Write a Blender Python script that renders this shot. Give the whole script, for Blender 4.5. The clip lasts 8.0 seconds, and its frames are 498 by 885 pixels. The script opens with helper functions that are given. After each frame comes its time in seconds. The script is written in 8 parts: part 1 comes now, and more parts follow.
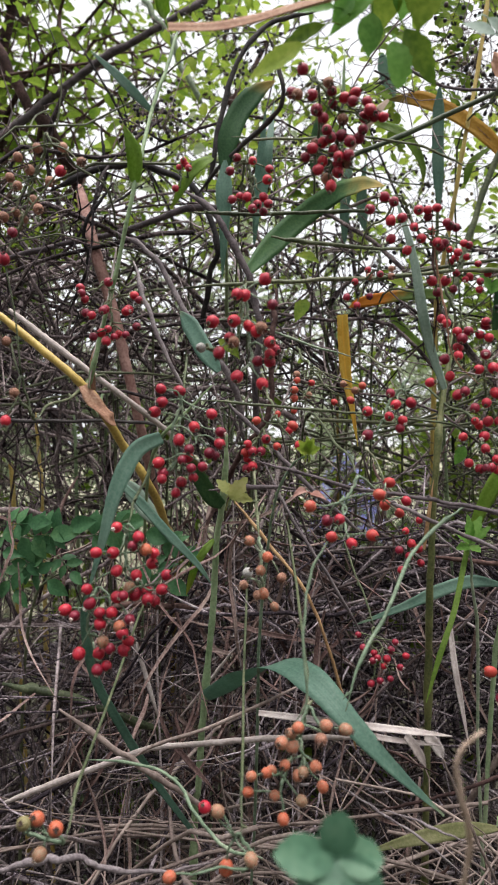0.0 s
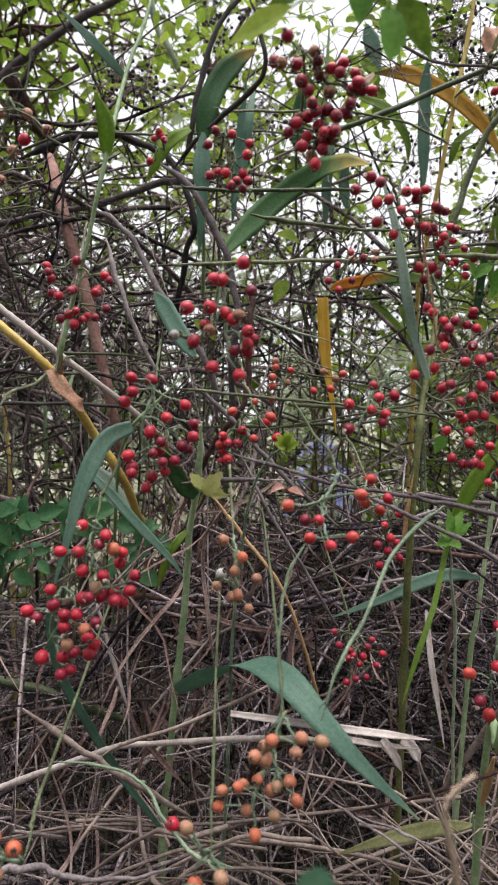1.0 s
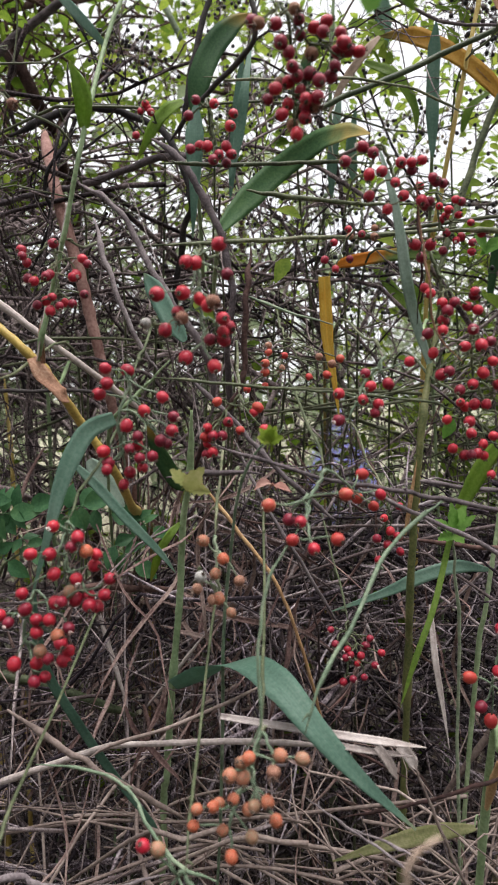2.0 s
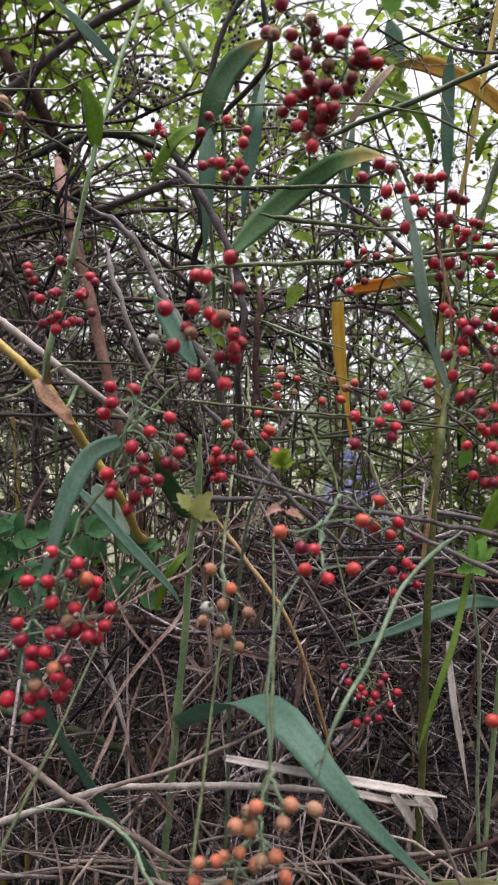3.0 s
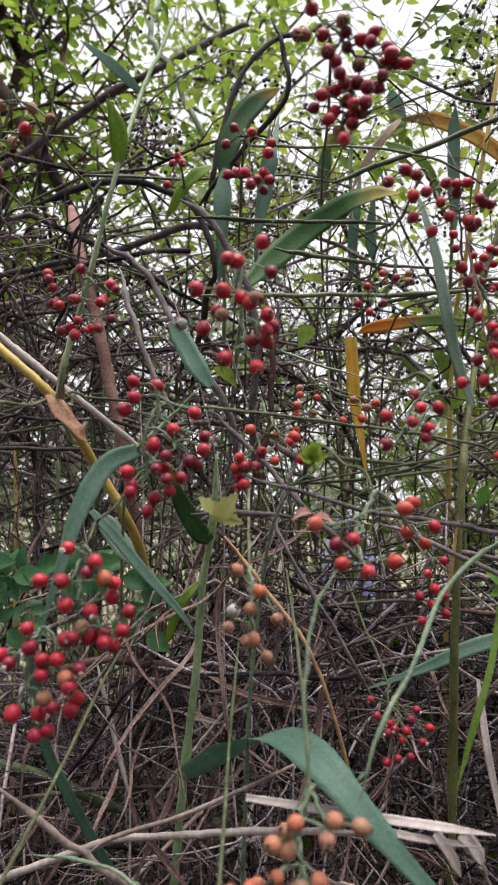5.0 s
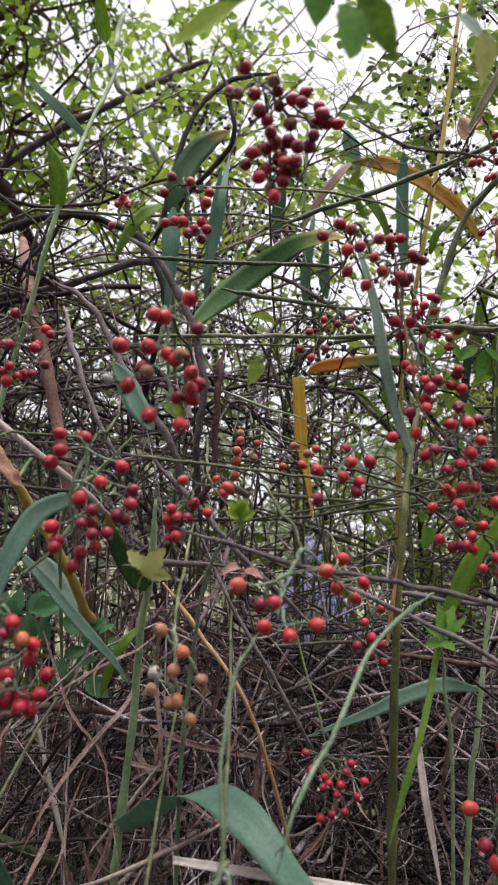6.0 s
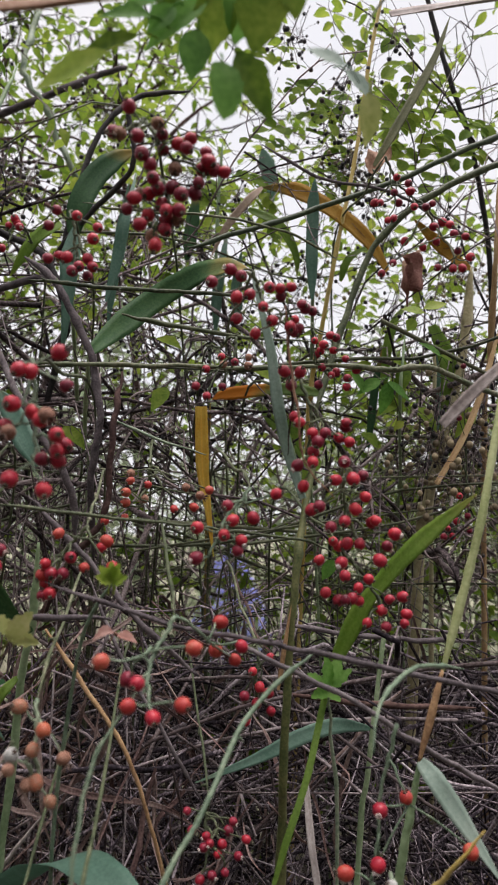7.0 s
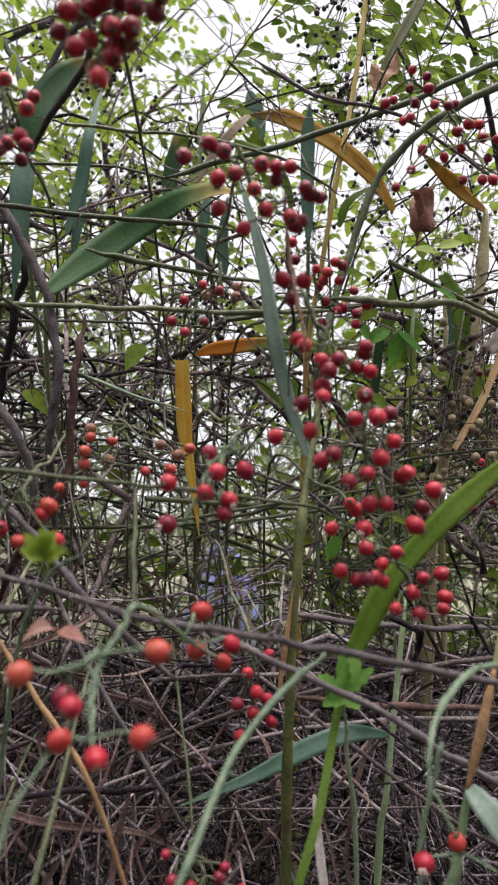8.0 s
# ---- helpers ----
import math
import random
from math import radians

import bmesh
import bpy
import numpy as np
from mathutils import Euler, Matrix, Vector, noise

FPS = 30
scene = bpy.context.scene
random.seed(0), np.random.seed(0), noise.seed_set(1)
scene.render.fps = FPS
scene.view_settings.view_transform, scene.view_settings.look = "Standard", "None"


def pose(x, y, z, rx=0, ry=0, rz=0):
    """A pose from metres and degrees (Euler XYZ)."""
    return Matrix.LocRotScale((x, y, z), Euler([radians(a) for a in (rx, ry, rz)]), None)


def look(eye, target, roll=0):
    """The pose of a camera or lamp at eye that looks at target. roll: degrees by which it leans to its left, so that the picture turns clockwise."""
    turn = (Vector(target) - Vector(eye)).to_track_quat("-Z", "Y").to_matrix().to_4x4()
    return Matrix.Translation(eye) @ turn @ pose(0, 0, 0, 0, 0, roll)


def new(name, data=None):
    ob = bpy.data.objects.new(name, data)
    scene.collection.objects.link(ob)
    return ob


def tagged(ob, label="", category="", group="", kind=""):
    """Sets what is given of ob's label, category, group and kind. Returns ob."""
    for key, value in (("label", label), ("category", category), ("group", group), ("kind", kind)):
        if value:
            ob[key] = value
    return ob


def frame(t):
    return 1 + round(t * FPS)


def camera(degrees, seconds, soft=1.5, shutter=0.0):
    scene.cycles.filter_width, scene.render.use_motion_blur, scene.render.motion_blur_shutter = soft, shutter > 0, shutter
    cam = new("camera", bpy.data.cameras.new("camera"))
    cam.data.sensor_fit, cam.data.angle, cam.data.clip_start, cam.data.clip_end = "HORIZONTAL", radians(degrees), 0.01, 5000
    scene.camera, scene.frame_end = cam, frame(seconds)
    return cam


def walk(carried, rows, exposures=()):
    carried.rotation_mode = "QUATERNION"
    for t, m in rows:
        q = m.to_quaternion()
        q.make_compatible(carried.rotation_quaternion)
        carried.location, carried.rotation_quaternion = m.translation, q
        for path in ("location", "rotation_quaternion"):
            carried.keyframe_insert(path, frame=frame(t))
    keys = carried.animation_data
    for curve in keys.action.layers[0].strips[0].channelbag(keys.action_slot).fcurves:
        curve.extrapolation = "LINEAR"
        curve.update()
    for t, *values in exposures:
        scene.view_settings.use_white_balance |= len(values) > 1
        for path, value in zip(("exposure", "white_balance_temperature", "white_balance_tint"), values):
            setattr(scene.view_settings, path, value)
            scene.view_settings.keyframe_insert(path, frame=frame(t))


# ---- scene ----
cam = camera(39.3, 8.0, soft=1.9)
PATH = [
    (0, (0.04, 0.013, 1.236), (0.019, 2.013, 1.244), 0.0),
    (0.5, (0.026, 0.031, 1.221), (0.034, 2.031, 1.217), 0.5),
    (1, (0.04, 0.04, 1.248), (0.089, 2.038, 1.189), 0.8),
    (1.5, (0.059, 0.05, 1.265), (0.089, 2.046, 1.143), 1.0),
    (1.7, (0.065, 0.063, 1.258), (0.066, 2.059, 1.122), 0.4),
    (2.8, (0.068, 0.079, 1.258), (0.033, 2.078, 1.213), 0.5),
    (3, (0.066, 0.092, 1.251), (0.025, 2.091, 1.22), 0.8),
    (3.5, (0.062, 0.113, 1.234), (0.021, 2.113, 1.263), 1.4),
    (4, (0.051, 0.114, 1.22), (0.012, 2.111, 1.329), 1.6),
    (4.2, (0.047, 0.117, 1.214), (0.012, 2.113, 1.338), 1.6),
    (5.3, (0.046, 0.11, 1.2), (0.018, 2.098, 1.417), 1.1),
    (5.5, (0.051, 0.104, 1.208), (0.02, 2.091, 1.434), 1.2),
    (6, (0.068, 0.116, 1.221), (0.134, 2.098, 1.483), 1.4),
    (6.5, (0.087, 0.103, 1.226), (0.304, 2.073, 1.494), 1.7),
    (7, (0.095, 0.125, 1.257), (0.373, 2.087, 1.527), 1.7),
    (7.5, (0.096, 0.2, 1.255), (0.401, 2.159, 1.515), 1.2),
    (8, (0.113, 0.24, 1.243), (0.417, 2.202, 1.485), 0.7),
]
walk(cam, [(t, look(eye, target, roll)) for t, eye, target, roll in PATH],
     [(0.0, 0.54, 6350, 10.0), (1.5, 0.53, 6400, 11.0), (3.0, 0.45, 6350, 11.0), (3.5, 0.48, 6350, 11.0), (5.5, 0.48, 6400, 13.0), (6.0, 0.42, 6400, 13.0), (6.5, 0.13, 6450, 14.0), (7.0, 0.11, 6400, 13.5), (7.5, 0.15, 6400, 13.0), (8.0, 0.36, 6400, 13.0)])
# a phone's small aperture: sharp at arm's length, a little soft in front and far behind
cam.data.dof.use_dof, cam.data.dof.focus_distance, cam.data.dof.aperture_fstop = True, 0.72, 15

# world, sun and exposure: a bright, even, overcast sky
CLOUD, SKY_MIX = 0.93, 0.93
world = bpy.data.worlds.new("overcast_sky")
world.use_nodes = True
scene.world = world
wn, wl = world.node_tree.nodes, world.node_tree.links
wn.clear()
sky = wn.new("ShaderNodeTexSky")
sky.sky_type, sky.sun_disc = "NISHITA", False
sky.sun_elevation, sky.sun_rotation = radians(83), radians(139)
dim = wn.new("ShaderNodeVectorMath")
dim.operation = "SCALE"
dim.inputs["Scale"].default_value = 0.11
cover = wn.new("ShaderNodeTexNoise")
cover.inputs["Scale"].default_value, cover.inputs["Detail"].default_value = 2.2, 3
ramp = wn.new("ShaderNodeValToRGB")
ramp.color_ramp.elements[0].color = (0.87 * CLOUD, 0.90 * CLOUD, 0.95 * CLOUD, 1)
ramp.color_ramp.elements[1].color = (1.04 * CLOUD, 1.0 * CLOUD, 0.975 * CLOUD, 1)
blend = wn.new("ShaderNodeMix")
blend.data_type = "RGBA"
blend.inputs[0].default_value = SKY_MIX
back = wn.new("ShaderNodeBackground")
back.inputs["Strength"].default_value = 1.0
wout = wn.new("ShaderNodeOutputWorld")
wl.new(sky.outputs[0], dim.inputs[0])
wl.new(cover.outputs["Fac"], ramp.inputs[0])
wl.new(dim.outputs[0], blend.inputs[6])
wl.new(ramp.outputs[0], blend.inputs[7])
wl.new(blend.outputs[2], back.inputs["Color"])
wl.new(back.outputs[0], wout.inputs[0])

sun = new("sun", bpy.data.lights.new("sun", "SUN"))
sun.data.energy, sun.data.angle, sun.data.color = 4.9, radians(50), (1.0, 0.945, 0.905)
sun.matrix_world = look((0.9, 0.3, 9.5), (0.3, 1.0, 1.0))
scene.view_settings.exposure = 0.0

# ---- materials ----


def organic(name, stops, grain=500.0, blotch=40.0, rough=0.6, bump=0.25, vary="object", thin=0.0, veins=0.0, tip=None, tip_from=0.6, spec=0.25, coat=0.0):
    """A plant surface: colour stops spread by chance per piece, blotches and grain; thin lets light through; veins run along a blade; tip is the colour of its dying end."""
    m = bpy.data.materials.new(name)
    m.use_nodes = True
    n, l = m.node_tree.nodes, m.node_tree.links
    b = n["Principled BSDF"]
    out = n["Material Output"]
    at = n.new("ShaderNodeTexCoord")

    def noise_of(scale, detail):
        t = n.new("ShaderNodeTexNoise")
        t.inputs["Scale"].default_value, t.inputs["Detail"].default_value = scale, detail
        l.new(at.outputs["Object"], t.inputs["Vector"])
        return t.outputs["Fac"]

    def sums(op, a, c):
        t = n.new("ShaderNodeMath")
        t.operation = op
        for k, v in enumerate((a, c)):
            if isinstance(v, (int, float)):
                t.inputs[k].default_value = v
            else:
                l.new(v, t.inputs[k])
        return t.outputs[0]

    big, fine = noise_of(blotch, 3), noise_of(grain, 2)
    chance = n.new("ShaderNodeObjectInfo").outputs["Random"]
    if vary == "island":
        chance = sums("FRACT", sums("ADD", chance, n.new("ShaderNodeNewGeometry").outputs["Random Per Island"]), 0.0)
    f = sums("ADD", sums("MULTIPLY", chance, 0.55), sums("ADD", sums("MULTIPLY", big, 1.3), sums("MULTIPLY", fine, 1.1)))
    f = sums("SUBTRACT", f, 0.975)
    r = n.new("ShaderNodeValToRGB")
    while len(r.color_ramp.elements) < len(stops):
        r.color_ramp.elements.new(0.5)
    for e, (p, c) in zip(r.color_ramp.elements, stops):
        e.position, e.color = p, (*c, 1)
    l.new(f, r.inputs[0])
    colour = r.outputs[0]
    height = fine
    if veins or tip:
        along = n.new("ShaderNodeAttribute")
        along.attribute_name = "along"
        across = n.new("ShaderNodeAttribute")
        across.attribute_name = "across"
    if tip:
        span = n.new("ShaderNodeMapRange")
        span.interpolation_type = "SMOOTHSTEP"
        span.inputs["From Min"].default_value, span.inputs["From Max"].default_value = tip_from, tip_from + 0.35
        l.new(sums("ADD", along.outputs["Fac"], sums("MULTIPLY", sums("SUBTRACT", big, 0.5), 0.7)), span.inputs["Value"])
        mx = n.new("ShaderNodeMix")
        mx.data_type = "RGBA"
        l.new(span.outputs[0], mx.inputs[0])
        l.new(colour, mx.inputs[6])
        mx.inputs[7].default_value = (*tip, 1)
        colour = mx.outputs[2]
    if veins:
        wave = sums("SINE", sums("MULTIPLY", across.outputs["Fac"], 62.0), 0.0)
        rib = sums("SUBTRACT", 1.0, sums("MULTIPLY", sums("ABSOLUTE", across.outputs["Fac"], 0.0), 9.0))
        rib = sums("MAXIMUM", rib, 0.0)
        gain = sums("ADD", sums("ADD", 1.0, sums("MULTIPLY", wave, 0.03 * veins)), sums("MULTIPLY", rib, 0.25 * veins))
        sc = n.new("ShaderNodeVectorMath")
        sc.operation = "SCALE"
        l.new(colour, sc.inputs[0])
        l.new(gain, sc.inputs["Scale"])
        colour = sc.outputs[0]
        height = sums("ADD", fine, sums("MULTIPLY", wave, 0.12))
    l.new(colour, b.inputs["Base Color"])
    b.inputs["Roughness"].default_value = rough
    b.inputs["Specular IOR Level"].default_value = spec
    b.inputs["Coat Weight"].default_value = coat
    bp = n.new("ShaderNodeBump")
    bp.inputs["Strength"].default_value, bp.inputs["Distance"].default_value = bump, 0.001
    l.new(height, bp.inputs["Height"])
    l.new(bp.outputs[0], b.inputs["Normal"])
    if thin:
        tr = n.new("ShaderNodeBsdfTranslucent")
        l.new(colour, tr.inputs["Color"])
        mix = n.new("ShaderNodeMixShader")
        mix.inputs[0].default_value = thin
        l.new(b.outputs[0], mix.inputs[1])
        l.new(tr.outputs[0], mix.inputs[2])
        l.new(mix.outputs[0], out.inputs["Surface"])
    return m


HIP_RED = organic("ripe_hip_skin", [(0.0, (0.135, 0.005, 0.015)), (0.35, (0.27, 0.009, 0.024)), (0.7, (0.38, 0.013, 0.029)), (1.0, (0.45, 0.030, 0.034))], 16, 2.2, 0.42, 0.16, spec=0.34, coat=0.03)
STRAW_PALE = organic("bleached_straw", [(0.0, (0.34, 0.25, 0.19)), (0.5, (0.48, 0.37, 0.29)), (1.0, (0.62, 0.51, 0.42))], 300, 40, 0.65, 0.3)
HIP_DEEP = organic("overripe_hip_skin", [(0.0, (0.080, 0.005, 0.014)), (0.4, (0.16, 0.008, 0.024)), (1.0, (0.27, 0.012, 0.030))], 16, 2.2, 0.42, 0.2, spec=0.34, coat=0.04)
HIP_ORANGE = organic("half_ripe_hip_skin", [(0.0, (0.30, 0.018, 0.022)), (0.45, (0.36, 0.032, 0.026)), (0.75, (0.38, 0.056, 0.034)), (1.0, (0.32, 0.12, 0.07))], 16, 2.2, 0.45, 0.15, spec=0.35)
HIP_DULL = organic("dull_half_ripe_hip_skin", [(0.0, (0.42, 0.060, 0.024)), (0.35, (0.36, 0.105, 0.052)), (0.65, (0.26, 0.135, 0.085)), (1.0, (0.20, 0.165, 0.095))], 30, 5, 0.45, 0.3, spec=0.35)
HIP_BROWN = organic("withered_hip_skin", [(0.0, (0.12, 0.058, 0.040)), (0.5, (0.26, 0.125, 0.083)), (1.0, (0.40, 0.225, 0.155))], 16, 2.2, 0.6, 0.5)
HIP_PALE = organic("unripe_hip_skin", [(0.0, (0.13, 0.13, 0.055)), (0.5, (0.21, 0.17, 0.080)), (1.0, (0.34, 0.22, 0.13))], 30, 5, 0.5, 0.3)
HIP_WHITE = organic("mouldy_hip_skin", [(0.0, (0.20, 0.19, 0.175)), (0.5, (0.32, 0.31, 0.29)), (1.0, (0.44, 0.43, 0.41))], 16, 2.2, 0.8, 0.4)
CALYX_WHITE = organic("pale_calyx_scar", [(0.0, (0.30, 0.18, 0.16)), (0.5, (0.55, 0.46, 0.42)), (1.0, (0.70, 0.64, 0.60))], 16, 2.2, 0.8, 0.4)
CALYX_DRY = organic("dry_brown_sepals", [(0.0, (0.07, 0.04, 0.03)), (0.6, (0.17, 0.11, 0.085)), (1.0, (0.34, 0.26, 0.21))], 16, 2.2, 0.85, 0.5)
CALYX = organic("dry_calyx", [(0.0, (0.03, 0.018, 0.015)), (0.6, (0.10, 0.068, 0.05)), (1.0, (0.40, 0.34, 0.28))], 16, 2.2, 0.8, 0.4)
CANE_GREEN = organic("green_rose_cane", [(0.0, (0.022, 0.029, 0.014)), (0.45, (0.062, 0.076, 0.038)), (0.8, (0.115, 0.128, 0.070)), (1.0, (0.20, 0.195, 0.13))], 350, 45, 0.55, 0.6, spec=0.25)
BARK_TAN = organic("tan_bark", [(0.0, (0.095, 0.070, 0.062)), (0.5, (0.185, 0.143, 0.126)), (1.0, (0.31, 0.25, 0.22))], 300, 40, 0.8, 0.4)
STALK_RED = organic("red_brown_dead_stalk", [(0.0, (0.075, 0.036, 0.030)), (0.5, (0.17, 0.088, 0.074)), (1.0, (0.29, 0.175, 0.15))], 250, 40, 0.85, 0.5)
CANE_DEEP = organic("deep_green_cane", [(0.0, (0.016, 0.024, 0.012)), (0.5, (0.036, 0.052, 0.026)), (1.0, (0.075, 0.095, 0.05))], 350, 45, 0.55, 0.5, spec=0.25)
CANE_PALE = organic("pale_green_stalk", [(0.0, (0.060, 0.092, 0.055)), (0.5, (0.135, 0.185, 0.12)), (1.0, (0.27, 0.31, 0.21))], 350, 60, 0.55, 0.5, spec=0.3)
CANE_DARK = organic("dark_bark", [(0.0, (0.010, 0.009, 0.010)), (0.5, (0.026, 0.023, 0.024)), (1.0, (0.065, 0.058, 0.056))], 500, 60, 0.75, 0.5, spec=0.15)
BARK_GREY = organic("grey_violet_bark", [(0.0, (0.045, 0.037, 0.040)), (0.5, (0.115, 0.095, 0.100)), (1.0, (0.23, 0.198, 0.20))], 500, 60, 0.8, 0.6, spec=0.15)
BARK_BROWN = organic("red_brown_bark", [(0.0, (0.014, 0.008, 0.008)), (0.5, (0.052, 0.029, 0.026)), (1.0, (0.13, 0.080, 0.068))], 250, 40, 0.85, 0.8, spec=0.15)
STRAW = organic("pale_straw", [(0.0, (0.20, 0.165, 0.150)), (0.5, (0.335, 0.288, 0.268)), (1.0, (0.47, 0.420, 0.395))], 300, 40, 0.75, 0.4, veins=0.4)
STRAW_ORANGE = organic("rusty_straw", [(0.0, (0.20, 0.11, 0.055)), (0.5, (0.34, 0.21, 0.105)), (1.0, (0.46, 0.33, 0.17))], 500, 40, 0.65, 0.3, veins=0.6)
REED_STEM = organic("green_reed_stem", [(0.0, (0.12, 0.18, 0.085)), (0.5, (0.22, 0.30, 0.16)), (1.0, (0.34, 0.41, 0.25))], 300, 25, 0.45, 0.3)
REED_DARK = organic("mossy_reed_stem", [(0.0, (0.028, 0.038, 0.012)), (0.5, (0.060, 0.075, 0.024)), (1.0, (0.13, 0.13, 0.05))], 400, 35, 0.5, 0.3)
REED_OLIVE = organic("olive_reed_stem", [(0.0, (0.14, 0.17, 0.06)), (0.5, (0.24, 0.27, 0.11)), (1.0, (0.36, 0.38, 0.19))], 300, 25, 0.45, 0.3)
REED_TAN = organic("tan_reed_stem", [(0.0, (0.17, 0.14, 0.07)), (0.5, (0.32, 0.28, 0.15)), (1.0, (0.45, 0.41, 0.25))], 300, 25, 0.45, 0.3)
REED_YELLOW = organic("yellow_reed_stem", [(0.0, (0.25, 0.17, 0.045)), (0.5, (0.40, 0.29, 0.075)), (1.0, (0.50, 0.40, 0.16))], 400, 25, 0.42, 0.15)
BLADE_BLUE = organic("blue_green_blade", [(0.0, (0.090, 0.175, 0.128)), (0.5, (0.135, 0.245, 0.182)), (1.0, (0.20, 0.315, 0.245))], 400, 30, 0.45, 0.2, thin=0.52, veins=0.3, tip=(0.24, 0.27, 0.15), tip_from=0.85)
BLADE_PALE = organic("pale_thin_blade", [(0.0, (0.24, 0.32, 0.26)), (0.5, (0.33, 0.42, 0.35)), (1.0, (0.42, 0.50, 0.43))], 400, 30, 0.5, 0.2, thin=0.5, veins=0.3)
BLADE_TURN = organic("green_blade_turning_orange", [(0.0, (0.09, 0.15, 0.04)), (0.5, (0.14, 0.21, 0.055)), (1.0, (0.22, 0.26, 0.07))], 300, 45, 0.5, 0.25, thin=0.5, veins=0.4, spec=0.15, tip=(0.52, 0.20, 0.025), tip_from=0.3)
BLADE_OLIVE = organic("dull_olive_blade", [(0.0, (0.085, 0.095, 0.035)), (0.5, (0.14, 0.145, 0.06)), (1.0, (0.22, 0.21, 0.11))], 400, 25, 0.5, 0.2, thin=0.35, veins=0.5)
BLADE_GREEN = organic("green_blade", [(0.0, (0.026, 0.070, 0.028)), (0.5, (0.044, 0.104, 0.040)), (1.0, (0.080, 0.155, 0.058))], 400, 25, 0.5, 0.2, thin=0.32, veins=0.3, spec=0.15, tip=(0.30, 0.22, 0.06), tip_from=0.66)
BLADE_FRESH = organic("fresh_green_blade", [(0.0, (0.13, 0.22, 0.032)), (0.5, (0.21, 0.33, 0.058)), (1.0, (0.30, 0.41, 0.09))], 400, 25, 0.4, 0.2, thin=0.65, veins=0.4, tip=(0.30, 0.30, 0.07), tip_from=0.75)
BLADE_ORANGE = organic("turning_orange_blade", [(0.0, (0.17, 0.09, 0.014)), (0.5, (0.35, 0.19, 0.025)), (1.0, (0.44, 0.27, 0.045))], 300, 45, 0.5, 0.25, thin=0.45, veins=0.4, spec=0.15, tip=(0.12, 0.10, 0.025), tip_from=0.7)
BLADE_YELLOW = organic("yellow_blade", [(0.0, (0.42, 0.24, 0.03)), (0.5, (0.66, 0.42, 0.06)), (1.0, (0.72, 0.54, 0.12))], 500, 35, 0.5, 0.25, thin=0.6, veins=0.7, tip=(0.45, 0.45, 0.07), tip_from=0.8)
BLADE_DEAD = organic("withered_brown_blade", [(0.0, (0.14, 0.065, 0.04)), (0.5, (0.28, 0.15, 0.095)), (1.0, (0.42, 0.27, 0.18))], 500, 35, 0.7, 0.4, thin=0.2, veins=0.8)
LEAF_GREEN = organic("mid_green_leaf", [(0.0, (0.066, 0.125, 0.016)), (0.5, (0.130, 0.205, 0.026)), (1.0, (0.21, 0.285, 0.042))], 350, 45, 0.65, 0.25, vary="island", thin=0.6, spec=0.08)
LEAF_LIGHT = organic("light_green_leaf", [(0.0, (0.100, 0.165, 0.022)), (0.5, (0.185, 0.265, 0.036)), (1.0, (0.30, 0.35, 0.06))], 350, 45, 0.65, 0.25, vary="island", thin=0.62, spec=0.08)
LEAF_VINE = organic("vivid_vine_leaf", [(0.0, (0.075, 0.19, 0.030)), (0.5, (0.125, 0.28, 0.050)), (1.0, (0.19, 0.37, 0.08))], 350, 45, 0.5, 0.3, vary="island", thin=0.6, spec=0.2)
LEAF_DARK = organic("dark_green_leaf", [(0.0, (0.020, 0.055, 0.022)), (0.5, (0.040, 0.092, 0.040)), (1.0, (0.07, 0.13, 0.055))], 350, 45, 0.5, 0.25, vary="island", thin=0.3)
LEAF_BLUE = organic("blue_green_leaflet", [(0.0, (0.035, 0.090, 0.052)), (0.5, (0.065, 0.150, 0.088)), (1.0, (0.11, 0.205, 0.125))], 350, 60, 0.45, 0.25, vary="island", thin=0.35)
LEAF_YELLOW = organic("yellowing_leaf", [(0.0, (0.23, 0.27, 0.07)), (0.5, (0.34, 0.36, 0.12)), (1.0, (0.44, 0.42, 0.18))], 350, 60, 0.5, 0.3, vary="island", thin=0.5)
LEAF_YGREEN = organic("yellow_green_leaf", [(0.0, (0.20, 0.30, 0.035)), (0.5, (0.30, 0.41, 0.06)), (1.0, (0.40, 0.46, 0.09))], 350, 60, 0.5, 0.3, vary="island", thin=0.55)
LEAF_WEED = organic("shaded_weed_leaf", [(0.0, (0.026, 0.085, 0.034)), (0.5, (0.050, 0.135, 0.054)), (1.0, (0.090, 0.195, 0.075))], 350, 60, 0.5, 0.25, vary="island", thin=0.35)
BLADE_MAROON = organic("withered_maroon_leaves", [(0.0, (0.05, 0.026, 0.025)), (0.45, (0.15, 0.092, 0.082)), (1.0, (0.36, 0.27, 0.24))], 400, 30, 0.75, 0.4, vary="island", thin=0.15)
LEAF_FERN = organic("bright_fern_leaf", [(0.0, (0.12, 0.26, 0.05)), (0.5, (0.18, 0.36, 0.08)), (1.0, (0.26, 0.44, 0.12))], 350, 60, 0.55, 0.3, vary="island", thin=0.6, spec=0.1)
LEAF_ROSE = organic("curled_pinkish_leaf", [(0.0, (0.16, 0.065, 0.05)), (0.5, (0.31, 0.15, 0.12)), (1.0, (0.45, 0.27, 0.23))], 350, 60, 0.7, 0.5, vary="island", thin=0.35)
# far leaves, paled and greyed: the distance haze is put into their colour
LEAF_FAR_HAZE = organic("far_hazy_foliage", [(0.0, (0.17, 0.22, 0.13)), (0.5, (0.28, 0.34, 0.20)), (1.0, (0.40, 0.44, 0.28))], 60, 3, 0.6, 0.2, vary="island", thin=0.6)
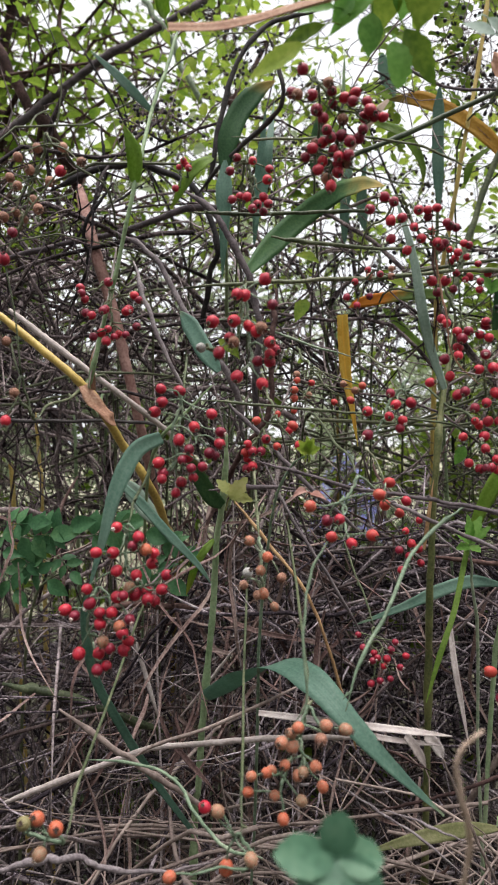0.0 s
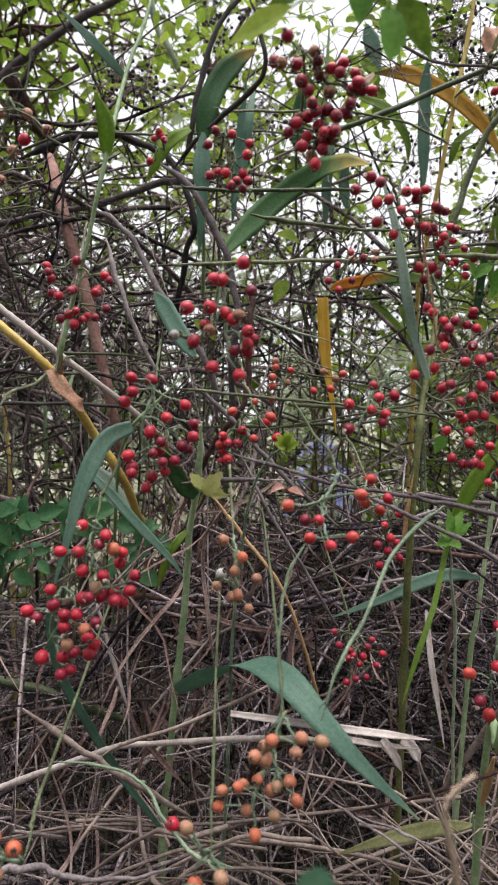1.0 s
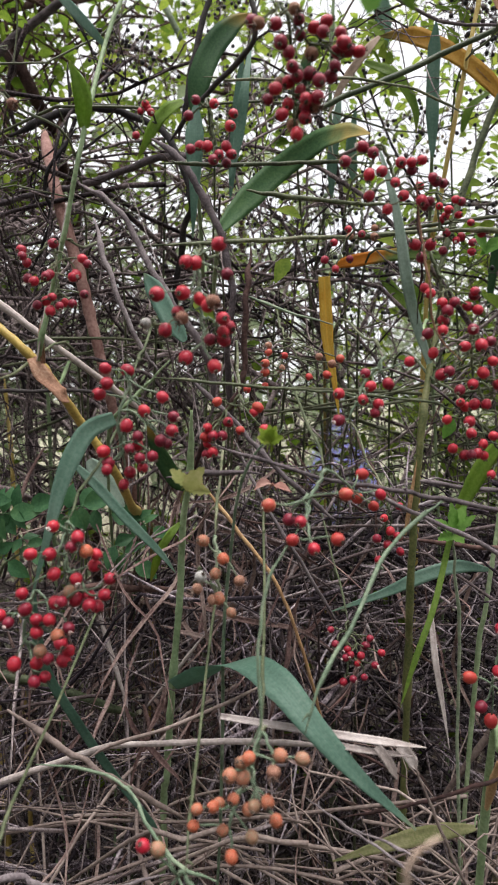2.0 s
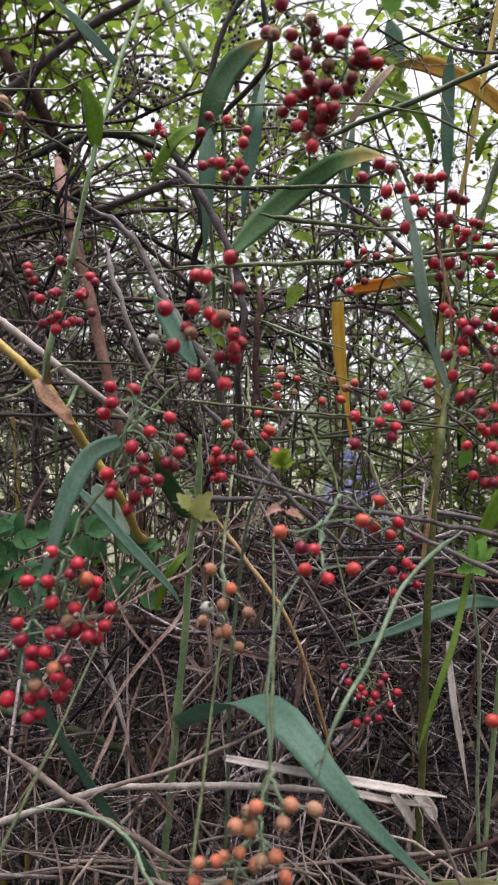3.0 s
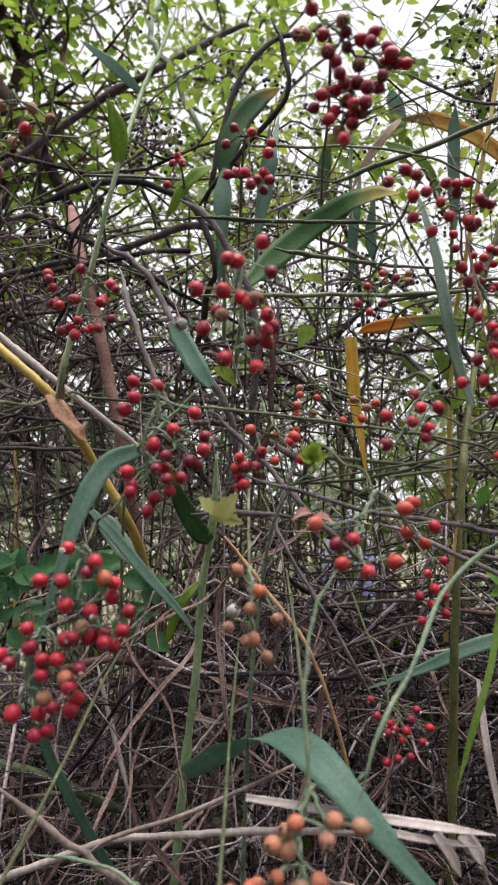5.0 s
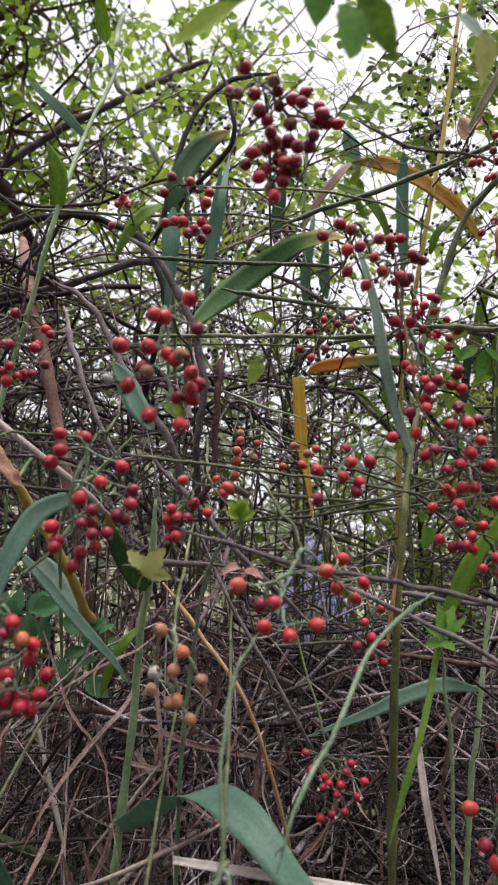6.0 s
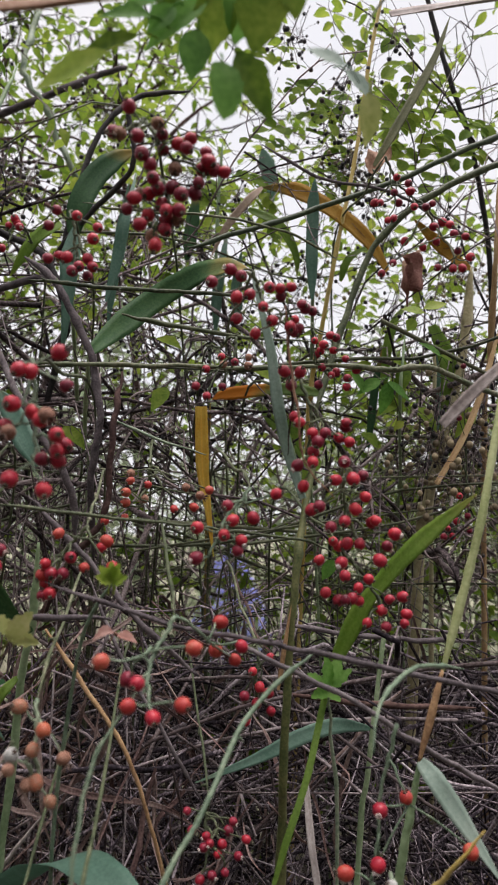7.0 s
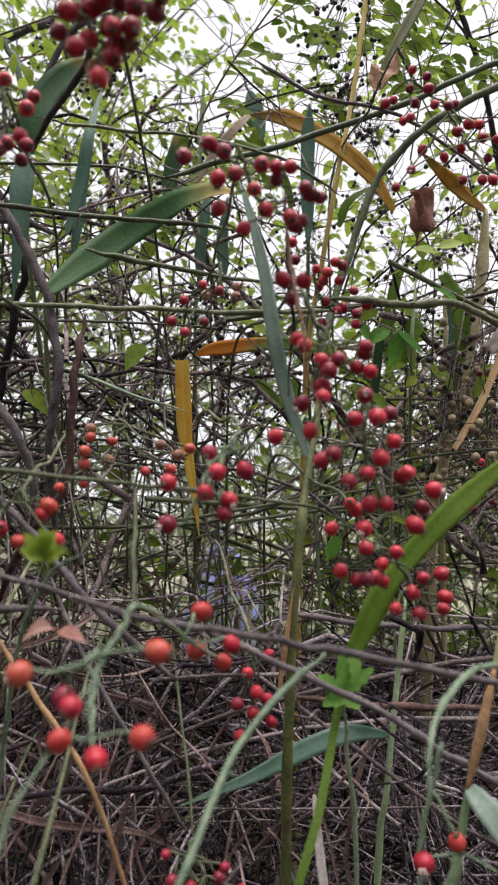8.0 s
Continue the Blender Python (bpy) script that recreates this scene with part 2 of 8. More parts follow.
TWIG_DEAD = organic("dead_twig_bark", [(0.0, (0.004, 0.003, 0.004)), (0.43, (0.036, 0.028, 0.034)), (0.63, (0.182, 0.148, 0.162)), (1.0, (0.47, 0.41, 0.43))], 400, 30, 0.8, 0.6, vary="island", spec=0.08)
FIELD_GRASS = organic("dry_field_grass", [(0.0, (0.15, 0.14, 0.09)), (0.5, (0.30, 0.285, 0.21)), (1.0, (0.46, 0.44, 0.35))], 60, 6, 0.7, 0.2, vary="island", thin=0.3)
TWIG_BROWN = organic("brown_grass_stalks", [(0.0, (0.025, 0.016, 0.014)), (0.5, (0.112, 0.087, 0.087)), (1.0, (0.36, 0.305, 0.305))], 400, 30, 0.75, 0.5, vary="island", spec=0.1)
TWIG_DARK = organic("dark_twig_bark", [(0.0, (0.005, 0.004, 0.005)), (0.36, (0.045, 0.034, 0.036)), (0.62, (0.150, 0.118, 0.118)), (1.0, (0.37, 0.305, 0.295))], 400, 30, 0.75, 0.5, vary="island", spec=0.1)
TWIG_GREEN = organic("green_twigs", [(0.0, (0.030, 0.034, 0.018)), (0.5, (0.075, 0.084, 0.045)), (1.0, (0.16, 0.16, 0.10))], 500, 30, 0.55, 0.3, vary="island", spec=0.25)
BERRY_BLACK = organic("black_berry_skin", [(0.0, (0.008, 0.008, 0.010)), (0.6, (0.022, 0.020, 0.022)), (1.0, (0.07, 0.045, 0.04))], 700, 100, 0.45, 0.2, vary="island")
BERRY_BROWN = organic("dull_berry_skin", [(0.0, (0.10, 0.075, 0.05)), (0.6, (0.22, 0.17, 0.10)), (1.0, (0.34, 0.28, 0.17))], 700, 100, 0.55, 0.2, vary="island")
SOIL = organic("soil_and_dry_grass", [(0.0, (0.012, 0.009, 0.008)), (0.4, (0.028, 0.022, 0.018)), (0.75, (0.070, 0.056, 0.040)), (1.0, (0.075, 0.085, 0.040))], 60, 0.9, 0.9, 0.6, spec=0.1)
# fallen leaves kept near black: the thicket's inner shade is in this colour
SHADE_LITTER = organic("leaf_litter", [(0.0, (0.010, 0.007, 0.007)), (0.5, (0.030, 0.022, 0.019)), (1.0, (0.09, 0.066, 0.055))], 350, 40, 0.85, 0.4, vary="island", spec=0.1)
def turf_over(m, turf, start, end):
    """Dry turf that takes over from bare soil with growing distance from the path, in patches."""
    n, l = m.node_tree.nodes, m.node_tree.links
    b = n["Principled BSDF"]
    soil = b.inputs["Base Color"].links[0].from_socket
    at = n.new("ShaderNodeTexCoord")
    split = n.new("ShaderNodeSeparateXYZ")
    patch = n.new("ShaderNodeTexNoise")
    patch.inputs["Scale"].default_value, patch.inputs["Detail"].default_value = 1.3, 4
    l.new(at.outputs["Object"], split.inputs[0])
    l.new(at.outputs["Object"], patch.inputs["Vector"])
    add = n.new("ShaderNodeMath")
    add.operation = "MULTIPLY_ADD"
    l.new(patch.outputs["Fac"], add.inputs[0])
    add.inputs[1].default_value = 1.2
    l.new(split.outputs["Y"], add.inputs[2])
    span = n.new("ShaderNodeMapRange")
    span.inputs["From Min"].default_value, span.inputs["From Max"].default_value = start + 0.6, end + 0.6
    l.new(add.outputs[0], span.inputs["Value"])
    mix = n.new("ShaderNodeMix")
    mix.data_type = "RGBA"
    tone = n.new("ShaderNodeValToRGB")
    tone.color_ramp.elements[0].color, tone.color_ramp.elements[1].color = (*turf[0], 1), (*turf[1], 1)
    tone.color_ramp.elements[0].position, tone.color_ramp.elements[1].position = 0.3, 0.7
    grain = n.new("ShaderNodeTexNoise")
    grain.inputs["Scale"].default_value, grain.inputs["Detail"].default_value = 6.0, 6
    l.new(at.outputs["Object"], grain.inputs["Vector"])
    l.new(grain.outputs["Fac"], tone.inputs[0])
    l.new(span.outputs[0], mix.inputs[0])
    l.new(soil, mix.inputs[6])
    l.new(tone.outputs[0], mix.inputs[7])
    l.new(mix.outputs[2], b.inputs["Base Color"])


turf_over(SOIL, ((0.12, 0.12, 0.075), (0.33, 0.32, 0.235)), 3.2, 4.4)
BLUE_CLOTH = organic("blue_plastic_sheet", [(0.0, (0.10, 0.11, 0.34)), (0.5, (0.22, 0.22, 0.50)), (1.0, (0.62, 0.60, 0.72))], 20, 4, 0.5, 0.4)

# ---- mesh building ----


class Soup:
    """Gathers quads, with two numbers (along, across) a vertex, for one mesh."""

    def __init__(self):
        self.v, self.q, self.a, self.m, self.count = [], [], [], [], 0

    def add(self, verts, quads, coords=None, slot=0):
        verts = np.asarray(verts, float).reshape(-1, 3)
        quads = np.asarray(quads, int).reshape(-1, 4)
        self.v.append(verts)
        self.q.append(quads + self.count)
        self.a.append(np.zeros((len(verts), 2)) if coords is None else np.asarray(coords, float).reshape(-1, 2))
        self.m.append(np.full(len(quads), slot))
        self.count += len(verts)

    def mesh(self, name, *materials):
        v, q, a, m = (np.concatenate(x) for x in (self.v, self.q, self.a, self.m))
        me = bpy.data.meshes.new(name)
        me.vertices.add(len(v))
        me.vertices.foreach_set("co", v.astype(np.float32).ravel())
        me.loops.add(4 * len(q))
        me.loops.foreach_set("vertex_index", q.astype(np.int32).ravel())
        me.polygons.add(len(q))
        me.polygons.foreach_set("loop_start", np.arange(0, 4 * len(q), 4, dtype=np.int32))
        me.polygons.foreach_set("material_index", m.astype(np.int32))
        for k, key in enumerate(("along", "across")):
            me.attributes.new(key, "FLOAT", "POINT").data.foreach_set("value", a[:, k].astype(np.float32))
        for mat in materials:
            me.materials.append(mat)
        me.update(calc_edges=True)
        return me


def glide(points, n):
    """n points along a smooth curve (Catmull-Rom) through the given ones."""
    p = np.asarray(points, float)
    if len(p) == 2:
        return p[0] + np.linspace(0, 1, n)[:, None] * (p[1] - p[0])
    p = np.vstack([2 * p[0] - p[1], p, 2 * p[-1] - p[-2]])
    s = np.linspace(0, len(p) - 3 - 1e-9, n)
    i, u = s.astype(int), (s % 1)[:, None]
    a, b, c, d = p[i], p[i + 1], p[i + 2], p[i + 3]
    return 0.5 * (2 * b + (c - a) * u + (2 * a - 5 * b + 4 * c - d) * u**2 + (3 * b - a - 3 * c + d) * u**3)


def unit(v):
    v = np.asarray(v, float)
    return v / np.maximum(np.linalg.norm(v, axis=-1, keepdims=True), 1e-9)


def tubes(soup, paths, radii, sides=5, slot=0):
    """Many tubes at once: paths (n, k, 3), radii (n, k)."""
    paths, radii = np.asarray(paths, float), np.asarray(radii, float)
    n, k = paths.shape[:2]
    t = unit(np.gradient(paths, axis=1))
    mean = unit(t.mean(1))
    ref = np.where(np.abs(mean[:, 2:3]) < 0.8, np.array([[0, 0, 1.0]]), np.array([[1.0, 0, 0]]))[:, None]
    u = unit(np.cross(t, np.broadcast_to(ref, t.shape)))
    w = np.cross(t, u)
    ang = np.arange(sides) * 2 * np.pi / sides
    ring = np.cos(ang)[:, None] * u[:, :, None] + np.sin(ang)[:, None] * w[:, :, None]
    v = paths[:, :, None] + radii[:, :, None, None] * ring
    base = (np.arange(n) * k * sides)[:, None, None]
    i, j = np.arange(k - 1)[None, :, None], np.arange(sides)[None, None]
    j2 = (j + 1) % sides
    q = np.stack([base + i * sides + j, base + i * sides + j2, base + (i + 1) * sides + j2, base + (i + 1) * sides + j], -1)
    al = np.broadcast_to(np.linspace(0, 1, k)[None, :, None], (n, k, sides))
    ac = np.broadcast_to(np.cos(ang)[None, None] * 0.5, (n, k, sides))
    soup.add(v, q, np.stack([al, ac], -1), slot)


def rod(soup, points, r0, r1=None, n=None, sides=7, knots=0.0, wobble=0.0, seed=0, slot=0, swell=0.35, tips=(1.0, 1.0)):
    """One tapering stem through points, with closed ends; tips: how much of its thickness is left at them; knots: swollen nodes a metre apart; wobble: crookedness in metres."""
    n = n or max(6, 5 * len(points))
    p = glide(points, n)
    rng = np.random.default_rng(seed)
    if wobble:
        off = rng.normal(0, wobble, (n, 3))
        off[0] = off[-1] = 0
        p = p + (off + np.roll(off, 1, 0)) / 2
    r = np.linspace(r0, r0 if r1 is None else r1, n) * (1 + rng.normal(0, 0.055, n))
    far = np.r_[0, np.cumsum(np.linalg.norm(np.diff(p, axis=0), axis=1))]
    r = r * (tips[0] + (1 - tips[0]) * np.clip(far / 0.035, 0, 1)) * (tips[1] + (1 - tips[1]) * np.clip((far[-1] - far) / 0.035, 0, 1))
    if knots:
        length = np.r_[0, np.cumsum(np.linalg.norm(np.diff(p, axis=0), axis=1))]
        r *= 1 + swell * np.exp(-(((length % knots) - knots / 2) / (0.05 * knots)) ** 2)
    p = np.vstack([p[0] - 1e-4 * unit(p[1] - p[0]), p, p[-1] + 1e-4 * unit(p[-1] - p[-2])])
    r = np.r_[r[0] * 0.05, r, r[-1] * 0.05]
    tubes(soup, p[None], r[None], sides, slot)


def strip(soup, points, width, face=(0, -1, 0.25), turn=(0.0, 0.0), fold=0.18, n=None, point=1.0, base=0.35, ruffle=0.0, seed=0, thick=0.0004, slot=0, settle=1.0):
    """A grass blade: width in metres, its upper side towards face, turned by turn degrees from base to settle of its length, folded along the midrib; both sides and edges are built."""
    n = n or max(14, 7 * len(points))
    p = glide(points, n)
    s = np.linspace(0, 1, n)
    t = unit(np.gradient(p, axis=0))
    f = np.broadcast_to(np.asarray(face, float), t.shape)
    side = unit(np.cross(t, f))
    up = np.cross(side, t)
    ang = np.radians(turn[0] + (turn[1] - turn[0]) * np.minimum(s / settle, 1))[:, None]
    side, up = np.cos(ang) * side + np.sin(ang) * up, np.cos(ang) * up - np.sin(ang) * side
    w = width / 2 * (base + (1 - base) * np.clip(s / 0.25, 0, 1) ** 0.7)
    if point:
        w = w * np.clip((1 - s) / (0.45 * point), 0.03, 1) ** 0.75
    rng = np.random.default_rng(seed)
    w = w * (1 + rng.normal(0, 0.015, n))
    lane = np.array([-1, -0.55, 0, 0.55, 1.0])
    wave = ruffle * np.sin(np.outer(s * 14 + seed, np.ones(5)) + 2 * lane)
    lift = np.abs(lane) * fold
    top = p[:, None] + w[:, None, None] * (lane[None, :, None] * side[:, None] + (lift[None] + wave)[:, :, None] * up[:, None])
    low = top - thick * up[:, None] * (1.5 - np.abs(lane))[None, :, None]
    v = np.concatenate([top, low[:, ::-1]], 1)
    ac = np.concatenate([lane, lane[::-1]])
    i, j = np.arange(n - 1)[:, None], np.arange(10)[None]
    j2 = (j + 1) % 10
    q = np.stack([i * 10 + j, i * 10 + j2, (i + 1) * 10 + j2, (i + 1) * 10 + j], -1)
    soup.add(v, q, np.stack([np.broadcast_to(s[:, None], (n, 10)), np.broadcast_to(ac[None] * 0.5, (n, 10))], -1), slot)


OVATE = [(0.0, 0.10), (0.18, 0.72), (0.42, 1.0), (0.68, 0.72), (0.88, 0.30), (1.0, 0.02)]
ROUND = [(0.0, 0.15), (0.15, 0.78), (0.42, 1.0), (0.72, 0.92), (0.92, 0.5), (1.0, 0.05)]
LANCE = [(0.0, 0.10), (0.2, 0.75), (0.45, 1.0), (0.7, 0.7), (0.9, 0.28), (1.0, 0.02)]
LOBED = [(0.0, 0.18), (0.12, 0.75), (0.22, 0.58), (0.4, 1.0), (0.5, 0.72), (0.66, 0.85), (0.78, 0.42), (0.9, 0.36), (1.0, 0.03)]
HEART = [(0.0, 0.45), (0.08, 0.95), (0.3, 1.0), (0.6, 0.66), (0.85, 0.25), (1.0, 0.02)]


def leaves(soup, at, axis, up, length, width, shape=OVATE, fold=0.25, droop=0.25, jag=0.0, rng=None, slot=0):
    """Many leaves at once, each a folded, drooping grid of quads."""
    at, axis = np.asarray(at, float).reshape(-1, 3), unit(np.asarray(axis, float).reshape(-1, 3))
    up = np.asarray(up, float).reshape(-1, 3)
    side = unit(np.cross(axis, up))
    up = np.cross(side, axis)
    n = len(at)
    length = np.broadcast_to(np.asarray(length, float), (n,))
    width = np.broadcast_to(np.asarray(width, float), (n,))
    s, w = np.array(shape).T
    lane = np.array([-1, -0.5, 0, 0.5, 1.0])
    k = len(s)
    if jag and rng is not None:
        wob = 1 + rng.normal(0, jag, (n, k, 5)) * (np.abs(lane) == 1)
    else:
        wob = np.ones((n, k, 5))
    bend = (droop if rng is None else droop * rng.uniform(0.2, 1.6, n)[:, None]) * s[None] ** 2 * length[:, None]
    lift = fold if rng is None else fold * rng.uniform(0.3, 1.6, n)[:, None, None]
    x = w[None, :, None] * lane[None, None] * wob * width[:, None, None] / 2
    z = lift * np.abs(x) - bend[:, :, None]
    y = (s[None] * length[:, None])[:, :, None] + 0 * x
    v = at[:, None, None] + x[..., None] * side[:, None, None] + y[..., None] * axis[:, None, None] + z[..., None] * up[:, None, None]
    base = (np.arange(n) * k * 5)[:, None, None]
    i, j = np.arange(k - 1)[None, :, None], np.arange(4)[None, None]
    q = np.stack([base + i * 5 + j, base + i * 5 + j + 1, base + (i + 1) * 5 + j + 1, base + (i + 1) * 5 + j], -1)
    co = np.stack([np.broadcast_to(s[None, :, None], x.shape), np.broadcast_to(lane * 0.5, x.shape)], -1)
    soup.add(v, q, co, slot)


def balls(soup, at, r, slot=0, rings=5, sides=8):
    """Many small berries, with a dimple at the end."""
    at = np.asarray(at, float).reshape(-1, 3)
    r = np.broadcast_to(np.asarray(r, float), (len(at),))
    th = np.linspace(0.12, np.pi - 0.12, rings)
    ph = np.arange(sides) * 2 * np.pi / sides
    d = np.stack([np.sin(th)[:, None] * np.cos(ph), np.sin(th)[:, None] * np.sin(ph), np.cos(th)[:, None] * np.ones(sides) * 1.06], -1)
    v = at[:, None, None] + r[:, None, None, None] * d
    base = (np.arange(len(at)) * rings * sides)[:, None, None]
    i, j = np.arange(rings - 1)[None, :, None], np.arange(sides)[None, None]
    j2 = (j + 1) % sides
    soup.add(v, np.stack([base + i * sides + j, base + (i + 1) * sides + j, base + (i + 1) * sides + j2, base + i * sides + j2], -1), None, slot)


def thing(name, base, label, category, group="", kind=""):
    ob = new(name)
    ob.empty_display_size = 0.05
    ob.location = base
    return tagged(ob, label, category, group, kind)


def part(name, soup, material, parent, label=""):
    """Links a soup as one mesh under a thing or a part; its places are in the world."""
    mats = material if isinstance(material, tuple) else (material,)
    ob = new(name, soup.mesh(name, *mats))
    if parent is not None:
        base = Vector((0, 0, 0))
        up = parent
        while up is not None:
            base += up.location
            up = up.parent
        ob.parent = parent
        ob.location = -base
    return tagged(ob, label)


def ground_at(x, y):
    """The ground's height: nearly level, a little uneven."""
    return 0.05 * math.sin(1.3 * x + 0.4) * math.cos(1.1 * y) * math.exp(-0.01 * (x * x + y * y))


# ---- the ground, out to the horizon ----
soup = Soup()
ax = np.concatenate([-np.geomspace(900, 4, 22), np.linspace(-3.6, 3.6, 37), np.geomspace(4, 900, 22)])
gx, gy = np.meshgrid(ax, ax + 1.0, indexing="ij")
gz = 0.05 * np.sin(1.3 * gx + 0.4) * np.cos(1.1 * gy) * np.exp(-0.01 * (gx * gx + gy * gy))
m = len(ax)
i, j = np.meshgrid(np.arange(m - 1), np.arange(m - 1), indexing="ij")
soup.add(np.stack([gx, gy, gz], -1), np.stack([i * m + j, (i + 1) * m + j, (i + 1) * m + j + 1, i * m + j + 1], -1))
ground = new("ground", soup.mesh("ground", SOIL))
tagged(ground, "dark soil with dry grass and leaf litter", "ground", kind="structure")

# ---- kinds of things ----


def hip_mesh(name, skin, long=1.08, seed=0, calyx=CALYX, wide=1.35, shag=1.0):
    """A rose hip one unit across, standing on its stalk end, with a shrivelled calyx at the tip."""
    rng = np.random.default_rng(seed)
    s = Soup()
    sides, th = 12, np.linspace(0.16, np.pi - 0.30, 9)
    ph = np.arange(sides) * 2 * np.pi / sides
    rad = 0.5 * np.sin(th) ** 0.92
    z = -0.5 * long * np.cos(th)
    rad, z = np.r_[0.015, rad, 0.05], np.r_[-0.5 * long, z, z[-1] - 0.035]
    ring = 1 + 0.02 * np.sin(3 * ph + seed)
    v = np.stack([rad[:, None] * ring * np.cos(ph), rad[:, None] * ring * np.sin(ph), z[:, None] + 0 * ph], -1)
    i, j = np.arange(len(z) - 1)[:, None], np.arange(sides)[None]
    j2 = (j + 1) % sides
    s.add(v, np.stack([i * sides + j, i * sides + j2, (i + 1) * sides + j2, (i + 1) * sides + j], -1))
    top = z[-2]
    tubes(s, np.array([[(0, 0, top - 0.05), (0, 0, top + 0.015), (0, 0, top + 0.04), (0, 0, top + 0.042)]]), [[0.17, 0.165, 0.11, 0.01]], 8, 1)
    for k in range(5 if shag == 1 else 9):
        a = 2 * np.pi * k / 5 + rng.uniform(-0.3, 0.3)
        d = np.array([np.cos(a), np.sin(a), 0])
        p = np.array([0.07 * d + (0, 0, top - 0.03), 0.13 * d + (0, 0, top + 0.05), rng.uniform(0.12, 0.28) * shag * d + (0, 0, top + rng.uniform(0.10, 0.26) * shag)])
        tubes(s, p[None], [[0.06 * wide, 0.05 * wide, 0.015]], 4, 1)
    return s.mesh(name, skin, calyx)


HIPS = {
    "red": [hip_mesh("ripe_hip", HIP_RED, 1.1, 1), hip_mesh("ripe_hip", HIP_RED, 1.02, 2)],
    "deep": [hip_mesh("overripe_hip", HIP_DEEP, 1.0, 3), hip_mesh("overripe_hip", HIP_RED, 1.12, 4)],
    "orange": [hip_mesh("half_ripe_hip", HIP_ORANGE, 1.05, 5), hip_mesh("half_ripe_hip", HIP_ORANGE, 1.15, 6)],
    "dull": [hip_mesh("half_ripe_hip", HIP_DULL, 1.05, 9), hip_mesh("half_ripe_hip", HIP_DULL, 1.1, 10)],
    "brown": [hip_mesh("withered_hip", HIP_BROWN, 0.95, 7, CALYX_DRY, 1.5, 2.0), hip_mesh("withered_hip", HIP_BROWN, 0.9, 17, CALYX_DRY, 1.4, 2.4)],
    "white": [hip_mesh("mouldy_hip", HIP_WHITE, 0.95, 11)],
    "tipped": [hip_mesh("ripe_hip", HIP_RED, 1.0, 12, CALYX_WHITE, 1.9), hip_mesh("ripe_hip", HIP_DEEP, 1.05, 13, CALYX_WHITE, 1.6)],
    "pale": [hip_mesh("unripe_hip", HIP_PALE, 1.0, 8)],
}


def rose_bush(base, label):
    return thing("rose_bush", (base[0], base[1], ground_at(*base)), label, "rose bush", "wild rose bushes")


def cane(bush, points, r0, r1, material=CANE_GREEN, wobble=0.002, thorns=0, label="", knots=0.07):
    """One cane or branch of a bush, with thorns if asked for."""
    s = Soup()
    seed = int(abs(points[0][0] * 9973 + points[-1][2] * 7919) * 10) % 9999
    n = max(14, 6 * len(points))
    rod(s, points, r0, r1, n, 8, knots, wobble * 0.9, seed, swell=0.28, tips=(0.3, 0.3))
    rng = np.random.default_rng(seed)
    p = glide(points, 40)
    for k in rng.choice(38, thorns, replace=False) if thorns else ():
        d = unit(rng.normal(0, 1, 3))
        r = r0 + (r1 - r0) * k / 40
        tubes(s, np.array([[p[k] + d * r * 0.6, p[k] + d * (r + 0.0025), p[k] + d * (r + 0.0045) - (0, 0, 0.0015)]]), [[0.0016, 0.0008, 0.0002]], 4)
    return part("cane", s, material, bush, label)


def hip_cluster(bush, root, tip, hips, tone="red", odd="orange", share=0.08, size=0.0082, foot=None, stalk=CANE_GREEN):
    """A panicle of hips: an axis from root to tip, side branches shared by a few hips, a thin stalk to each hip, and the cane that bears it."""
    rng = np.random.default_rng(int(abs(root[0] * 7907 + root[2] * 6967) * 100) % 99991)
    hips = np.asarray(hips, float)
    root, tip = np.asarray(root, float), np.asarray(tip, float)
    s = Soup()
    axis = glide([root, (root + tip) / 2 + rng.normal(0, 0.004, 3), tip], 24)
    rod(s, axis[::4], 0.0014, 0.0010, 20, 6, 0, 0.0006, 3)
    near = np.array([np.argmin(np.linalg.norm(axis - h, axis=1)) for h in hips])
    order = np.argsort(near, kind="stable")
    ends = {}
    for k in range(0, len(order), 4):
        some = order[k : k + 4]
        start = max(0, near[some].min() - 5)
        hub = axis[start] + 0.62 * (hips[some].mean(0) - axis[start]) + rng.normal(0, 0.002, 3)
        rod(s, [axis[start], (axis[start] + hub) / 2 + (0, 0, 0.003), hub], 0.0010, 0.0008, 9, 5, 0, 0.0005, k)
        for h in some:
            out = unit(unit(hips[h] - hub) + rng.normal(0, 0.25, 3) + (0, -0.4, -0.3))
            end = hips[h] - out * size * 0.45
            rod(s, [hub, (hub + end) / 2 + rng.normal(0, 0.0015, 3), end], 0.0007, 0.0006, 8, 5, 0, 0, k)
            ends[h] = out
    cl = part("panicle", s, stalk, bush)
    for h, out in ends.items():
        kind = odd if rng.random() < share else tone
        if kind == "red":
            kind = ("red", "red", "red", "red", "red", "deep", "tipped", "deep")[rng.integers(8)]
        ob = new("hip", HIPS[kind][rng.integers(len(HIPS[kind]))])
        ob.parent = cl
        ob.location = hips[h]
        ob.rotation_euler = Vector(out).to_track_quat("Z", "Y").to_euler()
        ob.scale = (size * rng.uniform(0.84, 1.06),) * 3
    if foot is not None:
        f = np.asarray(foot, float)
        back = root + (0.10 * (f[0] - root[0]), 0.10, 0.02)
        high = np.array([0.6 * root[0] + 0.4 * f[0], f[1] + 0.05, root[2] + 0.03])
        cane(bush, [root, back, high, np.array([f[0], f[1] + 0.22, 0.62 * root[2]]), (f[0], f[1] + 0.2, ground_at(f[0], f[1]))], 0.0009, 0.0020, CANE_GREEN, 0.0005, 8)
    return cl


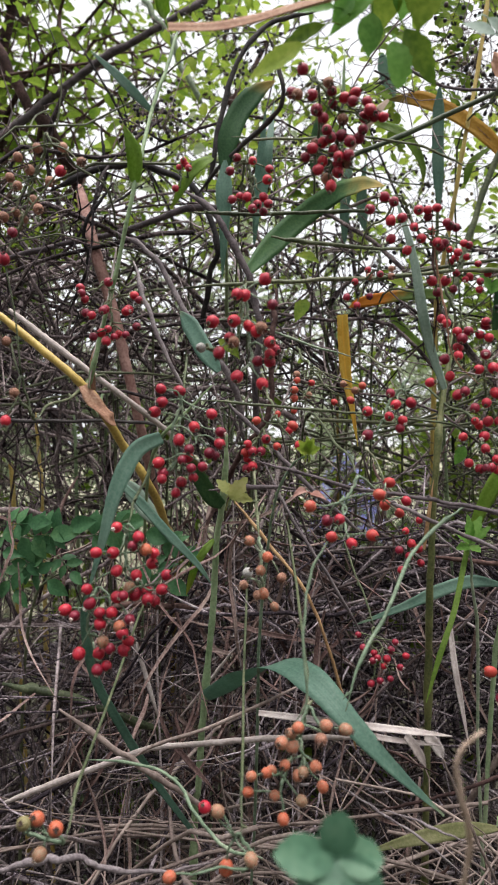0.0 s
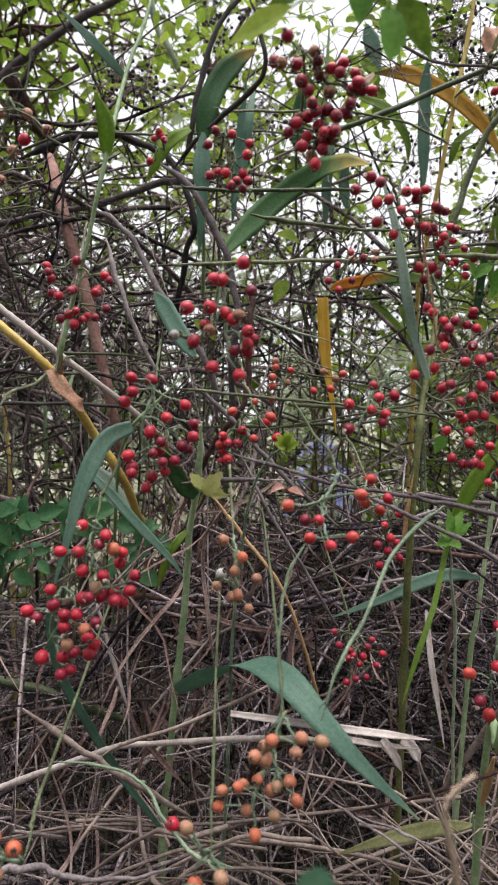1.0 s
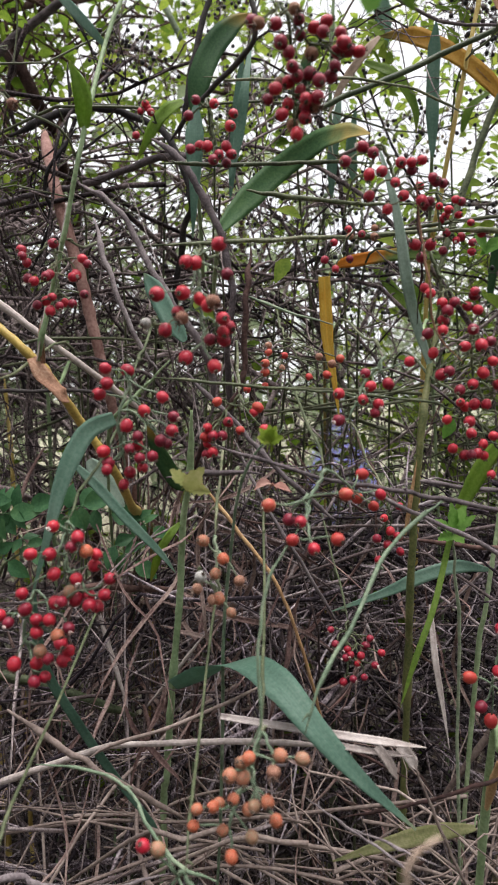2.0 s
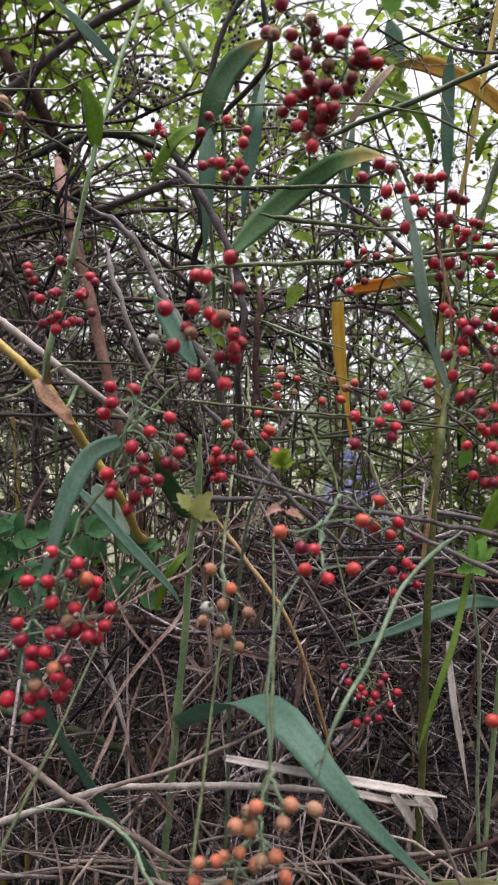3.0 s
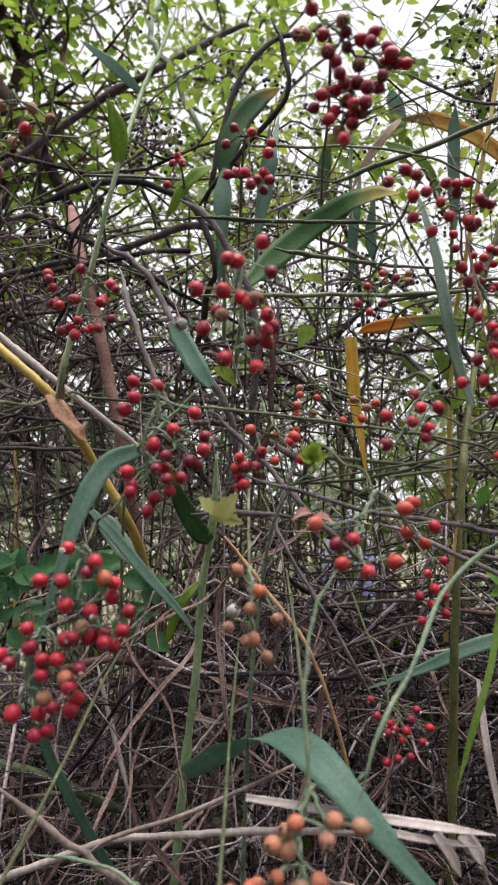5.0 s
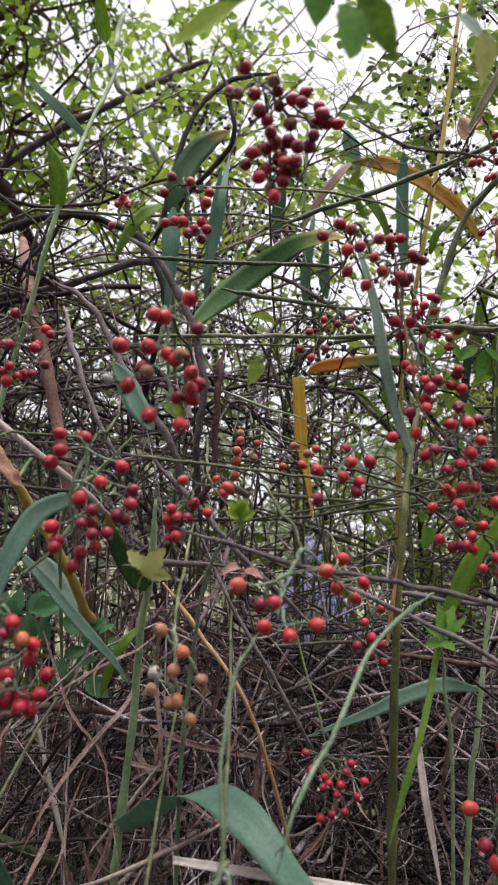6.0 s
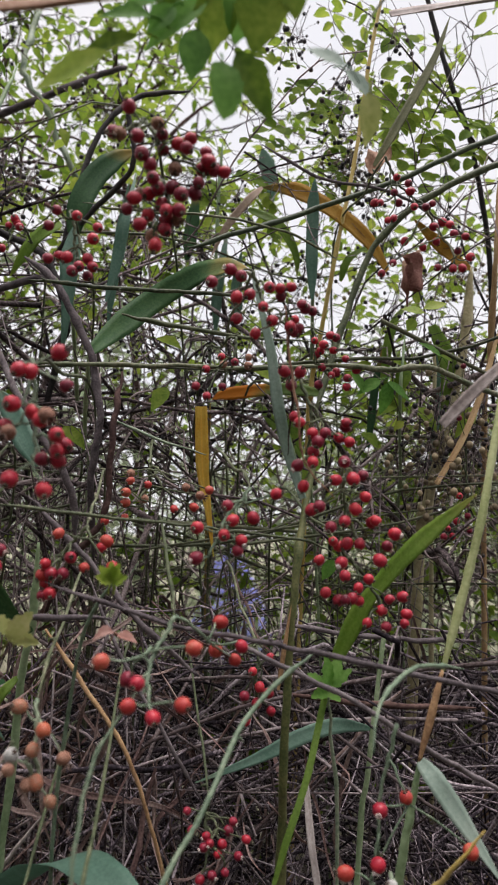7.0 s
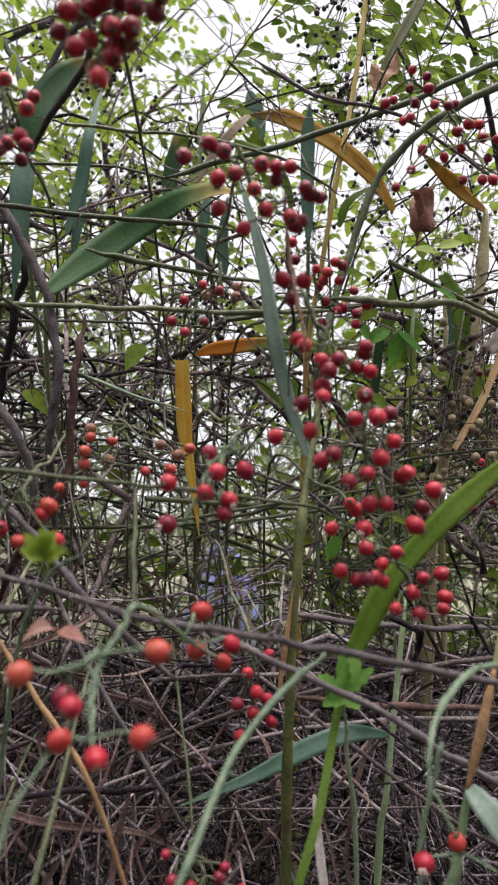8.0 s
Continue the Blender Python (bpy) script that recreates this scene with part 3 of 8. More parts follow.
def reed(label, points, r, material=REED_STEM, category="reed", knots=0.16, r1=None):
    """A tall grass: its jointed stem from the ground up; blades are added to it."""
    x, y = points[0][0], points[0][1]
    ob = thing("reed", (x, y, ground_at(x, y)), label, category, "tall grasses in the thicket")
    s = Soup()
    rod(s, points, r, r * 0.7 if r1 is None else r1, 10 * len(points), 9, knots, 0.0003, int(abs(x) * 1000), tips=(1.0, 0.35))
    part("stem", s, material, ob)
    return ob


def blade(plant, points, width, material=BLADE_BLUE, turn=(0.0, 0.0), face=(0, -1, 0.25), fold=0.18, point=1.0, base=0.35, ruffle=0.03, label="", settle=1.0):
    s = Soup()
    strip(s, points, width, face, turn, fold, None, point, base, ruffle, int(abs(points[0][0]) * 5000) % 97, settle=settle)
    return part("leaf_blade", s, material, plant, label)


def straw(label, points, r, material=STRAW, flat=0.0):
    """A dry stalk lying in the thicket; flat: the width of a flattened one."""
    x, y = points[0][0], points[0][1]
    ob = thing("dry_stalk", points[0], label, "dry stalk", "dry stalks")
    s = Soup()
    if flat:
        strip(s, points, flat, (0, -1, 0.5), (0, 25), 0.35, None, 0.6, 0.8, 0.02, 5, 0.0009)
    else:
        rod(s, points, r, r * 0.7, 9 * len(points), 8, 0.13, 0.0003, int(abs(x) * 3000), swell=0.12, tips=(0.5, 0.5))
    part("stalk", s, material, ob)
    return ob


def small_leaf(plant, at, axis, up, length, width, material, shape=OVATE, droop=0.2, fold=0.3):
    """One broad leaf with its stalk, thin but with two sides."""
    s = Soup()
    rng = np.random.default_rng(int(abs(at[0] + at[2]) * 10000) % 9999)
    fine = np.array([(t, np.interp(t, [a for a, _ in shape], [b for _, b in shape])) for t in np.linspace(0, 1, 19)])
    leaves(s, [at], [axis], [up], length, width, fine, fold, droop, 0.05, rng)
    a = unit(axis)
    rod(s, [np.asarray(at) - a * length * 0.35 - (0, 0, 0.004), np.asarray(at) - a * length * 0.15, np.asarray(at) + a * length * 0.03], 0.0005, 0.0005, 6, 5)
    return part("leaf", s, material, plant)


def compound_leaf(plant, at, axis, up, length, material, pairs=3, leaflet=0.45, shape=ROUND, round_=0.62):
    """A pinnate leaf: a rachis with pairs of leaflets and one at the end."""
    s = Soup()
    rng = np.random.default_rng(int(abs(at[0] * 3 + at[2]) * 10000) % 9999)
    at, axis = np.asarray(at, float), unit(axis)
    side = unit(np.cross(axis, up))
    upn = np.cross(side, axis)
    rod(s, [at, at + axis * length * 0.5 + upn * 0.04 * length, at + axis * length], 0.0006, 0.0004, 8, 5)
    for k in range(pairs):
        p = at + axis * length * (0.25 + 0.7 * k / pairs) + upn * 0.03 * length
        for sg in (-1, 1):
            d = unit(side * sg + axis * 0.45 + upn * rng.normal(0, 0.2))
            ln = length * leaflet * rng.uniform(0.85, 1.1)
            leaves(s, [p + d * 0.001], [d], [upn + rng.normal(0, 0.25, 3)], ln, ln * round_, shape, 0.3, 0.2, 0.05, rng)
    ln = length * leaflet * 1.15
    leaves(s, [at + axis * length], [axis], [upn], ln, ln * round_, shape, 0.3, 0.2, 0.05, rng)
    return part("leaf", s, material, plant)


def berry_spray(bush, at, spread, count, material=BERRY_BLACK, r=0.0033, hang=(0.3, 0.2, 1.0)):
    """An airy spray of small berries on hair-thin stalks, under a bush."""
    rng = np.random.default_rng(int(abs(at[0] * 31 + at[1] * 17 + at[2] * 7) * 1000) % 99991)
    at = np.asarray(at, float)
    s = Soup()
    root = at + np.asarray(hang) * spread
    rod(s, [root + np.asarray(hang) * spread * 0.6, root, at], 0.0010, 0.0006, 10, 5)
    p = at + rng.normal(0, 1, (count, 3)) * spread * np.array([0.5, 0.35, 0.42])
    hub = at + (root - at) * rng.uniform(0, 0.8, count)[:, None]
    path = np.stack([hub, hub * 0.5 + p * 0.5 + rng.normal(0, 0.003, (count, 3)), p], 1)
    tubes(s, path, np.full((count, 3), 0.0004), 4, 0)
    balls(s, p, r * rng.uniform(0.75, 1.15, count), 1)
    return part("berry_spray", s, (TWIG_DARK, material), bush)


def wander(rng, start, way, length, k, bend):
    """Crooked paths (n, k, 3) from start along way."""
    n = len(start)
    d = unit(way)
    step = (np.asarray(length) / (k - 1))[:, None]
    out = [start]
    for _ in range(k - 1):
        d = unit(d + rng.normal(0, bend, (n, 3)))
        out.append(out[-1] + d * step)
    return np.stack(out, 1)


def soften(p, n):
    """Smooth curves of n points (Catmull-Rom) through the points of each crooked path."""
    p = np.concatenate([2 * p[:, :1] - p[:, 1:2], p, 2 * p[:, -1:] - p[:, -2:-1]], 1)
    s = np.linspace(0, p.shape[1] - 3 - 1e-9, n)
    i, u = s.astype(int), (s % 1)[None, :, None]
    a, b, c, d = p[:, i], p[:, i + 1], p[:, i + 2], p[:, i + 3]
    return 0.5 * (2 * b + (c - a) * u + (2 * a - 5 * b + 4 * c - d) * u**2 + (3 * b - a - 3 * c + d) * u**3)


def arches(rng, n, xs, ys, high, reach, k=16, crook=0.012):
    """Canes that rise from the ground and bow over: (n, k, 3)."""
    x, y = rng.uniform(*xs, n), rng.uniform(*ys, n)
    s = np.linspace(0, 1, k)
    top, far = rng.uniform(*high, n), rng.uniform(*reach, n)
    ang = rng.uniform(0, 2 * np.pi, n)
    arch = rng.uniform(0.45, 0.85, n)
    z = top[:, None] * np.sin(np.pi * s[None] * arch[:, None])
    h = far[:, None] * s[None] ** 1.4
    p = np.stack([x[:, None] + np.cos(ang)[:, None] * h, y[:, None] + np.sin(ang)[:, None] * h, z], -1)
    return p + np.cumsum(rng.normal(0, crook, p.shape), 1) * (s[None, :, None] > 0)


def keep_behind(p, front):
    """Fold what would come nearer than front back into the thicket."""
    edge = front + 0.05 * (1 + np.sin(5.0 * p[..., 0] + 1.0)) + 0.04 * (1 + np.sin(11.0 * p[..., 0] + 6.0 * p[..., 2])) - 0.05
    edge = edge + 0.12 * np.clip((p[..., 0] - 0.1) / 0.1, 0, 1) * np.clip((1.06 - p[..., 2]) / 0.1, 0, 1)
    p[..., 1] = edge + np.abs(p[..., 1] - edge)
    return p


def round_ends(p):
    """Draw the thicket's two ends in, so that it thins out towards the field."""
    out = np.maximum(np.abs(p[..., 0] - 0.25) - 1.0 - 0.12 * np.sin(4.0 * p[..., 1]), 0)
    p[..., 1] = 1.35 + (p[..., 1] - 1.35) * np.clip(1 - 0.95 * out, 0.15, 1)
    return p


def side_twigs(rng, parents, n, length, k=9, bend=0.25, low=0.15):
    i = rng.integers(len(parents), size=n)
    u = rng.uniform(low, 0.98, n) * (parents.shape[1] - 1)
    a = u.astype(int)
    f = (u - a)[:, None]
    start = parents[i, a] * (1 - f) + parents[i, np.minimum(a + 1, parents.shape[1] - 1)] * f
    way = unit(parents[i, np.minimum(a + 1, parents.shape[1] - 1)] - parents[i, a]) * 0.7 + rng.normal(0, 0.6, (n, 3))
    return soften(wander(rng, start, way, rng.uniform(*length, n), 5, bend * 1.25), k)


def taper(rng, n, k, r, end=0.4):
    return rng.uniform(*r, n)[:, None] * np.linspace(1, end, k)[None]


def leafy_twigs(twig, leaf, rng, start, way, length, per, size, shape, droop=0.3, thick=0.0012, slim=0.62, bend=0.16):
    """Thin twigs with leaves set alternately along them."""
    n, k = len(start), 8
    p = wander(rng, start, way, length, k, bend)
    tubes(twig, p, np.linspace(1, 0.4, k)[None] * thick * np.ones((n, 1)), 4)
    u = np.tile(np.linspace(0.15, 1.0, per), n) * (k - 1 - 1e-6)
    i, a = np.repeat(np.arange(n), per), u.astype(int)
    f = (u - a)[:, None]
    at = p[i, a] * (1 - f) + p[i, a + 1] * f
    t = unit(p[i, a + 1] - p[i, a])
    side = unit(np.cross(t, [0, 0, 1.0])) * np.where(np.arange(len(at)) % 2, 1, -1)[:, None]
    ax = unit(0.5 * t + side + rng.normal(0, 0.35, at.shape) + (0, 0, -0.15))
    up = np.array([0, 0, 1.0]) + rng.normal(0, 0.45, at.shape)
    ln = rng.uniform(*size, len(at))
    leaves(leaf, at + ax * 0.004, ax, up, ln, ln * slim * rng.uniform(0.8, 1.15, len(at)), shape, 0.3, droop, 0.06, rng)


def tree(name, base, label, height, limbs, leaf_count, size, spread, material, bark, seed, low=0.35, lean=(0, 0), slim=0.6, shape=OVATE, trunk=None, group="trees", near=True):
    """A tree: tapered trunk, limbs, twigs and a loose crown of single leaves."""
    rng = np.random.default_rng(seed)
    x, y = base
    ob = thing(name, (x, y, ground_at(x, y)), label, "tree", group)
    w, lf = Soup(), Soup()
    top = np.array([x + lean[0], y + lean[1], height])
    spine = glide([(x, y, 0), (x + lean[0] * 0.3, y + lean[1] * 0.3, height * 0.45), top], 20)
    rod(w, spine[::4], trunk or height * 0.02, height * 0.004, 24, 9, 0, 0.004 * height, seed)
    part("trunk", w, bark, ob)
    lw = Soup()
    u = rng.uniform(low, 0.97, limbs)
    st = spine[(u * 19).astype(int)]
    ang = rng.uniform(0, 2 * np.pi, limbs)
    way = np.stack([np.cos(ang), np.sin(ang), rng.uniform(0.15, 0.9, limbs)], -1)
    lp = wander(rng, st, way, spread * rng.uniform(0.5, 1.1, limbs) * (1.2 - 0.6 * u), 9, 0.16)
    lr = taper(rng, limbs, 9, (height * 0.0015, height * 0.0045), 0.2)
    if near:
        for k in range(limbs):
            one = Soup()
            tubes(one, lp[k : k + 1], lr[k : k + 1], 6)
            part("limb", one, bark, ob)
    else:
        tubes(lw, lp, lr, 5)
    n = leaf_count // 8
    i, a = rng.integers(limbs, size=n), rng.integers(2, 9, size=n)
    s0 = lp[i, a]
    leafy_twigs(lw, lf, rng, s0, rng.normal(0, 1, (n, 3)) + (0, 0, -0.1), spread * rng.uniform(0.12, 0.4, n), 8, size, shape, 0.3, height * 0.0012, slim)
    tagged(part("branchwork", lw, bark, ob), kind="stuff")
    part("crown", lf, material, ob)
    return ob

# ---- the thicket: tangled canes and twigs, beyond counting ----
rng = np.random.default_rng(11)


def bramble(name, base, label, piece, material, layers, rest, rest_layers):
    """A bramble thing: its nearest canes one by one, and the uncountable rest as stuff."""
    ob = thing(name, base, label, "bramble", "brambles of the thicket")
    for paths, radii, sides in layers:
        for k in range(len(paths)):
            s = Soup()
            tubes(s, paths[k : k + 1], radii[k : k + 1], sides)
            part(piece, s, material, ob)
    s = Soup()
    for paths, radii, sides in rest_layers:
        tubes(s, paths, radii, sides)
    tagged(part(rest, s, material, ob), kind="stuff")
    return ob


def nearest(paths, n):
    """The order of paths by how near to the front of the thicket they pass."""
    order = np.argsort(paths[:, :, 1].mean(1))
    return order[:n], order[n:]


def bowed(rng, n, xs, ys, zs, length, k, flat, bend, sag):
    """Long bowed twigs lying through the thicket at all slants: (n, k, 3)."""
    st = np.stack([rng.uniform(*xs, n), rng.uniform(*ys, n), rng.uniform(*zs, n)], -1)
    way = rng.normal(0, 1, (n, 3)) * (1, 0.55, flat)
    p = soften(wander(rng, st, way, rng.uniform(*length, n), max(4, k // 2), bend * 1.5), k)
    p = p - (p.mean(1) - st)[:, None]
    s = np.linspace(-1, 1, k)
    p[..., 2] -= sag * rng.uniform(0.2, 1.5, n)[:, None] * s[None] ** 2
    return p


# dead lower tangle: slanting bowed canes, twigs on them
N_LOW, N_MAT, N_SIDE = 820, 900, 5600
low = keep_behind(bowed(rng, N_LOW, (-1.3, 1.8), (0.72, 1.75), (0.1, 1.10), (0.4, 1.3), 20, 0.55, 0.17, 0.10), 0.68)
mat_top = keep_behind(bowed(rng, N_MAT, (-0.2, 1.8), (0.98, 2.0), (0.82, 1.02), (0.4, 1.2), 20, 0.22, 0.17, 0.06), 0.72)
low = np.concatenate([low, mat_top])
N_LOW += N_MAT
low[..., 2] = np.clip(low[..., 2], 0.01, 1.19 - 0.05 * np.abs(np.sin(low[..., 0] * 9)) - 0.24 * np.maximum(low[..., 1] - 0.8, 0) - 0.20 * np.clip((0.02 - low[..., 0]) / 0.15, 0, 1))
side = keep_behind(side_twigs(rng, low, N_SIDE, (0.06, 0.45), 9, 0.3, 0.02), 0.65)
side[..., 2] = np.clip(side[..., 2], 0.01, 1.22 - 0.03 * np.abs(np.sin(side[..., 0] * 13)) - 0.24 * np.maximum(side[..., 1] - 0.8, 0) - 0.17 * np.clip((0.02 - side[..., 0]) / 0.15, 0, 1))
r_low, r_side = taper(rng, N_LOW, 20, (0.0012, 0.0035), 0.35), taper(rng, N_SIDE, 9, (0.0005, 0.0018))
for p in (round_ends(low), round_ends(side)):
    # the mound sinks towards its ends and its back
    p[..., 2] *= np.clip(1.9 - 0.85 * np.abs(p[..., 0] - 0.25), 0.25, 1)
a, b = nearest(low, 280)
bramble("dead_bramble", (0.0, 1.1, 0.0), "dense tangle of dead grey-violet bramble twigs above the ground", "dead_cane", TWIG_DEAD, [(low[a], r_low[a], 7)], "tangle", [(low[b], r_low[b], 5), (side, r_side, 5)])
# dry grass stalks fallen among them
N_DRY = 1050
dry = keep_behind(bowed(rng, N_DRY, (-1.2, 1.8), (0.70, 2.0), (0.15, 1.12), (0.2, 0.8), 7, 0.5, 0.05, 0.03), 0.66)
dry[..., 2] = np.clip(dry[..., 2], 0.01, 1.18 - 0.24 * np.maximum(dry[..., 1] - 0.8, 0) - 0.15 * np.clip((0.02 - dry[..., 0]) / 0.15, 0, 1))
round_ends(dry)
r_dry = taper(rng, N_DRY, 7, (0.0007, 0.0028), 0.6)
# thin stalks standing upright between the canes
N_UP = 170
st = np.stack([rng.uniform(-0.7, 0.5, N_UP), rng.uniform(0.74, 1.5, N_UP), rng.uniform(0.45, 0.9, N_UP)], -1)
upright = keep_behind(soften(wander(rng, st, rng.normal(0, 0.16, (N_UP, 3)) + (0, 0, 1), rng.uniform(0.25, 0.75, N_UP), 5, 0.09), 12), 0.68)
r_upright = taper(rng, N_UP, 12, (0.0006, 0.0022), 0.5)
a, b = nearest(dry, 200)
bramble("fallen_grass", (0.3, 1.1, 0.0), "dry brown grass stalks fallen across the bramble tangle", "grass_stalk", TWIG_BROWN, [(dry[a], r_dry[a], 6)], "stalks_behind", [(dry[b], r_dry[b], 5), (upright, r_upright, 5)])
# pale dry stalks lying low at the edge of the path
rng_low = np.random.default_rng(41)
N_EDGE = 55
edge_stalk = bowed(rng_low, N_EDGE, (-0.2, 0.45), (0.66, 0.86), (0.70, 0.85), (0.2, 0.6), 10, 0.25, 0.07, 0.02)
edge_stalk[..., 2] = np.clip(edge_stalk[..., 2], 0.02, 0.88)
edge_stalk[..., 1] = 0.64 + np.abs(edge_stalk[..., 1] - 0.64)
edge_side = side_twigs(rng_low, edge_stalk, 120, (0.04, 0.18), 7, 0.25, 0.05)
edge_side[..., 2] = np.minimum(edge_side[..., 2], 0.90)
bramble("edge_grass", (0.05, 0.74, 0.0), "pale tan dry stalks lying low at the thicket's edge", "grass_stalk", BARK_TAN, [(edge_stalk, taper(rng_low, N_EDGE, 10, (0.0009, 0.0026), 0.6), 6)], "fine_stalks", [(edge_side, taper(rng_low, 120, 7, (0.0005, 0.0013)), 5)])
# withered leaves hanging and curled among the stalks
s = Soup()
N_HANG = 360
st = np.stack([rng.normal(0.02, 0.14, N_HANG), rng.uniform(0.74, 1.25, N_HANG), rng.uniform(0.7, 1.2, N_HANG)], -1)
hang = wander(rng, st, rng.normal(0, 1, (N_HANG, 3)) * (0.5, 0.4, 0.5) - (0, 0, 0.9), rng.uniform(0.06, 0.24, N_HANG), 6, 0.22)
for k in range(N_HANG):
    strip(s, hang[k], rng.uniform(0.0018, 0.0062), rng.normal(0, 1, 3) - (0, 1, 0), (rng.uniform(-60, 60), rng.uniform(-120, 120)), 0.5, 12, 1.0, 0.5, 0.12, k)
withered = thing("withered_grass_leaves", (0.1, 1.0, 0.0), "withered maroon-brown grass leaves hanging in the tangle", "dead leaves", kind="stuff")
tagged(part("withered_leaves", s, BLADE_MAROON, withered), kind="stuff")
# green weeds growing low behind the first canes
weeds = thing("low_weeds", (-0.3, 1.6, 0.0), "low green weeds growing behind the first brambles", "weed")
s, lf = Soup(), Soup()
n = 170
st = np.stack([rng.uniform(-0.9, 0.6, n), rng.uniform(1.25, 2.1, n), rng.uniform(0.6, 1.3, n)], -1)
leafy_twigs(s, lf, rng, st, rng.normal(0, 1, (n, 3)) * (1, 0.6, 0.7), rng.uniform(0.1, 0.3, n), 8, (0.02, 0.045), OVATE, 0.3, 0.0012, 0.6)
tagged(part("weed_stalks", s, TWIG_GREEN, weeds), kind="stuff")
tagged(part("foliage", lf, LEAF_GREEN, weeds), kind="stuff")
# dark upper tangle, thickest on the far left
up_l = keep_behind(bowed(rng, 200, (-1.4, 0.15), (0.92, 1.8), (1.08, 1.60), (0.4, 1.3), 16, 0.7, 0.2, 0.10), 0.86)
up_r = keep_behind(bowed(rng, 80, (0.0, 1.7), (0.92, 1.8), (1.12, 1.50), (0.4, 1.1), 16, 0.5, 0.2, 0.08), 0.86)
up_ls = keep_behind(side_twigs(rng, up_l, 1150, (0.05, 0.32), 10, 0.55, 0.05), 0.82)
up_rs = keep_behind(side_twigs(rng, up_r, 480, (0.05, 0.26), 10, 0.60, 0.05), 0.82)
up_m = keep_behind(bowed(rng, 130, (-1.1, -0.1), (0.95, 1.7), (1.12, 1.58), (0.3, 1.0), 16, 0.9, 0.22, 0.05), 0.88)
up_e = keep_behind(bowed(rng, 70, (0.3, 1.5), (1.05, 1.8), (1.10, 1.62), (0.4, 1.1), 16, 0.6, 0.2, 0.08), 0.95)
up_es = keep_behind(side_twigs(rng, up_e, 420, (0.05, 0.26), 10, 0.60, 0.05), 0.92)
up_ms = keep_behind(side_twigs(rng, up_m, 700, (0.05, 0.34), 10, 0.55, 0.05), 0.84)
stand = keep_behind(arches(rng, 24, (-1.3, 1.6), (1.1, 2.4), (1.2, 1.8), (0.2, 0.9)), 0.9)
upper, r_up = np.concatenate([up_l, up_r, up_m, up_e, stand]), taper(rng, 504, 16, (0.0014, 0.0056), 0.25)
a, b = nearest(upper, 200)
bramble("dark_bramble", (-0.3, 1.4, 0.0), "dark leafless bramble canes arching over one another", "dark_cane", TWIG_DARK, [(upper[a], r_up[a], 7)], "twigs_behind",
        [(upper[b], r_up[b], 5), (up_es, taper(rng, 420, 10, (0.0006, 0.0017)), 5), (up_ms, taper(rng, 700, 10, (0.0007, 0.0022)), 5), (up_ls, taper(rng, 1150, 10, (0.0007, 0.0022)), 5), (up_rs, taper(rng, 480, 10, (0.0007, 0.0019)), 5)])
# green rose runners lying nearly level
N_RUN = 48
st = np.stack([rng.uniform(-1.2, 0.9, N_RUN), rng.uniform(0.85, 1.9, N_RUN), rng.uniform(1.12, 1.62, N_RUN)], -1)
lay = np.stack([np.ones(N_RUN), rng.normal(0, 0.3, N_RUN), rng.normal(0, 0.16, N_RUN)], -1)
runner = keep_behind(soften(wander(rng, st, lay, rng.uniform(0.6, 1.5, N_RUN), 6, 0.13), 18), 0.84)
runner_side = keep_behind(side_twigs(rng, runner, 450, (0.05, 0.3)), 0.80)
bramble("rose_runner_mat", (0.2, 1.3, 0.0), "green leafless rose runners lying across the canes", "runner", TWIG_GREEN, [(runner, taper(rng, N_RUN, 18, (0.0012, 0.0030)), 7)], "runner_fringe", [(runner_side, taper(rng, 450, 9, (0.0006, 0.0014)), 5)])

# leaf litter on the ground, the shade under the thicket put into its colour
s = Soup()
n = 8000
at = round_ends(np.stack([rng.uniform(-1.6, 2.2, n), rng.uniform(0.6, 2.9, n), np.full(n, 0.015)], -1))
at[:, 2] += 0.05 * np.sin(1.3 * at[:, 0] + 0.4) * np.cos(1.1 * at[:, 1])
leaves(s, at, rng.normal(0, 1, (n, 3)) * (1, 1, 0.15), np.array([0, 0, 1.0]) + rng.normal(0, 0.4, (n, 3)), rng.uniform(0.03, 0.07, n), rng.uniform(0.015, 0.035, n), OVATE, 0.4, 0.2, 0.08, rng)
tagged(new("leaf_litter", s.mesh("leaf_litter", SHADE_LITTER)), "near-black fallen leaves with the thicket's shade in their colour", "leaf litter", kind="stuff")

# dry grass of the field beyond the thicket
s = Soup()
n = 10500
x = rng.uniform(-5, 6, n)
edge = 2.6 - 1.7 * np.clip(np.abs(x - 0.25) - 1.3, 0, 1) + 0.25 * np.sin(2.3 * x) + rng.normal(0, 0.15, n)
at = np.stack([x, edge + 7.7 * rng.random(n) ** 1.5, np.zeros(n)], -1)
at[:, 2] = 0.05 * np.sin(1.3 * at[:, 0] + 0.4) * np.cos(1.1 * at[:, 1])
leaves(s, at, rng.normal(0, 0.3, (n, 3)) + (0, 0, 1), rng.normal(0, 1, (n, 3)) + (0, -1.2, 0), rng.uniform(0.2, 0.6, n), rng.uniform(0.008, 0.018, n), LANCE, 0.3, 0.4, 0.05, rng)
tagged(new("field_grass", s.mesh("field_grass", FIELD_GRASS)), "pale dry grass of the field behind the brambles", "grass", kind="stuff")

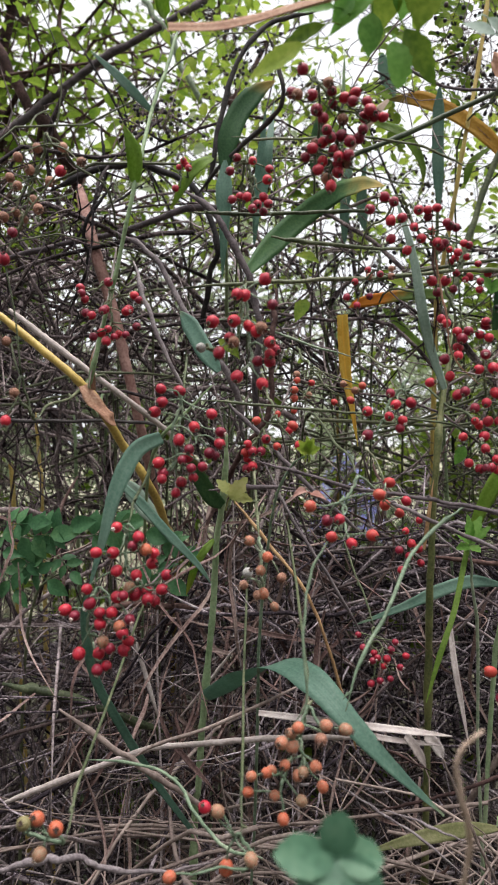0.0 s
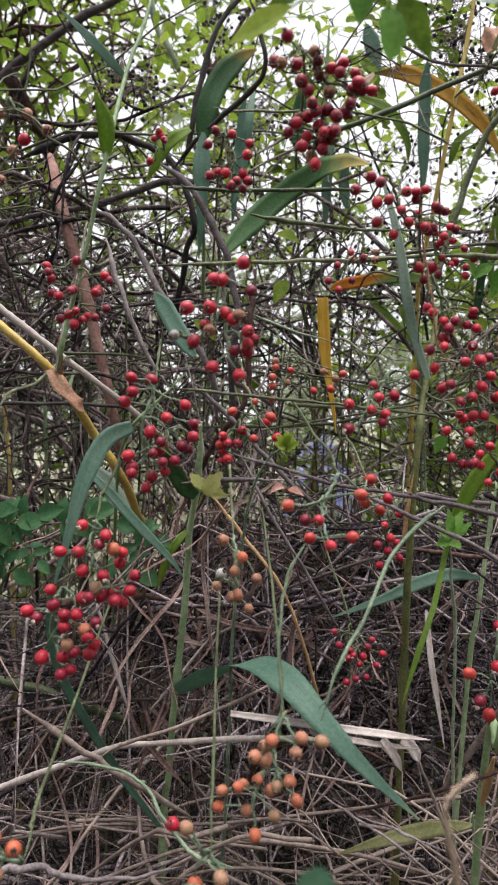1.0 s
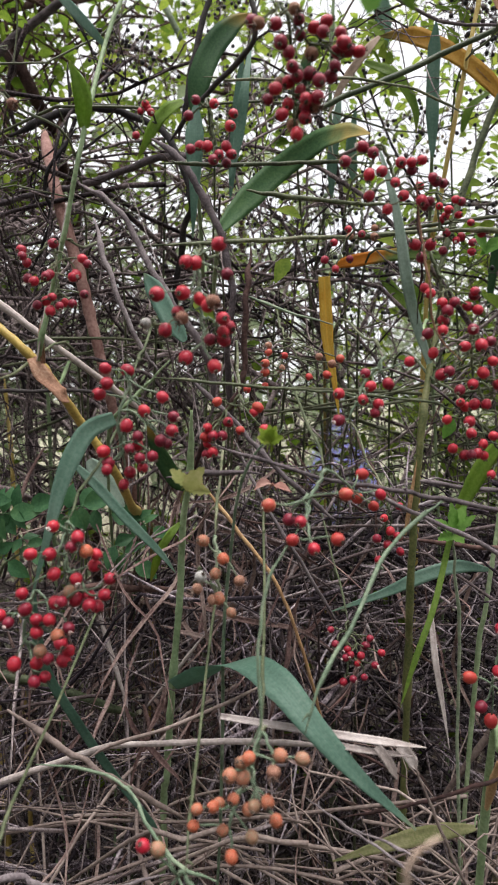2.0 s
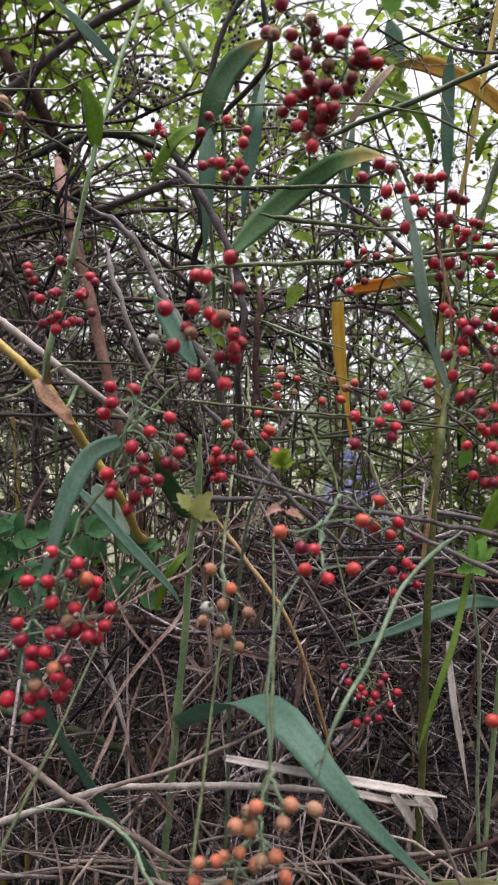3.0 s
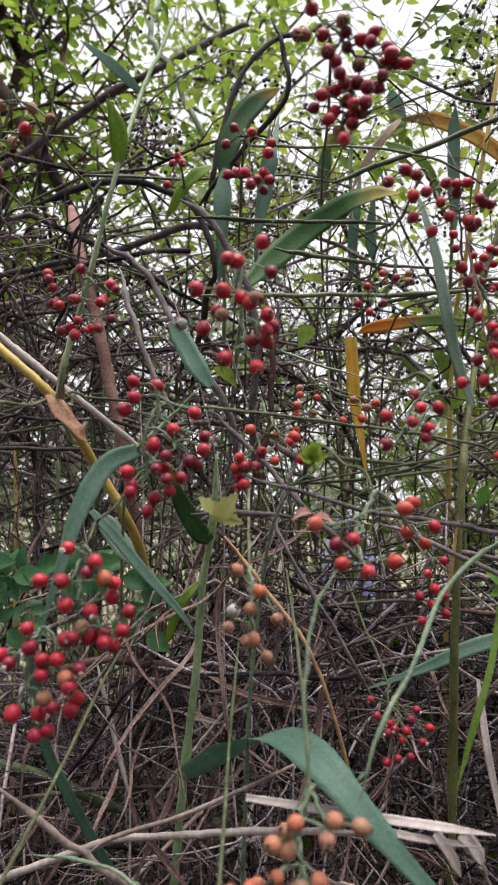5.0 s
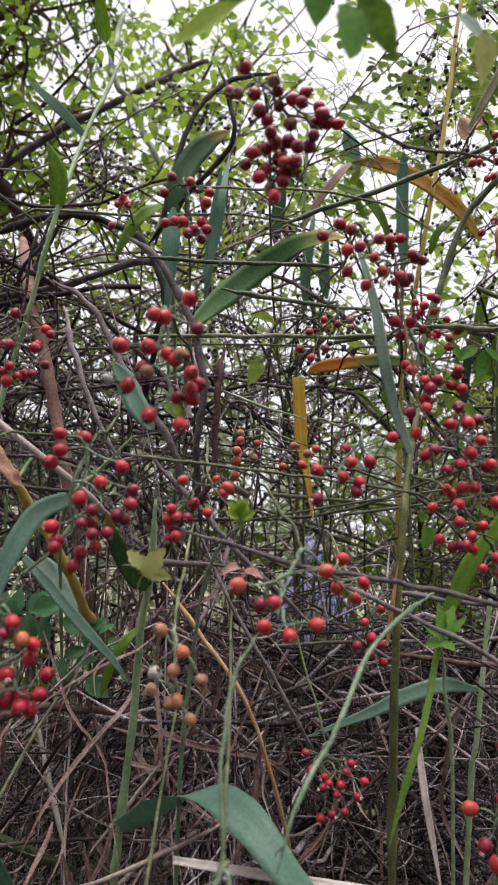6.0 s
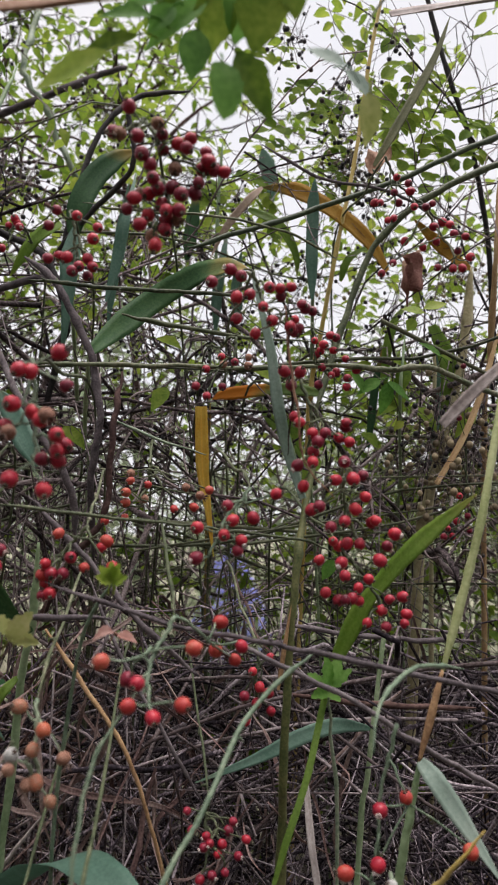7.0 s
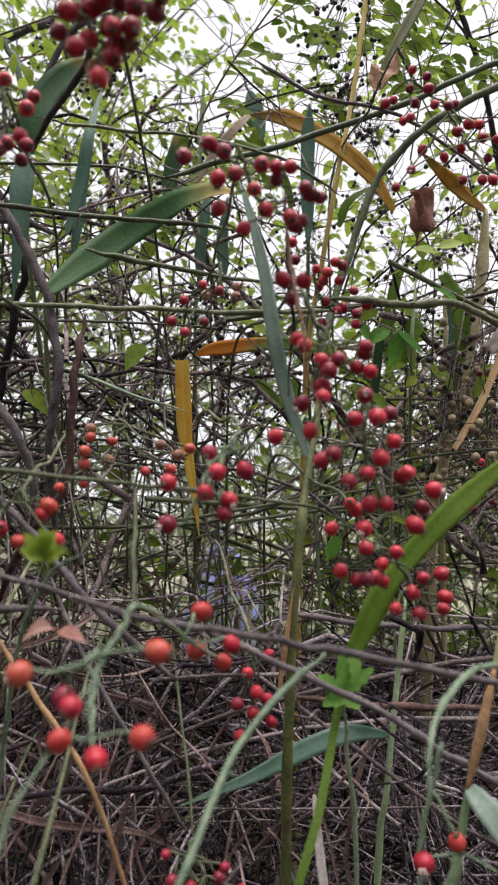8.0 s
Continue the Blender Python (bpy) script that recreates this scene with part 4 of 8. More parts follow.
# ---- foliage behind the thicket ----
tree("leafy_tree", (-0.85, 2.15), "young leafy tree with light green leaves behind the brambles", 3.3, 44, 4200, (0.024, 0.044), 1.15, LEAF_GREEN, BARK_BROWN, 3, 0.52, (0.25, -0.15), 0.62, OVATE, 0.03)
tree("leafy_tree", (0.15, 3.4), "slender leafy tree with loose green crown", 3.8, 30, 1100, (0.04, 0.07), 1.3, LEAF_GREEN, BARK_BROWN, 5, 0.55, (-0.35, 0), 0.6, OVATE, 0.03)
# far trees and shrubs, with haze in their pale leaf colour
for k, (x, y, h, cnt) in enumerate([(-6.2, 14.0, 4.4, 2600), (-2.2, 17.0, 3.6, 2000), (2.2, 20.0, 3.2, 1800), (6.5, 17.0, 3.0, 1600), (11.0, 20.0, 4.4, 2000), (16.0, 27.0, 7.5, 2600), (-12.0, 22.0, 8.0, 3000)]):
    tree("field_tree", (x, y), "distant bushy tree at the field's edge", h, 60, cnt, (0.10, 0.2), h * 0.42, LEAF_FAR_HAZE, BARK_GREY, 20 + k, 0.2, (0, 0), 0.6, OVATE, 0.08, "trees at the field's edge", False)
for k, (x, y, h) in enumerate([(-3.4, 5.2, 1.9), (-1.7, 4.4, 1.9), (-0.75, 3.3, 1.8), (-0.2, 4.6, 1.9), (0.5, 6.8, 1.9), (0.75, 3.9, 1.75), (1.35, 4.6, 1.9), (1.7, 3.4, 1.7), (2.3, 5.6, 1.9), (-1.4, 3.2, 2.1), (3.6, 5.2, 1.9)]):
    tree("field_shrub", (x, y), "loose green shrub standing behind the thicket", h, 34, 1700, (0.03, 0.065), h * 0.5, LEAF_FAR_HAZE, BARK_GREY, 60 + k, 0.08, (0, 0), 0.55, OVATE, 0.02, "shrubs behind the thicket", False)

# ---- an unseen hedge, added behind the camera to block low sky light ----
hedge = thing("hedge", (0.0, -2.4, 0.0), "unseen dark hedge added behind the camera to block low sky light", "hedge")
s, lf = Soup(), Soup()
n = 2300
st = np.stack([rng.uniform(-5.5, 5.5, n), rng.uniform(-3.0, -2.2, n), rng.uniform(0.05, 3.5, n)], -1)
leafy_twigs(s, lf, rng, st, rng.normal(0, 1, (n, 3)), rng.uniform(0.2, 0.5, n), 9, (0.06, 0.11), OVATE, 0.3, 0.002, 0.65)
hs = arches(rng, 60, (-5.5, 5.5), (-2.9, -2.3), (2.6, 3.6), (0.1, 0.4))
tubes(s, hs, taper(rng, 60, 16, (0.006, 0.012)), 5)
tagged(part("branchwork", s, BARK_BROWN, hedge), kind="stuff")
tagged(part("foliage", lf, LEAF_DARK, hedge), kind="stuff")

# ---- the rose bush in front, with its hip clusters ----
front = rose_bush((0.05, 0.95), "wild rose bush with drooping clusters of ripe red hips")
hip_cluster(front, (0.083, 0.514, 1.499), (0.108, 0.512, 1.465), [(0.073, 0.507, 1.503), (0.09, 0.497, 1.488), (0.065, 0.507, 1.486), (0.093, 0.501, 1.484), (0.069, 0.503, 1.483), (0.109, 0.497, 1.481), (0.119, 0.51, 1.481), (0.079, 0.5, 1.481), (0.102, 0.502, 1.48), (0.094, 0.505, 1.477), (0.107, 0.497, 1.475), (0.12, 0.502, 1.471), (0.082, 0.499, 1.47), (0.117, 0.51, 1.47), (0.124, 0.509, 1.47), (0.13, 0.508, 1.469), (0.101, 0.505, 1.466), (0.087, 0.501, 1.465), (0.115, 0.503, 1.458)], "deep", "brown", 0.1, 0.0084, foot=(0.2, 1, 0))
hip_cluster(front, (0.094, 0.516, 1.464), (0.09, 0.51, 1.424), [(0.089, 0.497, 1.455), (0.1, 0.504, 1.454), (0.113, 0.508, 1.454), (0.092, 0.5, 1.451), (0.087, 0.506, 1.45), (0.082, 0.508, 1.45), (0.105, 0.497, 1.447), (0.095, 0.508, 1.445), (0.079, 0.499, 1.443), (0.075, 0.509, 1.441), (0.087, 0.506, 1.437), (0.104, 0.496, 1.437), (0.097, 0.496, 1.436), (0.098, 0.503, 1.434), (0.103, 0.502, 1.434), (0.083, 0.499, 1.428), (0.097, 0.501, 1.427), (0.09, 0.507, 1.425), (0.092, 0.5, 1.417)], "deep", "brown", 0.1, 0.0084)
hip_cluster(front, (0.032, 0.606, 1.482), (0.041, 0.6, 1.433), [(0.024, 0.589, 1.474), (0.037, 0.593, 1.473), (0.051, 0.598, 1.468), (0.018, 0.597, 1.466), (0.049, 0.59, 1.456), (0.026, 0.598, 1.445), (0.032, 0.594, 1.443), (0.046, 0.594, 1.443), (0.02, 0.591, 1.44), (0.05, 0.59, 1.436), (0.041, 0.588, 1.435), (0.046, 0.6, 1.433), (0.037, 0.587, 1.431)], "deep", "red", 0.3, 0.0079, foot=(-0.02, 1, 0))
hip_cluster(front, (-0.038, 0.763, 1.546), (-0.038, 0.752, 1.516), [(-0.037, 0.75, 1.537), (-0.035, 0.751, 1.534), (-0.042, 0.751, 1.531), (-0.031, 0.743, 1.527), (-0.045, 0.744, 1.506)], "red", "deep", 0.3, 0.0075, foot=(-0.1, 1.05, 0))
hip_cluster(front, (-0.09, 0.622, 1.379), (-0.084, 0.616, 1.329), [(-0.088, 0.614, 1.377), (-0.111, 0.609, 1.371), (-0.108, 0.602, 1.365), (-0.065, 0.612, 1.365), (-0.108, 0.613, 1.362), (-0.061, 0.611, 1.361), (-0.09, 0.611, 1.353), (-0.07, 0.613, 1.353), (-0.072, 0.611, 1.351), (-0.107, 0.612, 1.35), (-0.09, 0.601, 1.35), (-0.101, 0.607, 1.347), (-0.062, 0.605, 1.337), (-0.085, 0.599, 1.334), (-0.095, 0.619, 1.334), (-0.079, 0.615, 1.332), (-0.101, 0.615, 1.33), (-0.071, 0.605, 1.33), (-0.081, 0.605, 1.328), (-0.087, 0.601, 1.324)], "deep", "red", 0.45, 0.0078, foot=(-0.15, 1, 0))
hip_cluster(front, (0.032, 0.495, 1.344), (0.04, 0.49, 1.286), [(0.046, 0.487, 1.349), (0.032, 0.487, 1.338), (0.027, 0.483, 1.338), (0.051, 0.484, 1.331), (0.025, 0.483, 1.32), (0.011, 0.475, 1.318), (0.035, 0.486, 1.317), (0.043, 0.477, 1.314), (0.04, 0.479, 1.312), (0.022, 0.485, 1.309), (0.025, 0.479, 1.305), (0.049, 0.473, 1.304), (0.052, 0.482, 1.3), (0.015, 0.481, 1.298), (0.049, 0.479, 1.297), (0.049, 0.486, 1.293), (0.041, 0.486, 1.293), (0.027, 0.48, 1.282), (0.044, 0.478, 1.277)], "red", "brown", 0.12, 0.0088, foot=(0.02, 0.95, 0), stalk=CANE_PALE)
hip_cluster(front, (-0.015, 0.547, 1.275), (-0.021, 0.543, 1.209), [(-0.031, 0.531, 1.278), (-0.018, 0.54, 1.277), (-0.03, 0.53, 1.268), (-0.036, 0.534, 1.261), (0.007, 0.529, 1.259), (-0.007, 0.54, 1.25), (0.013, 0.54, 1.246), (-0.018, 0.535, 1.24), (0.013, 0.53, 1.237), (-0.01, 0.532, 1.233), (0.005, 0.535, 1.23), (0.009, 0.536, 1.228), (-0.012, 0.54, 1.227), (-0.015, 0.529, 1.225), (-0.033, 0.532, 1.223), (-0, 0.531, 1.22), (-0.008, 0.528, 1.219), (-0.03, 0.534, 1.215), (-0.007, 0.533, 1.212), (-0.03, 0.529, 1.211), (-0.017, 0.541, 1.208), (-0.021, 0.54, 1.2)], "red", "deep", 0.2, 0.0084, foot=(-0.12, 0.9, 0), stalk=CANE_PALE)
hip_cluster(front, (0.056, 0.597, 1.261), (0.034, 0.593, 1.22), [(0.04, 0.582, 1.256), (0.07, 0.586, 1.252), (0.067, 0.586, 1.248), (0.048, 0.586, 1.241), (0.033, 0.583, 1.237), (0.075, 0.576, 1.236), (0.057, 0.584, 1.235), (0.037, 0.582, 1.231), (0.044, 0.583, 1.231), (0.031, 0.585, 1.23), (0.033, 0.588, 1.225), (0.037, 0.581, 1.219), (0.032, 0.587, 1.217)], "red", "orange", 0.2, 0.0078, foot=(0.02, 0.95, 0))
hip_cluster(front, (-0.052, 0.51, 1.179), (-0.042, 0.512, 1.129), [(-0.057, 0.497, 1.179), (-0.042, 0.498, 1.172), (-0.046, 0.497, 1.166), (-0.037, 0.499, 1.163), (-0.072, 0.499, 1.161), (-0.06, 0.499, 1.161), (-0.032, 0.504, 1.16), (-0.034, 0.508, 1.152), (-0.058, 0.501, 1.148), (-0.023, 0.502, 1.145), (-0.044, 0.501, 1.145), (-0.05, 0.507, 1.135), (-0.026, 0.501, 1.135), (-0.08, 0.506, 1.134), (-0.038, 0.509, 1.132), (-0.053, 0.499, 1.131), (-0.046, 0.508, 1.13), (-0.036, 0.501, 1.128), (-0.032, 0.506, 1.126)], "red", "dull", 0.14, 0.0088, foot=(-0.12, 0.9, 0), stalk=CANE_PALE)
hip_cluster(front, (-0.075, 0.516, 1.133), (-0.074, 0.513, 1.084), [(-0.058, 0.504, 1.129), (-0.078, 0.506, 1.124), (-0.061, 0.5, 1.119), (-0.096, 0.508, 1.119), (-0.07, 0.503, 1.118), (-0.088, 0.503, 1.116), (-0.048, 0.497, 1.115), (-0.07, 0.503, 1.11), (-0.055, 0.497, 1.11), (-0.053, 0.496, 1.106), (-0.05, 0.504, 1.098), (-0.068, 0.503, 1.098), (-0.063, 0.503, 1.093), (-0.053, 0.503, 1.092), (-0.085, 0.504, 1.089), (-0.072, 0.508, 1.088), (-0.066, 0.506, 1.08), (-0.072, 0.503, 1.078)], "red", "dull", 0.14, 0.0088, stalk=CANE_PALE)
hip_cluster(front, (0.112, 0.508, 1.214), (0.096, 0.481, 1.173), [(0.14, 0.538, 1.208), (0.12, 0.467, 1.204), (0.076, 0.482, 1.195), (0.153, 0.54, 1.194), (0.139, 0.551, 1.19), (0.094, 0.466, 1.188), (0.089, 0.496, 1.184), (0.152, 0.56, 1.183), (0.116, 0.471, 1.177), (0.09, 0.478, 1.175), (0.102, 0.468, 1.172)], "orange", "red", 0.3, 0.0086, foot=(0.1, 1, 0), stalk=CANE_PALE)
hip_cluster(front, (0.188, 0.688, 1.166), (0.188, 0.688, 1.121), [(0.195, 0.677, 1.165), (0.181, 0.674, 1.155), (0.187, 0.676, 1.143), (0.175, 0.673, 1.137), (0.195, 0.683, 1.137), (0.185, 0.676, 1.131), (0.198, 0.685, 1.123), (0.177, 0.675, 1.118)], "red", "deep", 0.3, 0.008, foot=(0.2, 1, 0))
hip_cluster(front, (0.042, 0.52, 1.169), (0.047, 0.52, 1.125), [(0.035, 0.509, 1.168), (0.048, 0.506, 1.157), (0.043, 0.508, 1.147), (0.058, 0.514, 1.141), (0.031, 0.513, 1.136), (0.045, 0.512, 1.13), (0.041, 0.512, 1.129), (0.053, 0.511, 1.121)], "dull", "brown", 0.55, 0.0076, foot=(0.02, 0.95, 0), stalk=CANE_PALE)
hip_cluster(front, (0.149, 0.659, 1.068), (0.151, 0.648, 1.025), [(0.133, 0.652, 1.063), (0.165, 0.642, 1.059), (0.136, 0.642, 1.054), (0.163, 0.652, 1.049), (0.147, 0.649, 1.047), (0.175, 0.644, 1.046), (0.149, 0.642, 1.045), (0.158, 0.645, 1.043), (0.145, 0.643, 1.042), (0.169, 0.64, 1.037), (0.155, 0.644, 1.037), (0.16, 0.639, 1.027), (0.151, 0.64, 1.025), (0.143, 0.641, 1.022)], "tipped", "deep", 0.35, 0.007, foot=(0.15, 1, 0))
hip_cluster(front, (0.072, 0.443, 1.076), (0.052, 0.44, 1.022), [(0.082, 0.432, 1.068), (0.065, 0.431, 1.067), (0.094, 0.436, 1.064), (0.078, 0.424, 1.063), (0.061, 0.437, 1.061), (0.055, 0.426, 1.06), (0.062, 0.435, 1.054), (0.075, 0.424, 1.047), (0.057, 0.428, 1.046), (0.046, 0.429, 1.041), (0.068, 0.43, 1.041), (0.049, 0.434, 1.04), (0.065, 0.432, 1.038), (0.037, 0.435, 1.036), (0.08, 0.435, 1.03), (0.035, 0.436, 1.026), (0.051, 0.434, 1.025), (0.067, 0.43, 1.024), (0.056, 0.428, 1.014)], "dull", "brown", 0.3, 0.0076, foot=(0.1, 1, 0), stalk=CANE_PALE)
hip_cluster(front, (-0.072, 0.42, 1.004), (-0.09, 0.415, 1.016), [(-0.091, 0.405, 1.023), (-0.085, 0.41, 1.023), (-0.083, 0.408, 1.004), (-0.074, 0.409, 1.018)], "dull", "pale", 0.2, 0.0085, foot=(-0.12, 0.9, 0), stalk=CANE_PALE)
hip_cluster(front, (0.031, 0.43, 1.002), (0.028, 0.425, 0.982), [(0.037, 0.416, 0.997), (0.022, 0.428, 0.985), (0.017, 0.425, 1.02), (-0.011, 0.422, 0.983), (0.01, 0.42, 1.025)], "dull", "red", 0.2, 0.0085, foot=(0.02, 0.95, 0), stalk=CANE_PALE)
hip_cluster(front, (-0.126, 0.56, 1.482), (-0.139, 0.56, 1.44), [(-0.143, 0.545, 1.457), (-0.131, 0.555, 1.468), (-0.114, 0.565, 1.473), (-0.094, 0.545, 1.453), (-0.137, 0.555, 1.451), (-0.156, 0.565, 1.449), (-0.143, 0.545, 1.435), (-0.121, 0.555, 1.442), (-0.138, 0.565, 1.431), (-0.127, 0.545, 1.417), (-0.148, 0.555, 1.418), (-0.145, 0.565, 1.416), (-0.154, 0.545, 1.411)], "brown", "brown", 0.3, 0.0086, foot=(-0.2, 0.95, 0))
hip_cluster(front, (-0.144, 0.56, 1.418), (-0.155, 0.56, 1.395), [(-0.11, 0.545, 1.446), (-0.147, 0.545, 1.399), (-0.154, 0.545, 1.38)], "deep", "red", 0.4, 0.0086)
hip_cluster(front, (-0.118, 0.51, 1.254), (-0.134, 0.505, 1.274), [(-0.13, 0.501, 1.273), (-0.133, 0.492, 1.253), (-0.138, 0.507, 1.31), (-0.139, 0.506, 1.368)], "brown", "deep", 0.3, 0.0085, foot=(-0.2, 0.9, 0))
hip_cluster(front, (0.159, 0.563, 1.288), (0.138, 0.555, 1.247), [(0.173, 0.548, 1.284), (0.143, 0.549, 1.276), (0.16, 0.555, 1.269), (0.146, 0.544, 1.267), (0.125, 0.547, 1.262), (0.141, 0.544, 1.258), (0.152, 0.548, 1.255), (0.15, 0.548, 1.249), (0.125, 0.546, 1.244)], "red", "deep", 0.3, 0.0082, foot=(0.2, 1, 0), stalk=CANE_PALE)
hip_cluster(front, (0.095, 0.709, 1.312), (0.085, 0.707, 1.272), [(0.08, 0.701, 1.306), (0.08, 0.699, 1.3), (0.094, 0.695, 1.297), (0.125, 0.695, 1.296), (0.145, 0.704, 1.295), (0.077, 0.693, 1.29), (0.137, 0.699, 1.29), (0.092, 0.706, 1.286), (0.077, 0.695, 1.282), (0.132, 0.694, 1.28), (0.116, 0.693, 1.278), (0.077, 0.698, 1.27), (0.061, 0.706, 1.267)], "orange", "brown", 0.4, 0.0074, foot=(0.1, 1.1, 0))
hip_cluster(front, (0.166, 0.726, 1.434), (0.16, 0.721, 1.395), [(0.152, 0.713, 1.412), (0.155, 0.724, 1.408), (0.177, 0.721, 1.415), (0.176, 0.716, 1.406), (0.163, 0.706, 1.406), (0.131, 0.715, 1.385), (0.14, 0.706, 1.375), (0.154, 0.716, 1.386), (0.139, 0.713, 1.4)], "brown", "deep", 0.5, 0.0075, foot=(0.15, 1.1, 0))
hip_cluster(front, (0.033, 0.51, 1.151), (0.033, 0.505, 1.147), [(0.034, 0.5, 1.147)], "white", "white", 1, 0.0082)
hip_cluster(front, (0.008, 0.5, 1.303), (0.003, 0.495, 1.303), [(0.002, 0.491, 1.303)], "white", "white", 1, 0.0082)

second = rose_bush((0.32, 1.0), "wild rose bush hung with crowded red hips")
hip_cluster(second, (0.158, 0.576, 1.437), (0.179, 0.574, 1.394), [(0.142, 0.569, 1.434), (0.149, 0.566, 1.429), (0.183, 0.566, 1.424), (0.129, 0.56, 1.421), (0.175, 0.562, 1.421), (0.167, 0.559, 1.42), (0.176, 0.566, 1.417), (0.154, 0.559, 1.414), (0.146, 0.563, 1.413), (0.189, 0.559, 1.41), (0.192, 0.561, 1.408), (0.197, 0.562, 1.407), (0.163, 0.557, 1.406), (0.147, 0.568, 1.4), (0.17, 0.563, 1.399), (0.189, 0.566, 1.396), (0.182, 0.561, 1.395), (0.186, 0.567, 1.394), (0.16, 0.569, 1.391)], "deep", "red", 0.45, 0.0082, foot=(0.24, 1, 0))
hip_cluster(second, (0.241, 0.751, 1.459), (0.262, 0.749, 1.403), [(0.22, 0.731, 1.456), (0.226, 0.747, 1.449), (0.255, 0.736, 1.445), (0.261, 0.739, 1.444), (0.241, 0.74, 1.44), (0.247, 0.73, 1.434), (0.259, 0.74, 1.432), (0.246, 0.737, 1.43), (0.246, 0.751, 1.43), (0.271, 0.741, 1.425), (0.284, 0.749, 1.417), (0.249, 0.743, 1.416), (0.264, 0.747, 1.413), (0.258, 0.742, 1.409), (0.271, 0.734, 1.405), (0.248, 0.751, 1.401), (0.271, 0.736, 1.397)], "deep", "red", 0.45, 0.0082)
hip_cluster(second, (0.195, 0.587, 1.366), (0.198, 0.585, 1.305), [(0.181, 0.574, 1.368), (0.192, 0.574, 1.368), (0.187, 0.579, 1.36), (0.189, 0.576, 1.338), (0.224, 0.573, 1.335), (0.191, 0.569, 1.333), (0.225, 0.578, 1.333), (0.201, 0.574, 1.327), (0.209, 0.57, 1.327), (0.22, 0.576, 1.325), (0.226, 0.572, 1.322), (0.204, 0.57, 1.321), (0.203, 0.578, 1.315), (0.2, 0.567, 1.307), (0.193, 0.581, 1.306), (0.197, 0.58, 1.292)], "red", "deep", 0.3, 0.0084, foot=(0.24, 1, 0))
hip_cluster(second, (0.221, 0.57, 1.305), (0.235, 0.57, 1.249), [(0.219, 0.559, 1.307), (0.232, 0.561, 1.299), (0.224, 0.556, 1.296), (0.213, 0.557, 1.295), (0.233, 0.558, 1.285), (0.203, 0.559, 1.278), (0.227, 0.56, 1.277), (0.2, 0.569, 1.276), (0.24, 0.559, 1.27), (0.219, 0.557, 1.269), (0.24, 0.568, 1.269), (0.21, 0.557, 1.265), (0.253, 0.559, 1.262), (0.224, 0.569, 1.255), (0.232, 0.567, 1.255), (0.251, 0.568, 1.254), (0.242, 0.556, 1.245), (0.217, 0.556, 1.243)], "red", "deep", 0.3, 0.0084)
hip_cluster(second, (0.231, 0.612, 1.252), (0.266, 0.609, 1.202), [(0.222, 0.595, 1.256), (0.227, 0.6, 1.253), (0.214, 0.602, 1.243), (0.23, 0.593, 1.233), (0.248, 0.597, 1.231), (0.245, 0.611, 1.224), (0.219, 0.602, 1.221), (0.27, 0.59, 1.22), (0.231, 0.595, 1.217), (0.239, 0.606, 1.217), (0.265, 0.602, 1.217), (0.228, 0.602, 1.216), (0.246, 0.612, 1.215), (0.261, 0.607, 1.209), (0.278, 0.604, 1.207), (0.246, 0.594, 1.202), (0.275, 0.6, 1.201), (0.263, 0.604, 1.198)], "red", "deep", 0.35, 0.008, foot=(0.3, 1, 0))
hip_cluster(second, (0.255, 0.56, 1.145), (0.243, 0.56, 1.054), [(0.239, 0.545, 1.1), (0.258, 0.553, 1.104), (0.223, 0.561, 1.059), (0.238, 0.545, 1.07), (0.229, 0.553, 1.041), (0.239, 0.561, 1.027), (0.249, 0.545, 1.031), (0.299, 0.553, 1.072)], "orange", "tipped", 0.45, 0.0092, stalk=CANE_PALE)
hip_cluster(second, (0.249, 0.555, 1.061), (0.248, 0.55, 1.058), [(0.247, 0.547, 1.057)], "white", "white", 1, 0.0088, stalk=CANE_PALE)

third = rose_bush((0.5, 1.15), "taller wild rose bush with sparse dark red hips and round leaflets")
hip_cluster(third, (0.305, 0.73, 1.625), (0.344, 0.725, 1.572), [(0.313, 0.72, 1.599), (0.323, 0.716, 1.592), (0.329, 0.727, 1.59), (0.311, 0.721, 1.584), (0.296, 0.717, 1.57), (0.32, 0.734, 1.581), (0.353, 0.731, 1.582), (0.297, 0.737, 1.58), (0.328, 0.714, 1.568), (0.341, 0.718, 1.571), (0.306, 0.709, 1.552), (0.303, 0.716, 1.553), (0.358, 0.719, 1.558), (0.357, 0.701, 1.547)], "deep", "red", 0.35, 0.008, foot=(0.45, 1.1, 0))
hip_cluster(third, (0.346, 0.73, 1.575), (0.383, 0.725, 1.523), [(0.354, 0.73, 1.558), (0.367, 0.714, 1.545), (0.374, 0.705, 1.539), (0.328, 0.739, 1.545), (0.354, 0.725, 1.541), (0.346, 0.738, 1.54), (0.37, 0.713, 1.528), (0.378, 0.704, 1.519), (0.303, 0.702, 1.506), (0.379, 0.723, 1.516), (0.367, 0.717, 1.512), (0.356, 0.727, 1.516), (0.303, 0.733, 1.508)], "deep", "red", 0.35, 0.008)
